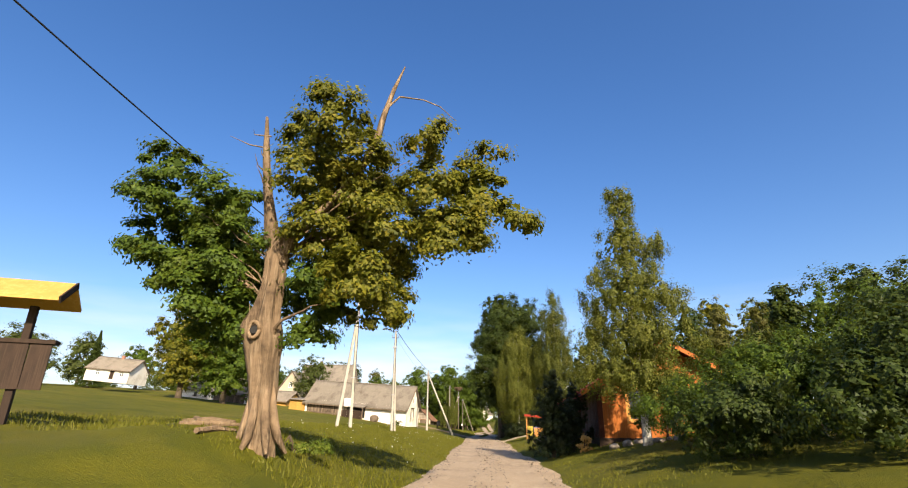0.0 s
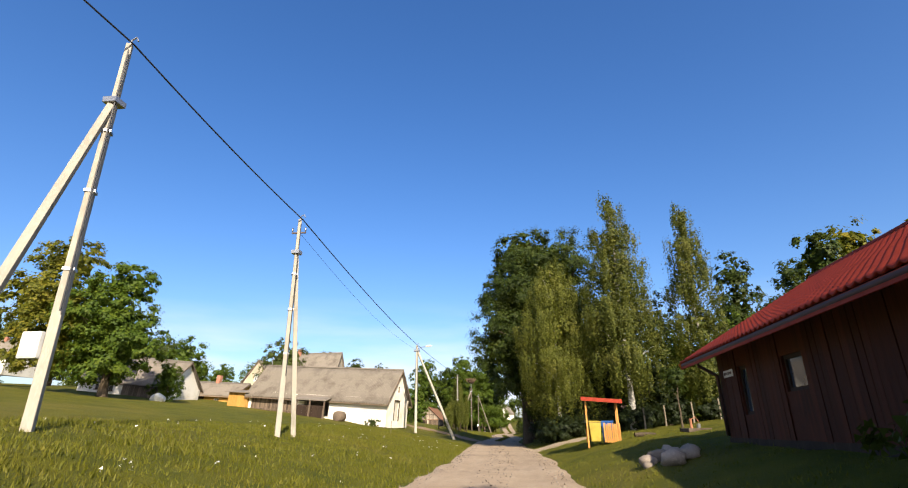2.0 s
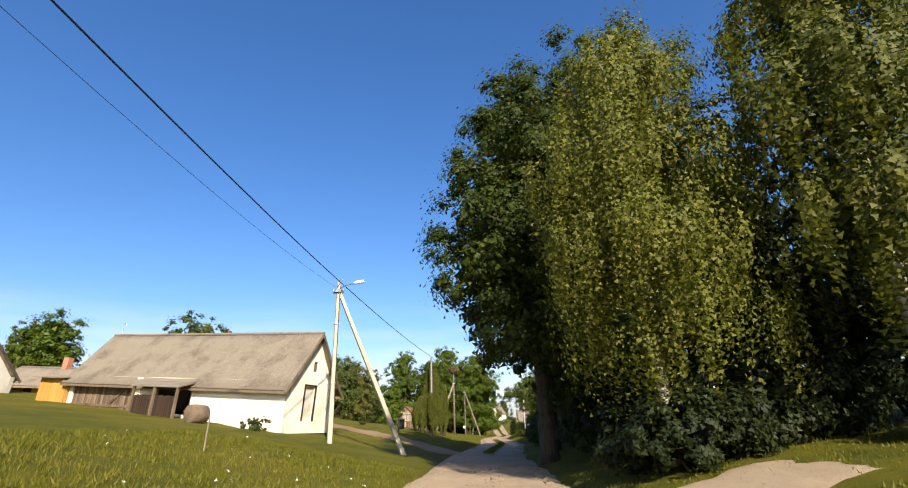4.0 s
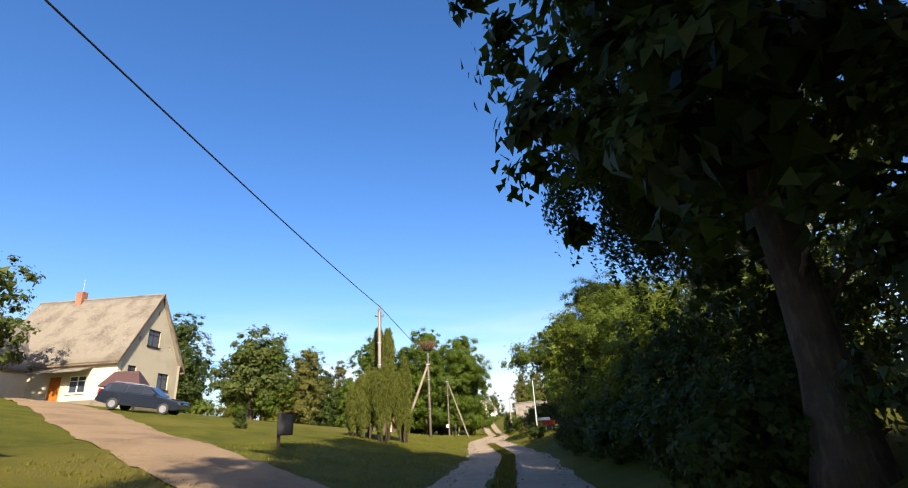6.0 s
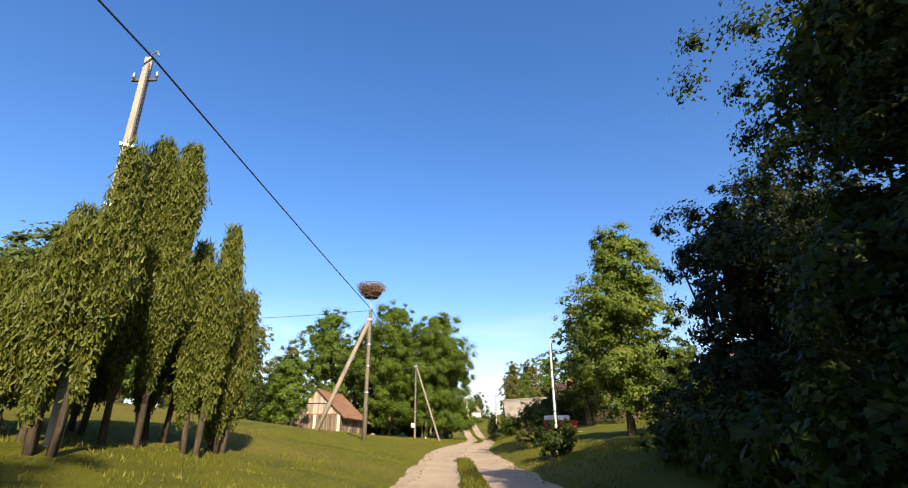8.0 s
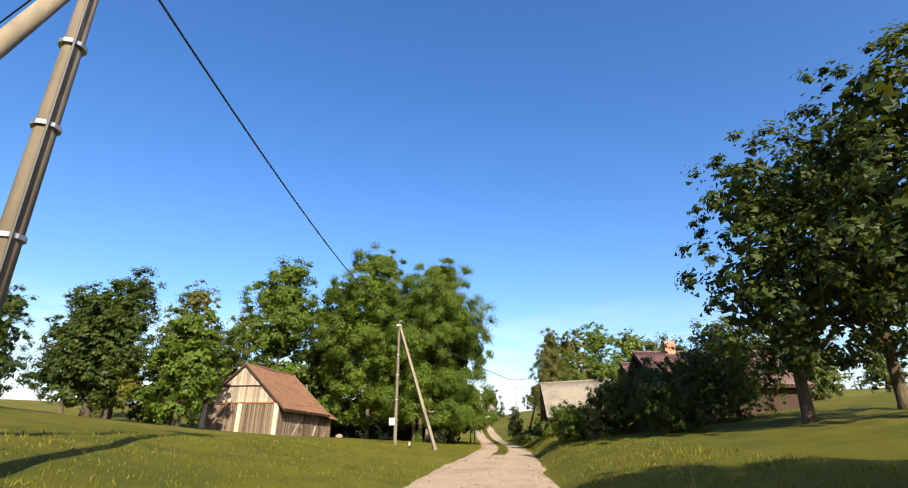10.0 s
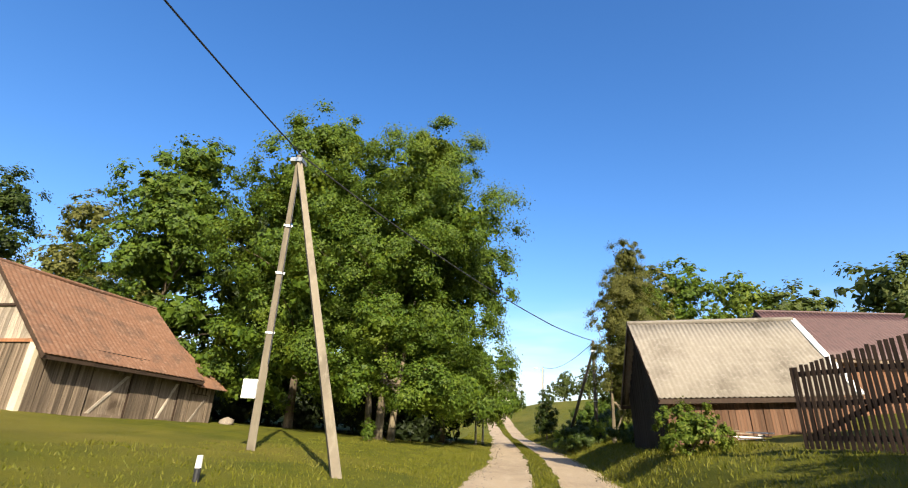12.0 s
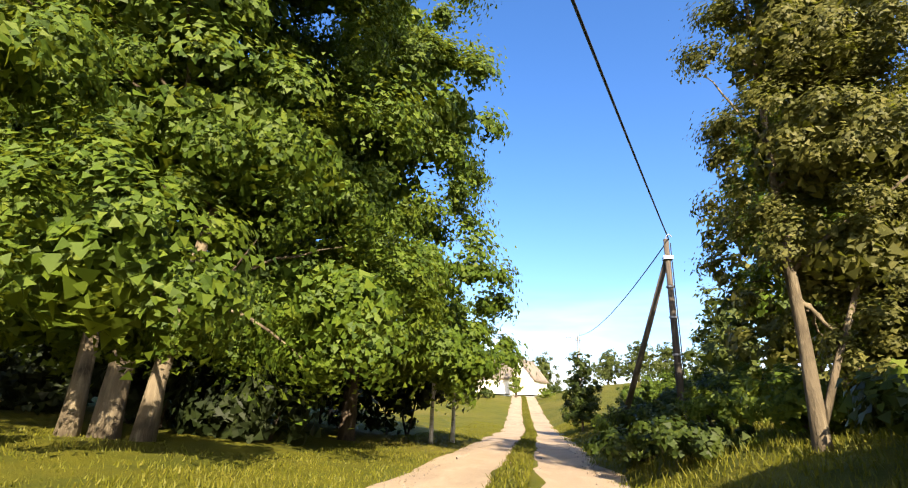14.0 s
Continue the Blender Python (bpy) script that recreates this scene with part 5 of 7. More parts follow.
# ---- plank shed, gate, houses behind ----
sd = gable_building("plank_shed", pose(3.6, 153.55, 1.02, 0, -3.2, 0), 5.0, 4.4, 1.62, 2.3, "dark plank shed with pale corrugated roof", "shed", BROWNWOOD, BROWNWOOD, ASBESTOS, 0.35,
    {}, 0.12, dict(wave=0.02, pitch=0.15, rows=3, step=0.012, sag=0.08), 0.3, BROWNWOOD)
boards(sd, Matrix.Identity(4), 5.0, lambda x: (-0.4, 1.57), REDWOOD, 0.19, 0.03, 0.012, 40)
# road-side gable, its shade painted as near-black boards
boards(sd, flat(0, 4.28, 0, -90), 4.16, lambda x: (-0.4, 1.62 + 2.18 * (1 - abs(x - 2.08) / 2.08)), SHADEDGABLE, 0.19, 0.03, 0.012, 41)
part("verge_strip", Geo().beam((5.3, -0.35, 1.34), (5.3, 2.2, 4.0), 0.2, 0.04), WHITE_METAL, sd, "pale sheet verge strip")
gate = thing("slatted_gate", pose(4.35, 148.0, float(land(4.9, 147.2)) - 0.05, 0, -2, -56), "dark brown slatted garden gate standing open", "gate")
boards(gate, Matrix.Identity(4), 2.5, lambda x: (0.05, 1.5 + 0.2 * x), BROWNWOOD, 0.095, 0.025, 0.035, 42, "slat")
for z in (0.2, 0.8, 1.35):
    part("rail", Geo().box(0, 0.0, z, 2.5, 0.045, z + 0.09), BROWNWOOD, gate)
part("gate_post", Geo().box(2.52, -0.07, -0.3, 2.68, 0.09, 1.9), GREYWOOD, gate)
part("diagonal", Geo().beam((0.1, 0.06, 0.25), (2.4, 0.06, 1.35), 0.03, 0.09), BROWNWOOD, gate)
ch = gable_building("timber_house", pose(8.4, 142.0, 1.7), 7.0, 7.0, 2.2, 2.0, "dark timber house with brick chimney", "house", BROWNWOOD, BROWNWOOD, BROWNMETAL, 0.5, {"gable_left": [(1.2, 0.7, 2.1, 1.8), (4.3, 0.7, 5.2, 1.8)]}, 0.25, None, 0.5, BROWNWOOD)
for x in (1.2, 4.3):
    window(ch, flat(0, 6.75, 0, -90) @ Matrix.Translation((x, 0, 0.7)), 0.9, 1.1)
part("chimney", Geo().box(1.4, 3.2, 3.7, 2.0, 3.8, 4.9), BRICK, ch)
gable_building("brown_roof_house", pose(12.6, 162.5, 2.8), 11.0, 7.0, 2.4, 2.6, "house with reddish-brown metal roof", "house", REDWOOD, REDWOOD, BROWNMETAL, 0.5)
dh = gable_building("dark_cottage", pose(19.6, 125.5, 2.1, 0, 0, 10), 6.0, 5.5, 3.0, 2.4, "dark wooden cottage with white windows", "house", BROWNWOOD, BROWNWOOD, BROWNMETAL, 0.4, {"front": [(0.8, 1.4, 1.6, 2.4), (2.4, 1.4, 3.2, 2.4)]}, 0.2)
for x in (0.8, 2.4):
    window(dh, Matrix.Translation((x, 0, 1.4)), 0.8, 1.0)
lumber = thing("lumber_heap", Matrix.Translation(on(5.2, 152.2)), "heap of pale scrap boards by a shed", "lumber")
rng = np.random.default_rng(44)
for k in range(9):
    p = Vector((rng.normal() * 0.4, rng.normal() * 0.2, 0.05 + 0.03 * k))
    d = Vector((math.cos(k * 2.1), math.sin(k * 2.1), 0)) * 0.35
    part("board", Geo().beam(p - d, p + d, 0.12, 0.03), WHITEWALL if k % 2 else GREYWOOD, lumber)
mk = thing("marker_post", Matrix.Translation(on(-5.9, 145.4)), "short black and white marker post", "marker post")
part("lower", Geo().tube([(0, 0, -0.1), (0, 0, 0.18)], [0.05, 0.05], 10), CABLE, mk)
part("upper", Geo().tube([(0, 0, 0.18), (0, 0, 0.36)], [0.05, 0.045], 10), WHITE_METAL, mk)
trail = thing("garden_trailer", pose(4.4, 117.0, float(land(4.4, 117.0)), 0, 0, 30), "small red garden trailer behind bushes", "trailer")
part("tub", Geo().hexa([(-0.7, -0.4, 0.35), (0.7, -0.4, 0.35), (0.7, 0.4, 0.35), (-0.7, 0.4, 0.35), (-0.85, -0.5, 0.9), (0.85, -0.5, 0.9), (0.85, 0.5, 0.9), (-0.85, 0.5, 0.9)]), REDMETAL, trail, bevel=0.03)
part("cover", Geo().box(-0.8, -0.45, 0.9, 0.3, 0.45, 1.15), WHITE_METAL, trail, bevel=0.05)
for y in (-0.5, 0.5):
    part("wheel", Geo().tube([(0, y - 0.06, 0.25), (0, y + 0.06, 0.25)], [0.25, 0.25], 16), CABLE, trail)
part("drawbar", Geo().tube([(0.7, 0, 0.4), (1.5, 0, 0.3)], [0.03, 0.03], 6), STEEL, trail)

# ---- far end of the road ----
fh = gable_building("far_house", pose(-12.0, 250.0, 5.0), 6.0, 6.0, 2.4, 3.0, "far white house with grey roof", "house", WHITEWALL, WHITEWALL, ASBESTOS, 0.4, {"front": [(3.6, 0.8, 4.4, 1.8)]}, 0.3)
window(fh, Matrix.Translation((3.6, 0, 0.8)), 0.8, 1.0)
gable_building("far_house", pose(-1.8, 256.0, 5.2, 0, 0, 70), 7.0, 6.0, 2.5, 3.6, "far white gabled house behind shrubs", "house", WHITEWALL, WHITEWALL, ASBESTOS, 0.4)

# ---- trees: from the start to the bin shelter ----
lobes_left = [(-2.46, 5.57, 0.53), (-2.61, 4.74, 0.62), (-2.86, 3.89, 0.45), (-1.81, 4.26, 0.81), (-1.07, 4.7, 0.6), (-1.99, 3.31, 0.67), (-0.97, 3.36, 0.9), (-1.35, 2.47, 0.65), (-0.43, 2.24, 0.48), (0.98, 2.91, 0.63), (0.79, 2.06, 0.47)]
lobes_right = [(0.3, 6.33, 0.66), (1.33, 6.29, 0.7), (0.56, 5.12, 0.77), (1.68, 5.09, 0.85), (1.05, 3.94, 0.74), (2.12, 3.91, 0.79), (1.9, 2.84, 0.68), (2.4, 2.5, 0.4), (3.11, 6.0, 0.5), (3.91, 5.45, 0.52), (4.46, 5.75, 0.26), (3.14, 4.85, 0.69), (4.2, 4.62, 0.62), (4.85, 4.16, 0.4), (3.46, 3.76, 0.6), (4.1, 3.75, 0.36)]
rough = np.random.default_rng(3)


def lobes(rows):
    front = [(x, 0.2 + 0.25 * rough.normal(), z, r * 0.95, r * 1.3, r * 0.88) for x, z, r in rows]
    return front + [(x * 0.9, 1.7 + 0.4 * rough.normal(), z, r, r * 1.5, r * 0.9) for x, z, r in rows if r > 0.6 and z < 5.5]


old = tree("old_maple", on(-2.95, 4.95), "half-dead old maple with bleached split trunk", "tree", (3.6, 0.16), lobes(lobes_right), 92000, 0.104, LEAF_OLD, DEADWOOD, 11, 0.42, limbs=16, fill=0.25, squash=0.3, lean=(0.1, 0), core=0.35)
green = tree("maple_side", on(-2.95, 4.95), "leafy green side of the old maple", "tree", (3.4, 0.1), lobes(lobes_left), 58000, 0.104, LEAF_GREEN, DEADWOOD, 12, 0.42, limbs=12, fill=0.25, squash=0.3, lean=(0.1, 0), core=0.8)
for ob in list(green.children):
    ob.parent = old
bpy.data.objects.remove(green)
for ob in [o for o in old.children if o.name.startswith("trunk")]:
    bpy.data.objects.remove(ob)


def gnarled(name, path, radii, label, seed, n=26, ridge=0.13):
    """A twisted, deeply furrowed stem through the points."""
    rg = np.random.default_rng(seed)
    v, rings = [], 26
    k0 = np.linspace(0, 1, len(path))
    px, py, pz, pr = (np.interp(np.linspace(0, 1, rings), k0, col) for col in (*np.array(path).T, radii))
    for i in range(rings):
        for k in range(n):
            a = 2 * math.pi * k / n
            r = pr[i] * (1 + ridge * math.sin(5 * a + 0.14 * i + seed) + 0.11 * math.sin(9 * a - 0.2 * i) + 0.22 * noise.noise(Vector((math.cos(a) * 1.3, math.sin(a) * 1.3 + seed, pz[i] * 1.6))))
            v.append((px[i] + r * math.cos(a), py[i] + r * math.sin(a), pz[i]))
    faces = [(i * n + k, i * n + (k + 1) % n, (i + 1) * n + (k + 1) % n, (i + 1) * n + k) for i in range(rings - 1) for k in range(n)]
    g = Geo().add(v, faces)
    g.add([v[-n + k] for k in range(n)] + [(px[-1], py[-1], pz[-1] + pr[-1] * 0.6)], [(k, (k + 1) % n, n, n) for k in range(n)])
    return part(name, g, DEADWOOD, old, label, smooth=True)


gnarled("trunk", [(0.27, 0, -0.3), (0.26, 0, 0.1), (0.21, 0, 0.6), (0.15, 0, 1.2), (0.1, 0, 1.7), (0.06, 0, 1.95), (0.1, 0, 2.3), (0.12, 0, 2.95), (0.15, 0, 3.45), (0.2, 0, 3.9)], [0.28, 0.24, 0.21, 0.24, 0.33, 0.36, 0.25, 0.2, 0.22, 0.16], "split bleached trunk with bare wood", 5)
gnarled("dead_stem", [(0.08, 0, 3.3), (0.0, 0, 3.8), (-0.09, 0, 4.2), (-0.28, 0, 5.0), (-0.42, 0, 5.85), (-0.52, 0, 6.7)], [0.1, 0.14, 0.12, 0.09, 0.07, 0.03], "broken bleached stem", 7, 12)
gnarled("dead_stem", [(0.2, 0, 3.4), (0.5, 0, 3.95), (0.75, 0, 4.2), (1.05, 0, 4.5), (1.67, 0, 5.25), (2.0, 0, 6.05), (2.1, 0, 6.6), (2.3, 0, 7.3), (2.53, 0, 7.9)], [0.12, 0.16, 0.12, 0.09, 0.08, 0.07, 0.06, 0.05, 0.015], "bare snag above the crown", 9, 10)
part("dead_twig", Geo().tube([(2.1, 0, 6.75), (2.44, 0.05, 7.14), (2.96, 0.1, 7.07), (3.34, 0.1, 6.87), (3.66, 0.08, 6.5)], [0.03, 0.022, 0.016, 0.012, 0.005], 6), DEADWOOD, old)
for k in range(5):
    q = Vector((-0.4 - 0.25 * k * rough.random(), -0.1, 5.2 + 0.25 * k))
    part("dead_twig", Geo().tube([(-0.35, 0, 5.0 + 0.3 * k), q, q + Vector((-0.5 + 0.6 * rough.random(), -0.1, 0.25 * rough.random()))], [0.02, 0.013, 0.004], 5), DEADWOOD, old)
part("knot_rim", Geo().tube([(0.05 + 0.1 * math.cos(a), -0.36 + 0.02 * math.cos(2 * a), 1.9 + 0.15 * math.sin(a)) for a in np.linspace(0, 2 * math.pi, 12)], [0.035] * 12, 7), DEADWOOD, old, "swollen ring round the knot hole", smooth=True)
part("hollow", Geo().tube([(0.05, -0.37, 1.9), (0.05, -0.26, 1.9)], [0.075, 0.09], 9), DARKIN, old, "dark knot hole")
for k in range(7):
    a = 2 * math.pi * k / 7
    part("root_flare", Geo().tube([(0.27 + 0.5 * math.cos(a), 0.5 * math.sin(a), -0.2), (0.27 + 0.33 * math.cos(a), 0.33 * math.sin(a), 0.06), (0.25 + 0.23 * math.cos(a), 0.23 * math.sin(a), 0.4), (0.22 + 0.17 * math.cos(a), 0.17 * math.sin(a), 1.0)], [0.03, 0.07, 0.08, 0.02], 7, 0.3, rough), DEADWOOD, old, smooth=True)
for k, (x, y) in enumerate(((-3.8, 5.2), (-3.6, 4.9), (-3.3, 4.6), (-4.1, 5.4))):
    b = thing("broken_branch", pose(*on(x, y, 0.06), 0, 0, 40 * k), "bleached fallen branch piece on the grass", "branch", "fallen branch pieces")
    part("wood", Geo().tube([(-0.5, 0, 0), (0, 0.06, 0.03), (0.5, 0, 0)], [0.05, 0.06, 0.03], 7, 0.3, np.random.default_rng(k)), DEADWOOD, b)
bush("shrub", on(-2.4, 6.2), "tall weeds round the old trunk", [(0, 0, 0.1, 0.7, 0.6, 0.16), (-1.6, 0.4, 0.1, 0.5, 0.5, 0.16)], 2600, 0.05, LEAF_BRIGHT, 201, 0.25, category="weeds", stems=2)
tree("birch", on(6.7, 14.8), "young birch with white trunk by the orange house", "tree", (9.0, 0.13),
    [(0, 0, 8.9, 0.7, 0.7, 1.3), (0, 0, 7.2, 1.35, 1.35, 1.4), (0.1, 0, 5.4, 2.0, 2.0, 1.5), (0.1, 0, 3.6, 2.4, 2.2, 1.2), (-0.6, -0.2, 2.5, 1.9, 1.5, 0.8), (0.6, -0.6, 1.9, 1.3, 1.0, 0.8)], 62000, 0.085, LEAF_YOUNG, BIRCHBARK, 12, 0.42, 0.45, 10, fill=0.5)
bush("shrub", on(9.6, 10.8), "big dark wild bush beside the road", [(0, 0, 1.2, 3.2, 2.4, 1.3), (-2.2, 0.6, 0.8, 2.0, 1.6, 0.9), (0.6, 0, 2.1, 2.4, 2.0, 0.9), (2.2, 0.4, 3.4, 1.6, 1.6, 1.3)], 54000, 0.085, LEAF_GREEN, 91, 0.5)
bush("shrub", on(8.9, 12.6), "tall leafy wild bush at the lawn edge", [(0, 0, 0.8, 1.2, 1.0, 0.85), (0.3, 0, 1.8, 1.0, 0.9, 0.8), (1.0, 0, 2.5, 0.8, 0.8, 0.8)], 22000, 0.08, LEAF_BIRCH, 99, 0.35)
bush("shrub", on(6.7, 8.0), "low dark wild bush beside the road", [(0, 0, 0.7, 1.35, 1.3, 0.75), (0.4, 0, 1.3, 0.9, 0.9, 0.6)], 14000, 0.085, LEAF_DARK, 100, 0.35)
bush("shrub", on(8.0, 5.0), "big dark wild bush close to the road", [(0, 0, 0.9, 1.7, 1.5, 0.95), (0.6, 0, 1.7, 1.2, 1.1, 0.8)], 18000, 0.08, LEAF_DARK, 101, 0.35)
bush("shrub", on(10.5, 7.4), "tall dark thicket behind wild bushes", [(0, 0, 1.3, 2.0, 1.6, 1.4), (0.4, 0, 2.6, 1.5, 1.4, 1.0)], 18000, 0.09, LEAF_DARK, 102, 0.4)
bush("shrub", on(14.5, 11.0), "tall dark thicket beside the road", [(0, 0, 1.6, 3.2, 2.8, 1.8), (0, 0, 3.2, 2.4, 2.4, 1.2)], 24000, 0.115, LEAF_DARK, 93, 0.6)
bush("shrub", on(7.4, 17.6), "slender shrub before an orange wall", [(0, 0, 1.0, 0.5, 0.4, 0.8), (0.9, 0, 0.8, 0.5, 0.4, 0.6)], 3000, 0.1, LEAF_DARK, 94, 0.25, fill=0.8)
bush("shrub", on(5.0, 17.5), "dry tan grass clump by the corner", [(0, 0, 0.3, 0.25, 0.25, 0.35)], 900, 0.1, YELLOWWOOD, 95, 0.15, category="plant")
bush("shrub", on(4.7, 22.0), "dense dark hedge at the house side", [(0, 0, 0.8, 0.6, 1.2, 0.8), (0.3, 2.2, 0.7, 0.5, 1.2, 0.7)], 9000, 0.11, LEAF_DARK, 96, 0.3, fill=0.6)

# undergrowth whose leaf colour holds the shade under the birches
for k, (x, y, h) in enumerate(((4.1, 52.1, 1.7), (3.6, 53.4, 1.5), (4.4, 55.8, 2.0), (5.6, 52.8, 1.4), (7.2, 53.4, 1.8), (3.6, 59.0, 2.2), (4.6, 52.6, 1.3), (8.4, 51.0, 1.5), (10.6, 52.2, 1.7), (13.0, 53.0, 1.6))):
    bush("shrub", on(x, y), "leafy undergrowth at the foot of birches", [(0, 0, h * 0.42, 1.2, 1.0, h * 0.45)], 6000, 0.12, LEAF_SHADED, 520 + k, 0.35)
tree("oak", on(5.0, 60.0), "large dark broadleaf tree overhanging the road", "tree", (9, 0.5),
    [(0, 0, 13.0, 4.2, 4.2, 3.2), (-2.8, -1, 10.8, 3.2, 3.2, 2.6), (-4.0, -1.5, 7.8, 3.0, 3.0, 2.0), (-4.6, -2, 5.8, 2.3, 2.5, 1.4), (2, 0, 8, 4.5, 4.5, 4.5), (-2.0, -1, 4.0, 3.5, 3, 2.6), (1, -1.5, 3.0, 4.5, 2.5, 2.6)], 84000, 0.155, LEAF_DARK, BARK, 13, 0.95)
tree("birch", on(4.1, 53.2), "weeping birch with hanging twigs beside the road", "tree", (11.0, 0.12),
    [(0.1, 0, 10.6, 0.9, 0.9, 1.4), (0, 0, 9.2, 1.9, 1.9, 1.8), (0, 0, 6.9, 2.6, 2.6, 1.9), (0.2, 0, 4.8, 2.7, 2.7, 1.6), (0.4, 0, 3.2, 2.3, 2.3, 1.2)], 52000, 0.11, LEAF_YOUNG, BIRCHBARK, 14, 0.6, 1.5, 8, fill=0.3)
tree("birch", on(8.1, 51.2), "tall birch with white trunk in a group", "tree", (14, 0.2),
    [(0, 0, 13.4, 0.8, 0.8, 1.7), (0, 0, 11.4, 1.5, 1.5, 1.8), (0, 0, 9.0, 2.1, 2.1, 1.9), (0, 0, 6.5, 2.4, 2.4, 1.9), (0, 0, 4.2, 2.3, 2.3, 1.4)], 40000, 0.14, LEAF_BIRCH, BIRCHBARK, 15, 0.7, 1.5, 10, fill=0.3)
tree("birch", on(13.2, 53.2), "tall slender birch behind the bin shelter", "tree", (13.5, 0.17),
    [(0, 0, 13.0, 0.65, 0.65, 1.4), (0, 0, 10.9, 1.2, 1.2, 1.7), (0, 0, 8.4, 1.6, 1.6, 1.8), (0, 0, 5.7, 1.9, 1.9, 1.7), (0, 0, 3.4, 1.9, 1.9, 1.4), (0, 0.4, 1.8, 1.8, 1.4, 1.0)], 34000, 0.145, LEAF_BIRCH, BIRCHBARK, 16, 0.65, 1.2, 8, fill=0.3)
# the near-black ones paint the dark gaps between the birches
for k, (x, y, h, r, mt) in enumerate(((7.6, 56.0, 11.0, 2.8, LEAF_SHADED), (11.2, 56.5, 10.0, 2.8, LEAF_DARK), (6.6, 54.2, 5.5, 2.2, LEAF_SHADED), (10.0, 54.0, 4.5, 2.2, LEAF_SHADED), (12.5, 55.0, 6.5, 2.8, LEAF_MAPLE), (17.0, 55.5, 7.5, 3.0, LEAF_MAPLE), (20.5, 56.5, 8.5, 3.0, LEAF_DARK))):
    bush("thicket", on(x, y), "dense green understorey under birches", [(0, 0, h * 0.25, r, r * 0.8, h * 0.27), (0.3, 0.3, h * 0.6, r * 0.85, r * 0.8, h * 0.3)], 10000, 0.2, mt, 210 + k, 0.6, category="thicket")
for k, (x, y, h, r, mt) in enumerate(((25.5, 60, 12.5, 3.2, LEAF_DARK), (30, 63, 14, 3.6, LEAF_OLD), (35, 62, 13, 3.6, LEAF_OLD), (33, 78, 15, 3.4, LEAF_DARK), (24, 72, 15, 3.0, LEAF_DARK), (40, 66, 13, 4, LEAF_DARK), (27, 44, 9, 2.6, LEAF_DARK), (33, 40, 11, 3, LEAF_DARK), (24, 36, 9, 2.4, LEAF_DARK), (30, 28, 10, 2.8, LEAF_DARK))):
    tree("broadleaf_tree", on(x, y), "tall tree at the edge of a wood", "tree", (h * 0.7, 0.25), [(0, 0, h * 0.85, r * 0.55, r * 0.55, h * 0.17), (0, 0, h * 0.6, r * 0.9, r * 0.9, h * 0.25), (0, 0, h * 0.32, r, r, h * 0.24)], 5500, 0.5, mt, BARK, 220 + k, 0.8, limbs=4, group="trees at the wood's edge")
tree("sapling", on(9.5, 47.0), "young staked tree on the lawn", "tree", (2.6, 0.05), [(0, 0, 2.4, 0.7, 0.7, 0.9)], 2500, 0.11, LEAF_DARK, BARK, 230, 0.3, limbs=3)

# ---- trees on the slope ----
for k, (x, y, h, mt) in enumerate(((-32.0, 58.5, 11.2, LEAF_MAPLE), (-37.5, 58.0, 13.2, LEAF_OLD))):
    tree("broadleaf_tree", on(x, y), "dense round tree on the slope", "tree", (h * 0.6, 0.35), [(0.2, 0, h * 0.82, 2.8, 2.8, h * 0.17), (-0.8, 0, h * 0.58, 4.0, 3.8, h * 0.24), (1.2, 0, h * 0.4, 3.8, 3.6, h * 0.22), (-0.4, 0, h * 0.24, 3.4, 3.2, h * 0.16)], 17000, 0.42, mt, BARK, 50 + k, 0.8, limbs=6, fill=0.4, tight=0.5)
bush("shrub", on(-31.0, 65.0), "tall leafy shrub beside a barn", [(0, 0, 1.4, 1.6, 1.4, 1.5), (0, 0, 2.6, 1.1, 1.0, 0.9)], 9000, 0.16, LEAF_MAPLE, 231, 0.45)


def spruce(base, h, r, seed, label="dark narrow spruce behind farm buildings", n=9000, leaf=0.3):
    """Whorls of drooping twigs, narrowing to the top."""
    rg = np.random.default_rng(seed)
    top = thing("spruce", Matrix.Translation(base), label, "tree")
    part("trunk", Geo().tube([(0, 0, -0.3), (0, 0, h)], [r * 0.08, 0.02], 8), BARK, top)
    z = h * (0.06 + 0.94 * rg.random(n) ** 1.25)
    whorl = 0.84 + 0.16 * np.sin(z * 2 * math.pi / (h / 13))
    rad = r * (1 - z / h) * (rg.random(n) ** 0.45) * whorl
    a = rg.random(n) * 6.283
    p = np.stack([rad * np.cos(a), rad * np.sin(a), z - rad * 0.25], 1)
    part("crown", quads_mesh("crown", leaf_quads(rg, p, leaf, 0.4, 0.4)), LEAF_DARK, top)


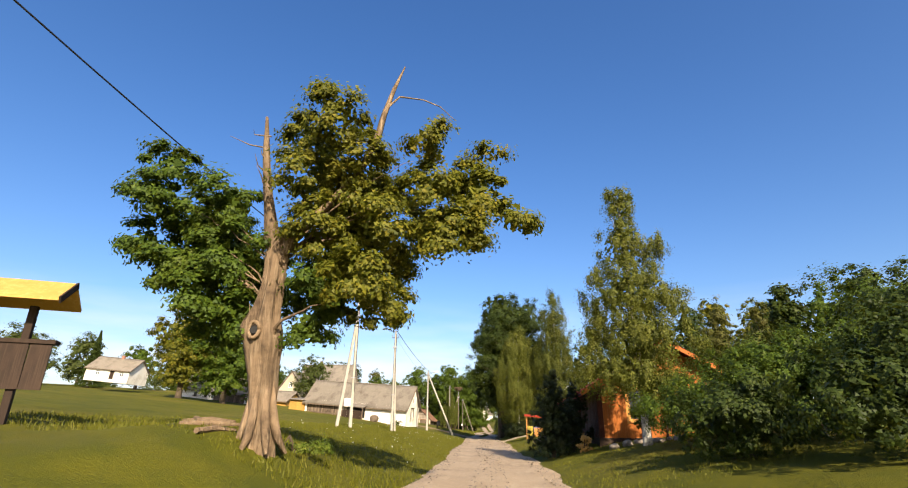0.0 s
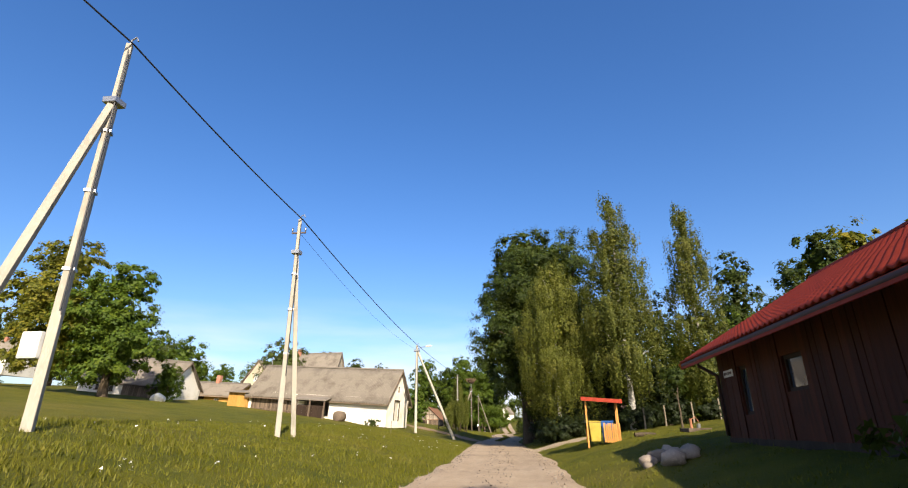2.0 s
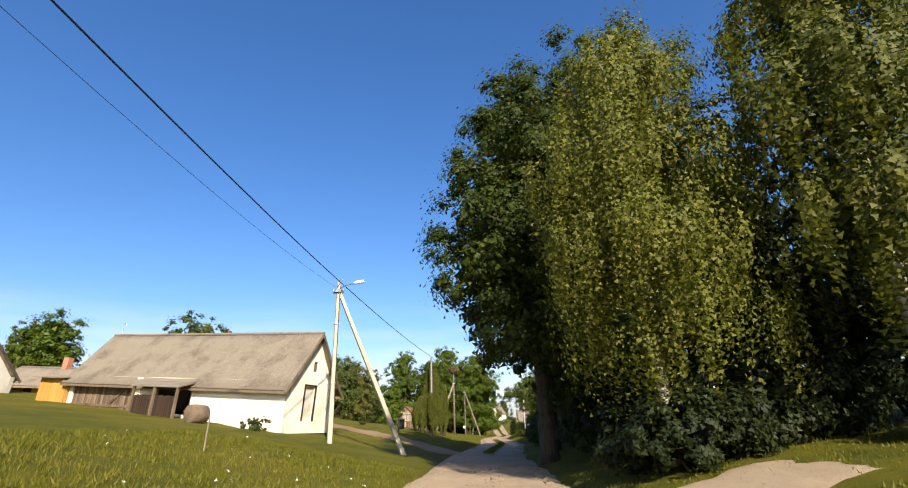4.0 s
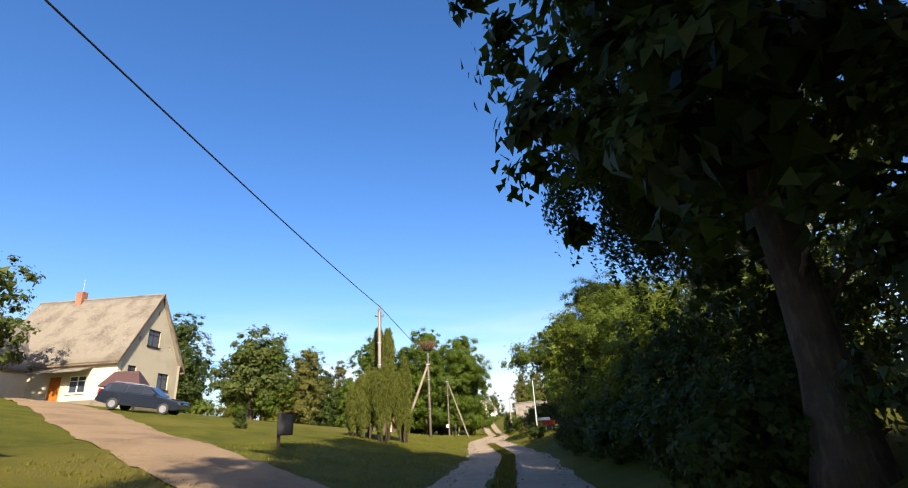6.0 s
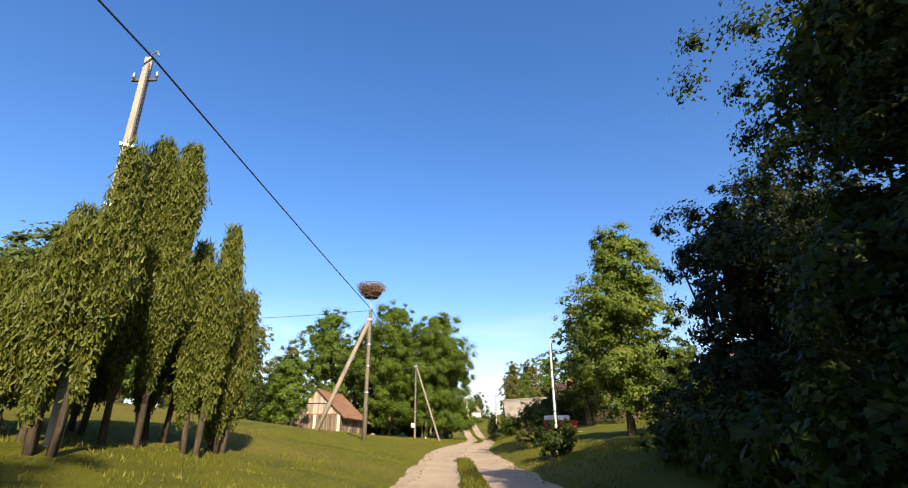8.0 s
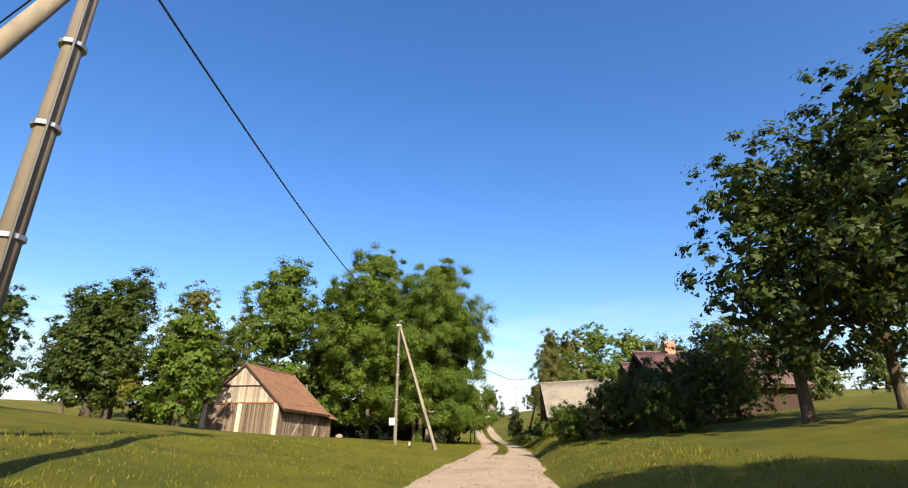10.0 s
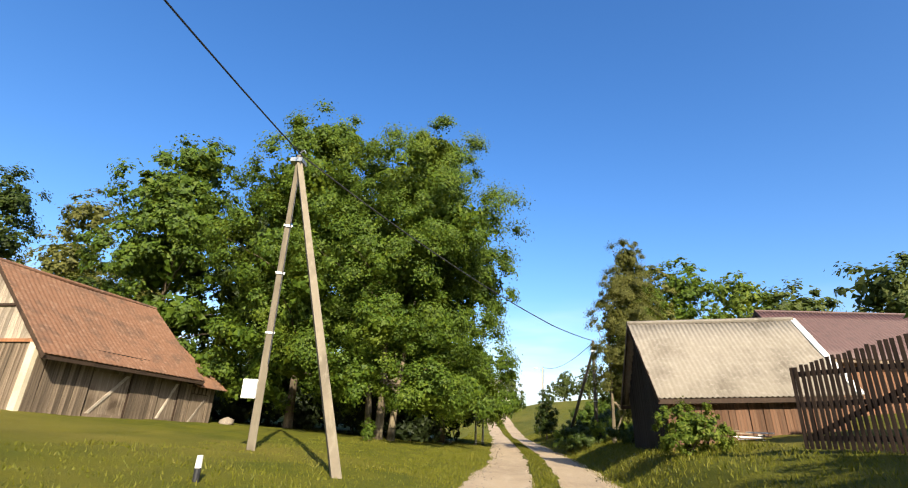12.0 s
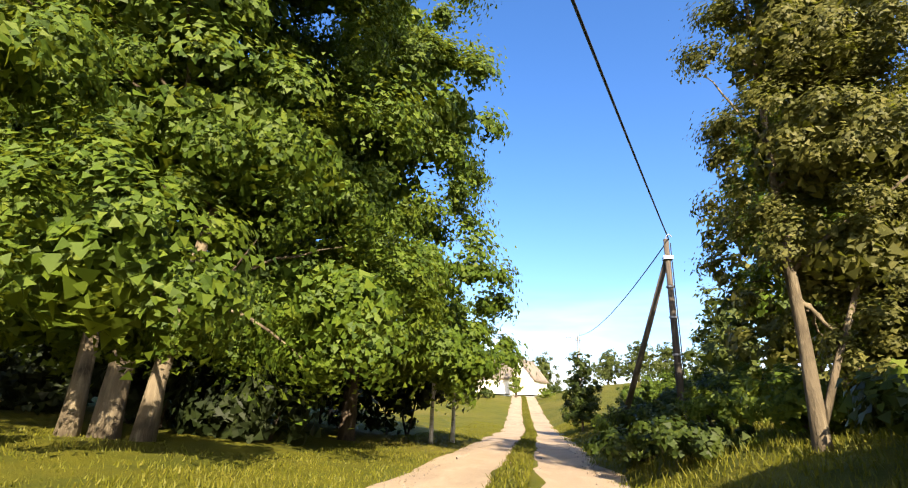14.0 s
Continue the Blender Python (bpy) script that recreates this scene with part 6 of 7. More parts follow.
for k, (x, y, h, r) in enumerate(((20.6, 40.0, 9.4, 1.7), (24.2, 40.5, 9.2, 1.5))):
    tree("broadleaf_tree", on(x, y), "slender upright tree behind the orange house", "tree", (h * 0.8, 0.14), [(0, 0, h * 0.86, r * 0.5, r * 0.5, h * 0.12), (0, 0, h * 0.64, r * 0.85, r * 0.85, h * 0.18), (0.2, 0, h * 0.38, r, r, h * 0.2)], 9000, 0.17, LEAF_WILLOW, BARK, 800 + k, 0.6, limbs=5)
# conifer and wall shrub: the birch's shade is put into their leaf colour
bush("conifer", on(3.9, 18.8), "dense dark pointed conifer beside the orange house", [(0, 0, 0.7, 1.05, 1.0, 0.85), (0.05, 0, 1.6, 0.92, 0.9, 0.85), (0.0, 0, 2.4, 0.66, 0.66, 0.75), (0.05, 0, 3.0, 0.42, 0.42, 0.55), (0.1, 0, 3.4, 0.2, 0.2, 0.32)], 64000, 0.048, LEAF_SHADED, 97, 0.24, fill=0.6, category="tree")
bush("shrub", on(4.9, 19.9), "tall dark shrub against the shaded house wall", [(0, 0, 0.8, 0.85, 0.9, 0.85), (0.1, 0, 1.8, 0.7, 0.7, 0.8), (0.1, 0, 2.5, 0.32, 0.32, 0.5)], 30000, 0.05, LEAF_SHADED, 98, 0.24, fill=0.6)
spruce(on(-66.0, 78.0), 9.5, 2.6, 1)
spruce(on(-52.0, 86.0), 10.0, 2.4, 2)
for k, (x, y, h, r) in enumerate(((-33.5, 95, 9.5, 4.0), (-62, 84, 8, 3.6), (-75, 76, 8, 4), (-48, 92, 8, 3.4), (-57, 100, 9, 4), (-66, 108, 9, 4), (-21.5, 110, 8, 3.2))):
    tree("broadleaf_tree", on(x, y), "round green tree among the farm buildings", "tree", (h * 0.6, 0.28), [(0, 0, h * 0.7, r * 0.8, r * 0.8, h * 0.28), (0, 0, h * 0.4, r, r, h * 0.28)], 4500, 0.45, LEAF_MAPLE if k % 2 else LEAF_FAR, BARK, 240 + k, 1.0, limbs=4)

# ---- trees round the cream house and thujas ----
for k, (x, y, h, r, mt) in enumerate(((-38.5, 126, 12.5, 4.0, LEAF_DARK), (-47, 134, 12, 4.2, LEAF_OLD), (-28.0, 127, 10.0, 3.6, LEAF_MAPLE), (-33, 133, 7.5, 3.2, LEAF_WILLOW), (-24.5, 131, 9.5, 2.8, LEAF_WILLOW), (-28.0, 147, 9.5, 3.0, LEAF_DARK), (-23.5, 150, 9.0, 2.8, LEAF_MAPLE), (-55, 140, 12, 4.5, LEAF_DARK))):
    tree("broadleaf_tree", on(x, y), "rounded green tree at the lawn's end", "tree", (h * 0.6, 0.3), [(0, 0, h * 0.78, r * 0.7, r * 0.7, h * 0.22), (0.3, 0, h * 0.5, r, r, h * 0.25), (-0.2, 0, h * 0.26, r, r, h * 0.2)], 9000, 0.42, mt, BARK, 250 + k, 0.75, limbs=6, tight=0.5, fill=0.45)
bush("shrub", on(-33.0, 122.5), "bright green bush on the lawn", [(0, 0, 0.9, 1.6, 1.2, 1.0)], 5000, 0.16, LEAF_BRIGHT, 260, 0.4)


def columnar_thuja(base, h, w, seed, spires):
    """Upright feathery sprays round a few bare brown stems."""
    rg = np.random.default_rng(seed)
    top = thing("thuja", Matrix.Translation(base), "tall feathery olive thuja with bare brown stems", "tree", "thujas")
    cents = []
    for k in range(spires):
        a = 6.28 * k / spires + rg.random()
        off = w * (0.45 if spires > 1 else 0.0)
        ox, oy = off * math.cos(a), off * math.sin(a)
        hh = h * (1.0 if k == 0 else 0.62 + 0.33 * rg.random())
        part("stem", Geo().tube([(ox * 0.5, oy * 0.5, -0.2), (ox * 0.8, oy * 0.8, hh * 0.3), (ox, oy, hh * 0.95)], [0.075, 0.055, 0.01], 7, 0.2, rg), BARK, top, smooth=True)
        n = int(520 * hh / spires ** 0.5)
        z = hh * (0.2 + 0.8 * rg.random(n))
        u = (z / hh)
        r = w * (0.66 if spires > 1 else 1.1) * np.clip(np.minimum((u - 0.18) / 0.3, 1.0) * (1 - u) ** 0.55 * 1.25, 0.05, 1) * (0.35 + 0.65 * rg.random(n) ** 0.5) * (0.8 + 0.3 * np.sin(z * 2.1 + 9 * rg.random())) * np.where(rg.random(n) < 0.18, 1.35, 1.0)
        t = rg.random(n) * 6.283
        c = np.stack([ox + r * np.cos(t), oy + r * np.sin(t), z], 1)
        out = np.stack([np.cos(t) * 0.35, np.sin(t) * 0.35, np.ones(n)], 1)
        s = np.linspace(-0.4, 0.6, 7)[None, :, None]
        cents.append((c[:, None] + out[:, None] * s * 0.5 + rg.normal(size=(n, 7, 3)) * 0.045).reshape(-1, 3))
    p = np.concatenate(cents)
    n = len(p)
    t = rg.random(n) * 6.283
    side = np.stack([np.cos(t), np.sin(t), rg.normal(size=n) * 0.3], 1) * 0.019
    up = np.stack([rg.normal(size=n) * 0.03, rg.normal(size=n) * 0.03, 0.05 + 0.035 * rg.random(n)], 1)
    part("crown", quads_mesh("crown", np.stack([p - up + side, p + up, p - up - side], 1)), LEAF_THUJA, top)


for k, (x, y, top_z, w, spires) in enumerate(((-6.63, 95.0, 6.0, 0.62, 3), (-7.38, 97.3, 7.5, 0.5, 1), (-6.81, 97.5, 7.45, 0.5, 1), (-6.1, 98.2, 5.6, 0.5, 2), (-7.63, 95.5, 4.6, 0.7, 2), (-8.5, 95.8, 4.3, 0.75, 3), (-7.4, 99.0, 5.6, 0.8, 2), (-8.3, 97.6, 5.2, 0.8, 3), (-6.2, 99.5, 4.4, 0.6, 3))):
    columnar_thuja(on(x, y), top_z - float(land(x, y)), w, 270 + k, spires)
bush("fir_sapling", on(-12.9, 91.0), "small dark young fir on the lawn", [(0, 0, 0.35, 0.4, 0.4, 0.3), (0, 0, 0.75, 0.22, 0.22, 0.35)], 2500, 0.07, LEAF_DARK, 279, 0.18, category="tree", stems=1)

# ---- overgrown right side ----
tree("birch", on(6.2, 76.5), "birch with branches hanging over the road", "tree", (12, 0.25), [(-1.6, -0.5, 9.4, 2.6, 2.2, 1.8), (-1.6, 0.3, 8.0, 3.2, 3.0, 1.8), (-1.6, 0.8, 6.4, 3.4, 3.2, 1.6), (0.5, 0, 5.5, 3.2, 3.2, 1.4), (-1.6, 2.0, 5.6, 2.0, 2.0, 1.4), (-1.2, 1.8, 7.6, 2.4, 2.2, 1.6)], 56000, 0.15, LEAF_DARK, BIRCHBARK, 71, 0.6, 1.0, 8)
# added trees, mostly out of view, placed to cast shade across the lawn
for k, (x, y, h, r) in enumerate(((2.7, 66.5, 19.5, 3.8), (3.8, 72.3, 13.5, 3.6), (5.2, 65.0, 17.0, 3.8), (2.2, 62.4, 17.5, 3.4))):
    tree("broadleaf_tree", on(x, y), "added tall dark tree casting shade on road and lawn", "tree", (h * 0.6, 0.35), [(0, 0, h * 0.86, r * 0.65, r * 0.65, h * 0.13), (-0.4, 0, h * 0.64, r, r, h * 0.2), (0, 0, h * 0.38, r, r, h * 0.2)], 15000, 0.32, LEAF_DARK, BARK, 710 + k, 1.0, limbs=6, fill=0.5)
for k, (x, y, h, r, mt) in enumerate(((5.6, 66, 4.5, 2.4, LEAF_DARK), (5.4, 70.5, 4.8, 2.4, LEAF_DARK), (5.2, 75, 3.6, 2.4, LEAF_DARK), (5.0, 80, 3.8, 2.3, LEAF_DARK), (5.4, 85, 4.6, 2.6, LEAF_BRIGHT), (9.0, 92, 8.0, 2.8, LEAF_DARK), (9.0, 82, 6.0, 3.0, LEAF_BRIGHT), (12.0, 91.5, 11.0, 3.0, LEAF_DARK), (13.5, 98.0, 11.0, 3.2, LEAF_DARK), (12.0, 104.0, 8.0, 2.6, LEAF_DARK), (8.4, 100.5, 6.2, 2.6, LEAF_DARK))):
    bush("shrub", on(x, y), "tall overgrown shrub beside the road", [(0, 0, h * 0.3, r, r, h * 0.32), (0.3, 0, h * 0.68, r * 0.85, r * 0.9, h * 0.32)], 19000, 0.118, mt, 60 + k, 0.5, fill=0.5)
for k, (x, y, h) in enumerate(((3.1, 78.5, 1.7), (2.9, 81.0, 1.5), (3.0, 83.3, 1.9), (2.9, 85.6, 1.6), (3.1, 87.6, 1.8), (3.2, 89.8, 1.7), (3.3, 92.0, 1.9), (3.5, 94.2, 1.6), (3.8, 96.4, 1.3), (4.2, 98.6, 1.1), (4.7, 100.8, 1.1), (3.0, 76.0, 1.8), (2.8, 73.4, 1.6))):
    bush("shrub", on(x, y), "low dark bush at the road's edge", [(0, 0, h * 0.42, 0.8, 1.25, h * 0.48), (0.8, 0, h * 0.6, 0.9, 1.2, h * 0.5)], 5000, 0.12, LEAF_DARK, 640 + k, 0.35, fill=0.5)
tree("apple_tree", on(5.6, 88.6), "spreading leafy tree reaching over the road", "tree", (4, 0.25), [(-3.4, 0.3, 3.5, 1.4, 1.5, 1.0), (-4.6, 0.2, 3.4, 0.8, 0.9, 0.5), (-2.8, 0.4, 4.6, 1.1, 1.2, 0.7), (-0.6, -0.2, 4.4, 2.3, 2.3, 1.6), (1.4, 0, 5.2, 2.1, 2.2, 1.2), (-0.6, 0, 2.0, 2.6, 2.4, 1.6)], 52000, 0.095, LEAF_BRIGHT, BARK, 72, 0.5, limbs=12)
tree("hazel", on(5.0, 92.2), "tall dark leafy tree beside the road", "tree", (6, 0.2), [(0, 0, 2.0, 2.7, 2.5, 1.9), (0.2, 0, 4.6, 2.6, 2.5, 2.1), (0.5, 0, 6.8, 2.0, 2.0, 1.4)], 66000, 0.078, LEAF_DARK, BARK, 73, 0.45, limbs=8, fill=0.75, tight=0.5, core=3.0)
# near-black leaves paint this bush as standing in the trees' shade
bush("shrub", on(5.3, 97.4), "dense overgrown roadside bush, shade put into its leaf colour", [(0, 0, 1.4, 1.9, 2.0, 1.5), (0.1, 0, 2.9, 1.7, 1.8, 1.4), (0.1, 0, 4.1, 1.6, 1.6, 1.2), (1.4, 0.6, 5.0, 1.5, 1.5, 1.2)], 60000, 0.09, LEAF_SHADED, 66, 0.4, fill=0.6)
tree("alder", on(6.5, 90.2), "leafy tree behind the roadside bushes", "tree", (6.5, 0.16), [(0.3, 0, 6.0, 1.7, 1.6, 1.1), (-0.3, 0, 4.8, 2.1, 2.0, 1.4), (0.3, 0, 3.3, 2.4, 2.2, 1.5)], 40000, 0.095, LEAF_BRIGHT, BARK, 74, 0.5, limbs=8, core=2.0)
tree("lime_tree", on(6.4, 110.5), "round green garden tree on short stems", "tree", (6, 0.16),
    [(0.3, 0, 8.6, 1.1, 1.1, 1.0), (0.2, 0, 7.2, 1.9, 1.9, 1.5), (0, 0, 5.2, 2.6, 2.6, 1.6), (0.4, 0, 3.0, 2.7, 2.6, 1.3), (0.6, 0, 1.5, 2.1, 2.1, 0.9)], 46000, 0.15, LEAF_BRIGHT, BARK, 31, 0.5, fill=0.4, tight=0.55)
bush("shrub", on(2.75, 107.4), "dark rounded clipped bush", [(0, 0, 0.6, 0.85, 0.8, 0.65)], 7000, 0.09, LEAF_DARK, 280, 0.25, fill=0.6)
bush("shrub", on(2.5, 115.0), "pale green rounded bush", [(0, 0, 0.6, 0.9, 0.9, 0.65)], 6000, 0.09, LEAF_WILLOW, 281, 0.25, fill=0.6)
bush("shrub", on(8.6, 108.0), "loose bright garden shrub behind netting", [(0, 0, 1.2, 1.3, 1.2, 1.2), (1.6, 0, 1.5, 1.3, 1.2, 1.4)], 8000, 0.13, LEAF_BRIGHT, 282, 0.4, fill=0.7)

# ---- maples by the old barn ----
for k, (x, y, h, r, mt) in enumerate(((-7.8, 165.0, 18.6, 5.6, LEAF_MAPLE), (-13.4, 166.5, 20.4, 5.6, LEAF_MAPLE), (-5.2, 171.0, 16.0, 4.4, LEAF_MAPLE), (-24.3, 168.5, 19.4, 4.9, LEAF_GREEN), (-18.6, 171, 17.5, 4.4, LEAF_DARK), (-11.5, 175, 17, 5.0, LEAF_DARK))):
    near = k < 3
    boughs = [(2.8, -3.6, 2.3, 1.9, 1.5, 1.4), (0.5, -4.4, 5.2, 1.8, 1.3, 0.9), (-2.8, -4.0, 4.0, 1.8, 1.3, 1.1), (-0.6, -3.2, 2.9, 2.0, 1.4, 1.2), (4.4, 0.5, 2.6, 1.8, 1.6, 1.4)] if k == 0 else ([(-1.5, -4.4, 4.4, 2.0, 1.4, 1.0), (2.0, -4.8, 7.0, 1.7, 1.3, 0.9), (1.5, -3.6, 3.4, 2.4, 1.5, 1.4), (-3.4, -2.6, 3.2, 2.2, 1.5, 1.4), (3.4, -1.6, 2.2, 1.9, 1.5, 1.3), (-0.8, -2.2, 2.0, 2.0, 1.4, 1.2)] if k == 1 else [(0.0, -2.6, 3.0, 2.6, 1.6, 1.5), (2.4, -0.5, 2.6, 1.8, 1.6, 1.3), (-1.6, -2.6, 1.8, 1.8, 1.4, 1.1)] if k == 2 else [])
    shift = 1.4 if k == 0 else 0.0
    mp = tree("maple", on(x, y), "broad green maple in a dense row", "tree", (h * 0.6, 0.22),
        [(0.5 + shift, 0, h * 0.89, r * 0.55, r * 0.55, h * 0.10), (-0.4 + shift, 0, h * 0.74, r * 0.88, r * 0.88, h * 0.14), (1.6 + shift, -0.8, h * 0.62, r * 0.8, r * 0.75, h * 0.13), (-0.8, 0.4, h * 0.5, r, r, h * 0.16), (0.6, 0.6, h * 0.32, r * 0.98, r * 0.8, h * 0.11), (0.9, 2.2, h * 0.17, r * 0.9, r * 0.5, h * 0.1)] + boughs,
        (120000 if k == 0 else 76000) if near else 17000, (0.155 if k == 0 else 0.2) if near else 0.42, mt, PALEBARK if k == 0 else BARK, 20 + k, 1.25, limbs=12, group="maples in a row", fill=0.12, squash=0.34, flat=0.3, tight=0.37, core=1.8)
    for m, (sx, sy) in enumerate(((-0.5, -0.3), (0.6, 0.3)) if k == 0 else ()):
        rs = np.random.default_rng(600 + 10 * k + m)
        dx = 1.6 * (rs.random() - 0.5)
        part("trunk", Geo().tube([(sx, sy, -0.3), (sx + 0.1 * dx, sy, 1.0), (sx + dx * 0.5, sy + 0.1, 3.4), (sx + dx * 1.4, sy + 0.3, 7.5)], [0.24, 0.16, 0.13, 0.07], 10, 0.3, rs), PALEBARK, mp, smooth=True)
        for q in range(3):
            z = 1.6 + 1.3 * q + rs.random()
            ex, ey = rs.normal() * 1.3, -abs(rs.normal()) * 1.4
            ox = sx + dx * z / 7
            part("limb", Geo().tube([(ox, sy + 0.05, z), (ox + ex * 0.5, sy + ey * 0.5, z + 0.5), (ox + ex, sy + ey, z + 0.7 + 0.4 * rs.normal())], [0.05, 0.03, 0.008], 6), BARK, mp, smooth=True)
# thickets coloured near black for the deep shade behind the maple trunks
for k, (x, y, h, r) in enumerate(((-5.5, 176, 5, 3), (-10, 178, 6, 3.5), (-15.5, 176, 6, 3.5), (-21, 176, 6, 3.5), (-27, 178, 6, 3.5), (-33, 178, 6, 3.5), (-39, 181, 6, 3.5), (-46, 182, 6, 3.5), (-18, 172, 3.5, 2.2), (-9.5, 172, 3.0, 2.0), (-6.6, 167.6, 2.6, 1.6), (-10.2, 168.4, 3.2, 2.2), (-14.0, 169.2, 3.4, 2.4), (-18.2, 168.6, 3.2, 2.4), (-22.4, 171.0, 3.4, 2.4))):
    bush("thicket", on(x, y), "thicket beneath the maples, shade put into its colour", [(0, 0, h * 0.4, r, r * 0.7, h * 0.42), (1.0, 0, h * 0.6, r * 0.7, r * 0.6, h * 0.4)], 4500, 0.3, LEAF_SHADED, 500 + k, 0.8, category="thicket", fill=0.5)
bush("shrub", on(-7.6, 162.2), "small leafy shoot at a maple foot", [(0, 0, 0.45, 0.35, 0.3, 0.5)], 2500, 0.08, LEAF_MAPLE, 516, 0.2)
for k, (x, y, h, r, mt) in enumerate(((-48, 176, 20, 4.6, LEAF_DARK), (-56, 178, 18, 4.8, LEAF_DARK), (-40.5, 178, 19, 4.2, LEAF_WILLOW), (-35, 181, 16, 3.8, LEAF_WILLOW), (-33, 172, 9, 3.0, LEAF_DARK), (-44, 170, 9, 3.2, LEAF_OLD), (-66, 176, 17, 5, LEAF_DARK))):
    tree("broadleaf_tree", on(x, y), "tall tree behind the old barn", "tree", (h * 0.7, 0.35), [(0.4, 0, h * 0.85, r * 0.6, r * 0.6, h * 0.14), (-0.5, 0, h * 0.62, r * 0.9, r * 0.9, h * 0.2), (0, 0, h * 0.35, r, r, h * 0.22)], 10000 if mt is not LEAF_WILLOW else 6000, 0.48, mt, BARK, 300 + k, 1.1, limbs=8)
for x, y in ((-3.15, 173.2), (-2.75, 175.0)):
    tree("sapling", on(x, y), "young tree on a thin pale trunk", "tree", (4.5, 0.07), [(0, 0, 4.3, 0.9, 0.9, 1.2), (0.4, 0, 3.3, 1.1, 1.0, 0.8), (-0.4, 0.2, 2.4, 0.8, 0.8, 0.7)], 5500, 0.14, LEAF_MAPLE, BIRCHBARK, int(310 + x * 10 + y), 0.45, limbs=4)
tree("willow", on(3.9, 163.2), "slim grey-green tree with a pale forked trunk", "tree", (7.5, 0.085),
    [(1.1, 0, 8.9, 0.9, 0.9, 1.2), (0.9, 0, 7.4, 1.4, 1.4, 1.3), (0.8, 0, 5.8, 1.8, 1.8, 1.4), (0.9, 0, 4.0, 1.9, 1.8, 1.3), (0.9, 0.3, 2.5, 1.7, 1.5, 0.9), (1.6, 0.4, 1.5, 1.3, 1.1, 0.9)], 84000, 0.082, LEAF_WILLOW, PALEBARK, 30, 0.45, fill=0.45, core=2.2)
fork = Geo().tube([(0.05, 0, 0.3), (0.35, 0, 1.1), (0.75, 0.05, 2.0), (1.1, 0.1, 3.4)], [0.05, 0.045, 0.035, 0.02], 8, 0.2, np.random.default_rng(8))
part("forked_stem", fork, PALEBARK, [o for o in bpy.data.objects if o.name.startswith("willow") and not o.parent][0], smooth=True)
tree("willow", on(6.6, 167.5), "green tree behind the shed", "tree", (6.5, 0.17), [(0, 0, 6.8, 1.4, 1.4, 1.4), (0, 0, 4.6, 2.0, 2.0, 1.8), (0, 0, 2.4, 1.8, 1.8, 1.2)], 14000, 0.17, LEAF_MAPLE, BARK, 32, 0.55)
for k, (x, y, h, r, mt) in enumerate(((8.5, 173, 11.2, 2.8, LEAF_WILLOW), (12.0, 176, 12.0, 3.4, LEAF_MAPLE), (16.5, 177, 11.0, 3.4, LEAF_BRIGHT), (22, 181, 9.5, 3.2, LEAF_MAPLE))):
    tree("broadleaf_tree", on(x, y), "round green tree behind the shed", "tree", (h * 0.6, 0.2), [(0, 0, h * 0.78, r * 0.7, r * 0.7, h * 0.2), (0, 0, h * 0.48, r, r, h * 0.26), (0, 0, h * 0.22, r * 0.9, r * 0.9, h * 0.18)], 8000, 0.32, mt, BARK, 720 + k, 0.6, limbs=5, tight=0.5)
tree("sapling", on(2.5, 186.0), "small dark young tree by the road", "tree", (3.5, 0.06), [(0, 0, 3.4, 0.7, 0.7, 1.0), (0, 0, 2.0, 1.1, 1.1, 1.0), (0, 0, 0.9, 1.1, 1.1, 0.8)], 6000, 0.17, LEAF_DARK, BARK, 33, 0.4)
for k, (x, y, h) in enumerate(((4.6, 169.0, 1.0), (3.4, 170.0, 0.9), (5.8, 171.0, 1.4), (4.4, 181.0, 1.2), (3.4, 176.0, 0.8), (4.2, 160.6, 0.7), (5.2, 162.0, 1.0), (3.0, 165.6, 0.6), (4.8, 165.0, 1.1), (2.6, 168.0, 0.5))):
    bush("shrub", on(x, y), "rank dark weeds on the bank", [(0, 0, h * 0.45, 1.1, 1.1, h * 0.5)], 4500, 0.13, LEAF_DARK if k % 2 else LEAF_BRIGHT, 320 + k, 0.35, category="weeds")
for k, (x, y, h) in enumerate(((7.2, 196.0, 2.6), (9.8, 198.0, 3.2), (12.6, 199.5, 3.0), (15.6, 200.0, 3.6), (18.6, 201.0, 3.4), (6.6, 182.0, 1.5), (8.6, 184.0, 1.8), (8.0, 179.0, 1.6))):
    bush("thicket", on(x, y), "rounded green bushes on the hillside", [(0, 0, h * 0.4, 1.6, 1.3, h * 0.42), (0.7, 0, h * 0.66, 1.1, 1.0, h * 0.34)], 6000, 0.17, LEAF_DARK if k > 4 else LEAF_GREEN, 780 + k, 0.5, category="thicket", fill=0.5)
# unseen trees, added so that their shadow falls on the hedge
for k, (x, y, h, r) in enumerate(((8.6, 130.0, 10.0, 3.2), (12.6, 131.5, 11.0, 3.6), (10.8, 126.5, 11.0, 3.2))):
    tree("hedge_shade_tree", on(x, y), "added unseen dark tree that shades the hedge", "tree", (h * 0.6, 0.18), [(0, 0, h * 0.75, r * 0.75, r * 0.75, h * 0.24), (0, 0, h * 0.42, r, r, h * 0.3)], 9000, 0.22, LEAF_DARK, BARK, 740 + k, 0.6, limbs=5)
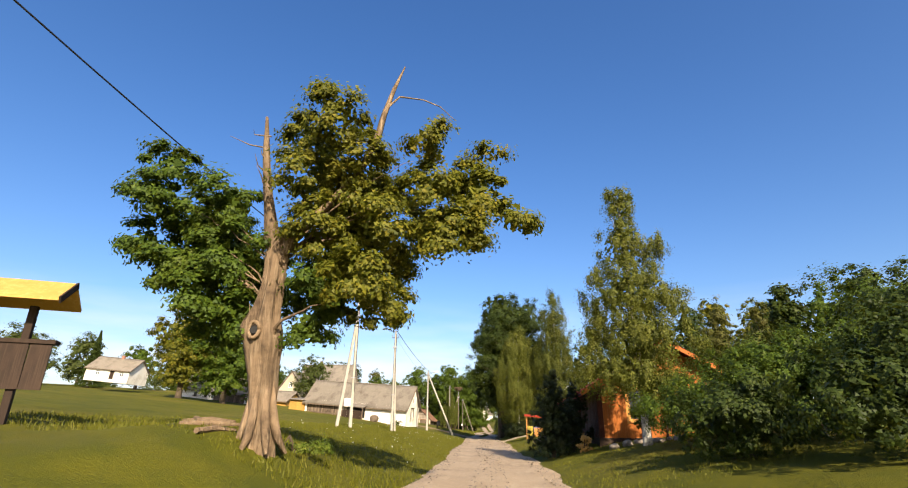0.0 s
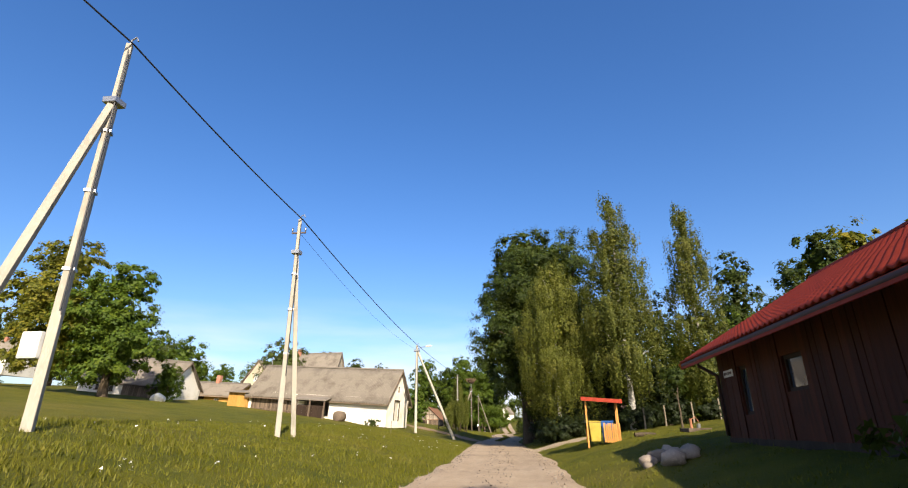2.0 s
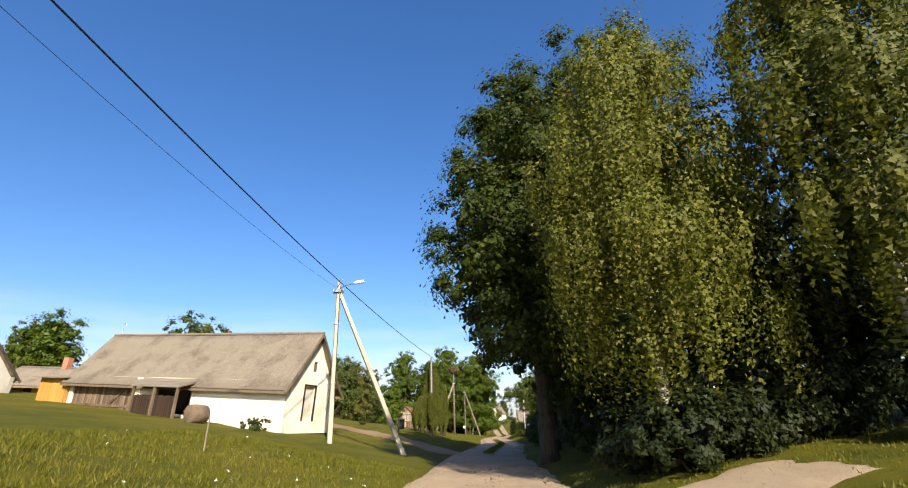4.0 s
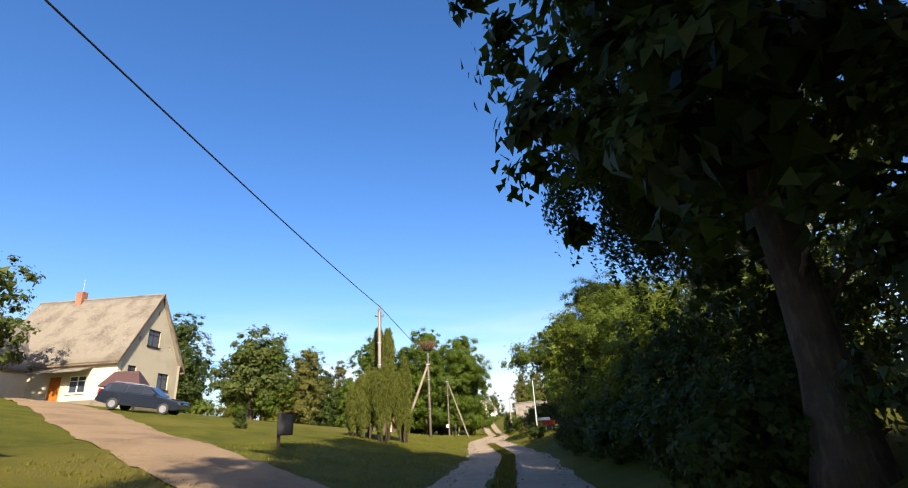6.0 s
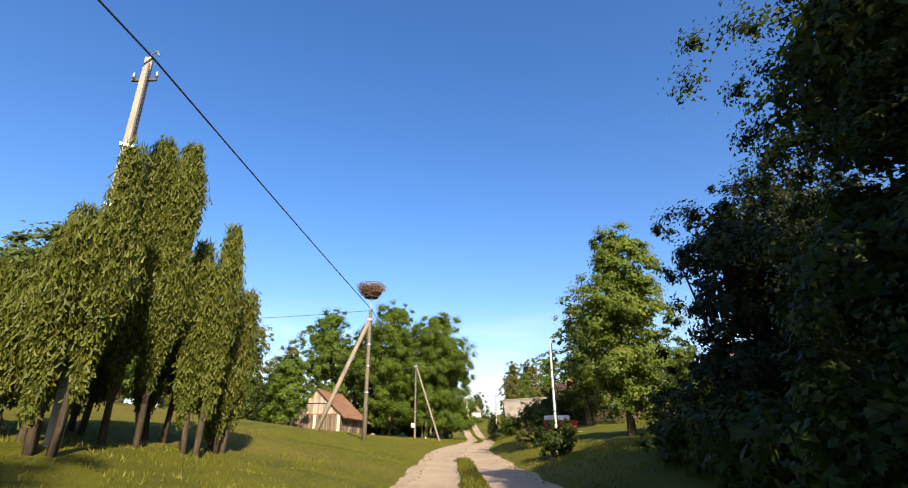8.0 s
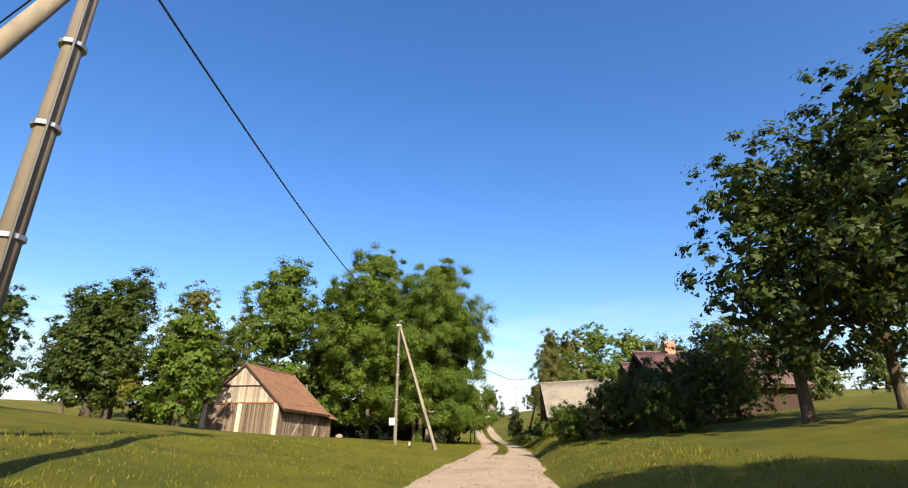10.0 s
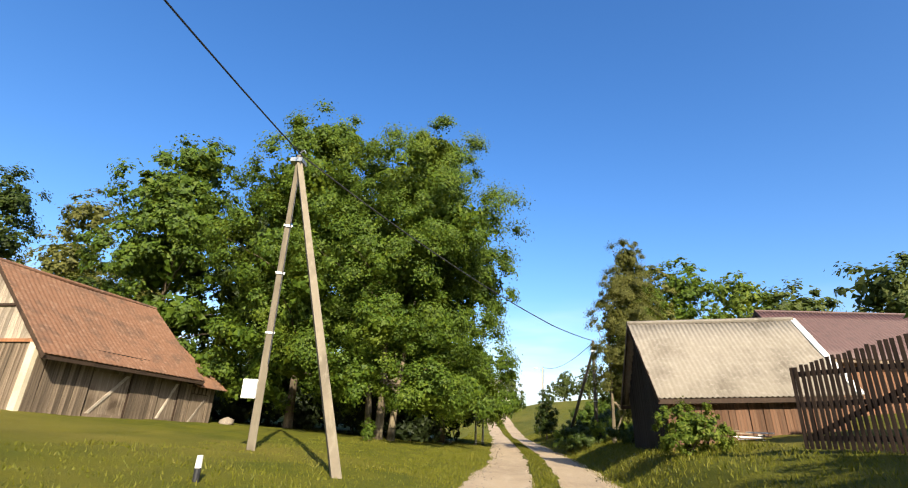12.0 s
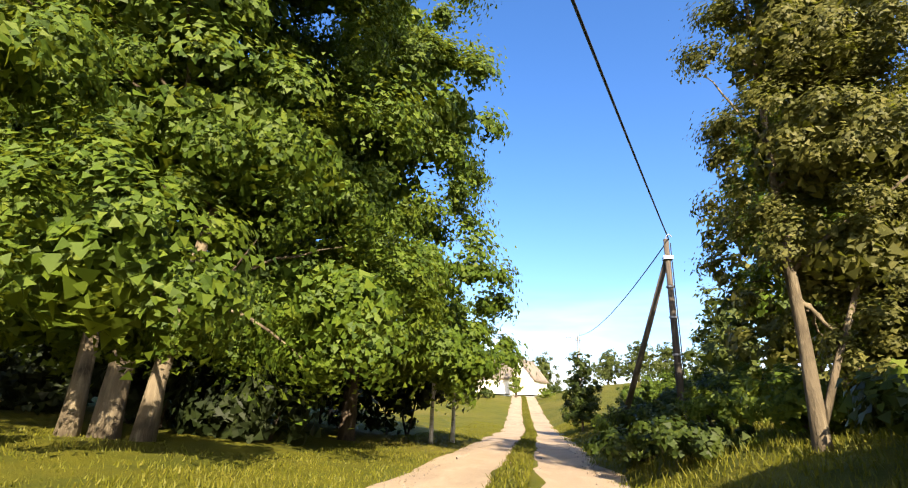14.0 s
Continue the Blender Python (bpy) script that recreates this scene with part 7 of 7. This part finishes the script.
# garden hedge
for k, (x, y, h, r, mt) in enumerate(((3.1, 141.3, 2.1, 1.15, LEAF_MAPLE), (5.0, 139.5, 2.9, 1.6, LEAF_DARK), (6.6, 138.4, 3.4, 1.7, LEAF_DARK), (8.6, 138.0, 4.0, 2.0, LEAF_DARK), (10.5, 138.6, 4.4, 2.0, LEAF_BRIGHT), (6.0, 142.4, 3.0, 1.5, LEAF_DARK), (6.0, 134.5, 2.2, 1.4, LEAF_DARK))):
    bush("shrub", on(x, y), "rounded garden hedge shrub", [(0, 0, h * 0.35, r, r, h * 0.38), (0, 0, h * 0.66, r * 0.85, r * 0.85, h * 0.32)], 11000, 0.115, mt, 80 + k, 0.35, fill=0.5)
bush("shrub", on(3.4, 151.2), "small round green bush", [(0, 0, 0.58, 0.9, 0.75, 0.62)], 8000, 0.085, LEAF_BRIGHT, 90, 0.22)

for k, (x, y, h) in enumerate(((-62, 118, 7.5), (-56, 116, 6.8), (-50, 117, 7.2), (-45, 114, 6.6), (-70, 112, 8.0))):
    tree("broadleaf_tree", on(x, y), "low rounded tree behind the cottage", "tree", (h * 0.6, 0.25), [(0, 0, h * 0.68, h * 0.36, h * 0.34, h * 0.28), (0.4, 0, h * 0.34, h * 0.46, h * 0.42, h * 0.32)], 3500, 0.42, LEAF_GREEN, BARK, 470 + k, 1.0, limbs=3)

# ---- distant woods ----
rng = np.random.default_rng(9)
far = [(-70 + 8 * k + rng.normal() * 2, 205 + rng.normal() * 10, 11 + 4 * rng.random()) for k in range(8)] + [(-120 + 9 * k, 152 + rng.normal() * 12, 12 + 4 * rng.random()) for k in range(7)] + [(14 + 8 * k, 196 + rng.normal() * 6, 8 + 4 * rng.random()) for k in range(6)] + [(20 + 7 * k, 178 + rng.normal() * 4, 9 + 4 * rng.random()) for k in range(4)] + [(-24 + 6 * k, 275 + rng.normal() * 6, 9 + 3 * rng.random()) for k in range(5)] + [(-110 + 10 * k, 100 + rng.normal() * 8, 9 + 3 * rng.random()) for k in range(4)]
for k, (x, y, h) in enumerate(far):
    tree("broadleaf_tree", on(x, y), "distant broadleaf tree in a row", "tree", (h * 0.6, 0.3), [(0, 0, h * 0.7, h * 0.27, h * 0.27, h * 0.26), (0, 0, h * 0.34, h * 0.36, h * 0.34, h * 0.34)], 2500, 0.6, LEAF_FAR, BARK, 400 + k, 1.3, limbs=3, group="distant trees")
for k, (x, y, h) in enumerate(((12.5, 262.0, 7.0), (17.5, 257.0, 8.0), (23.5, 262.0, 7.5), (30.0, 256.0, 8.5), (36.5, 260.0, 8.0))):
    tree("broadleaf_tree", on(x, y), "distant broadleaf tree in a row", "tree", (h * 0.5, 0.2), [(0.5, 0, h * 0.68, h * 0.3, h * 0.3, h * 0.28), (-0.6, 0, h * 0.32, h * 0.5, h * 0.4, h * 0.34)], 7000, 0.34, LEAF_FAR, BARK, 480 + k, 0.6, limbs=3, group="distant trees")
tree("poplar", on(-4.6, 246.0), "narrow yellow-green tree at the far house", "tree", (5, 0.2), [(0, 0, 5.0, 0.9, 0.9, 2.0), (0, 0, 2.4, 1.2, 1.2, 1.8)], 5000, 0.25, LEAF_BRIGHT, BARK, 450, 0.5)
for k, (x, y) in enumerate(((-8.5, 236.0), (0.5, 240.0), (1.8, 248.0), (-12.5, 243.0))):
    bush("shrub", on(x, y), "low shrub by the rising road", [(0, 0, 0.7, 1.3, 1.2, 0.8)], 2500, 0.2, LEAF_BRIGHT if k % 2 else LEAF_DARK, 460 + k, 0.4)

# ---- grass ----


def blades(name, n, x0, x1, y0, y1, height, seed, label, keep=2.05):
    """Loose blades of grass over a stretch of the verge."""
    rg = np.random.default_rng(seed)
    y = y0 + (y1 - y0) * rg.random(n)
    d = x0 + (x1 - x0) * rg.random(n) ** 1.0
    x = road_x(y) + d
    ok = np.abs(d) > keep
    x, y = x[ok], y[ok]
    n = len(x)
    patch = 0.55 + 0.6 * (0.5 + 0.5 * np.sin(x * 0.9 + 2 * np.sin(y * 0.43)) * np.sin(y * 0.7 + 1.7 * np.sin(x * 0.5)))
    h = height * patch * (0.5 + 0.9 * rg.random(n))
    z = ground_z(x, y) - 0.02
    a = rg.random(n) * 6.283
    w = 0.008 + 0.01 * rg.random(n)
    lean_x, lean_y = rg.normal(size=n) * 0.35 * h, rg.normal(size=n) * 0.35 * h
    p0 = np.stack([x - np.cos(a) * w, y - np.sin(a) * w, z], 1)
    p1 = np.stack([x + np.cos(a) * w, y + np.sin(a) * w, z], 1)
    p2 = np.stack([x + lean_x, y + lean_y, z + h], 1)
    me = quads_mesh(name, np.stack([p0, p1, p2], 1))
    me.materials.append(GRASS)
    return tagged(new(name, me), label, "grass", "", "stuff")


blades("grass", 90000, -11.0, -1.9, 4, 60, 0.13, 1, "uneven meadow grass beside the road", 1.95)
blades("grass", 34000, 1.9, 8.0, 6, 60, 0.065, 2, "short grass on the roadside verge", 1.95)
blades("grass", 50000, -9.0, -1.9, 74, 165, 0.09, 3, "short mown grass beside the road", 1.95)
blades("grass", 22000, 1.9, 5.5, 98, 165, 0.10, 4, "short grass on the roadside verge", 1.95)
blades("grass", 24000, -4.5, -1.5, 150, 200, 0.09, 5, "rank verge grass", 1.6)
blades("grass", 24000, 1.5, 5.0, 150, 200, 0.16, 6, "rank verge grass", 1.6)


def middle_strip(y0, y1, half, seed):
    ob = road_sheet("grass_strip", y0, y1, -half, half, 0.06, LAWN, seed, "grass strip between the wheel tracks", "structure")
    rg = np.random.default_rng(seed)
    n = int((y1 - y0) * 130)
    y = y0 + (y1 - y0) * rg.random(n)
    x = road_x(y) + half * 0.9 * (2 * rg.random(n) - 1)
    z = road_z(y) + 0.04
    h = 0.09 * (0.4 + rg.random(n))
    a, w = rg.random(n) * 6.283, 0.012
    lx, ly = rg.normal(size=n) * 0.4 * h, rg.normal(size=n) * 0.4 * h
    q = np.stack([np.stack([x - np.cos(a) * w, y - np.sin(a) * w, z], 1), np.stack([x + np.cos(a) * w, y + np.sin(a) * w, z], 1), np.stack([x + lx + 0.004, y + ly, z + h], 1), np.stack([x + lx - 0.004, y + ly, z + h], 1)], 1)
    me = quads_mesh("grass", q)
    me.materials.append(GRASS)
    tagged(new("grass", me), "grass blades between the wheel tracks", "grass", "", "stuff")


middle_strip(72, 112, 0.32, 7)
middle_strip(146, 200, 0.36, 8)
middle_strip(200, 255, 0.45, 9)

# white clover heads in the meadow
rng = np.random.default_rng(31)
q = []
for k in range(90):
    y = 12 + 46 * rng.random()
    x = float(road_x(y)) - 2.4 - 9 * rng.random()
    c = np.array([x, y, float(ground_z(x, y)) + 0.06 + 0.1 * rng.random()])
    q.append(leaf_quads(rng, c + rng.normal(size=(3, 3)) * 0.015, 0.05))
me = quads_mesh("clover", np.concatenate(q))
me.materials.append(WHITE_METAL)
tagged(new("clover", me), "white clover heads in the meadow", "flowers", "", "stuff")

# side track
yy, xx = np.arange(48.6, 51.9, 0.3), np.arange(1.6, 5.8, 0.4)
gx, gy = np.meshgrid(xx, yy)
wob = 0.25 * np.sin(gx * 1.3) + 0.15 * np.sin(gx * 3.1)
gy2 = gy + wob - 0.05 * (gx - 2)
zz = ground_z(gx, gy2) + 0.05
edge = np.minimum(np.minimum(gy - 48.6, 51.6 - gy), (5.8 - gx) * 0.5)
zz = zz - 0.09 * np.clip(1 - edge / 0.5, 0, 1)
v = np.stack([gx, gy2, zz], -1).reshape(-1, 3)
w = len(xx)
i = (np.arange(len(yy) - 1)[:, None] * w + np.arange(w - 1)[None]).reshape(-1)
me = bpy.data.meshes.new("side_track")
me.from_pydata(v.tolist(), [], np.stack([i, i + 1, i + w + 1, i + w], 1).tolist())
me.polygons.foreach_set("use_smooth", [True] * len(me.polygons))
me.materials.append(GRAVEL)
tagged(new("side_track", me), "pale gravel side track joining the road", "road", "", "structure")

# dirt drive to the cream house
DIRT = surface("trodden dirt", (0.27, 0.185, 0.105), (0.19, 0.125, 0.07), (0.33, 0.245, 0.155), 0.95, 0.6, 16, 0.6, 0.02)
line_y = np.linspace(72.5, 97.0, 60)
line_x = np.interp(line_y, [72.5, 76, 80, 84, 90, 97], [-1.8, -5.0, -9.8, -14.5, -21.0, -29.5])
k = np.linspace(-1, 1, 9)
gx = line_x[:, None] + k * 1.1 + 0.12 * np.sin(line_y[:, None] * 1.7 + k)
gy = line_y[:, None] + k * 1.25
zz = ground_z(gx, gy) + 0.06 - 0.16 * np.clip(np.abs(k) - 0.75, 0, 1)[None]
i = (np.arange(59)[:, None] * 9 + np.arange(8)[None]).reshape(-1)
me = bpy.data.meshes.new("drive")
me.from_pydata(np.stack([gx, gy, zz], -1).reshape(-1, 3).tolist(), [], np.stack([i, i + 1, i + 10, i + 9], 1).tolist())
me.polygons.foreach_set("use_smooth", [True] * len(me.polygons))
me.materials.append(DIRT)
tagged(new("drive", me), "brown dirt drive leading to the cream house", "road", "", "structure")

# loose pebbles on the gravel
rng = np.random.default_rng(77)
n = 7000
py = np.concatenate([-2 + 62 * rng.random(n // 2), 70 + 108 * rng.random(n - n // 2)])
side = np.where(rng.random(n) < 0.5, -1, 1) * np.where(rng.random(n) < 0.55, 1.35 + 0.55 * rng.random(n), 0.5 * rng.random(n))
px = road_x(py) + side
size = 0.012 + 0.03 * rng.random(n) ** 3
c = np.stack([px, py, road_z(py) + 0.035 + size * 0.2], 1)
me = quads_mesh("pebbles", leaf_quads(rng, c, size * 2.0, 1.0, 0.9))
me.materials.append(STONE)
tagged(new("pebbles", me), "loose pale pebbles on the gravel road", "pebbles", "", "stuff")
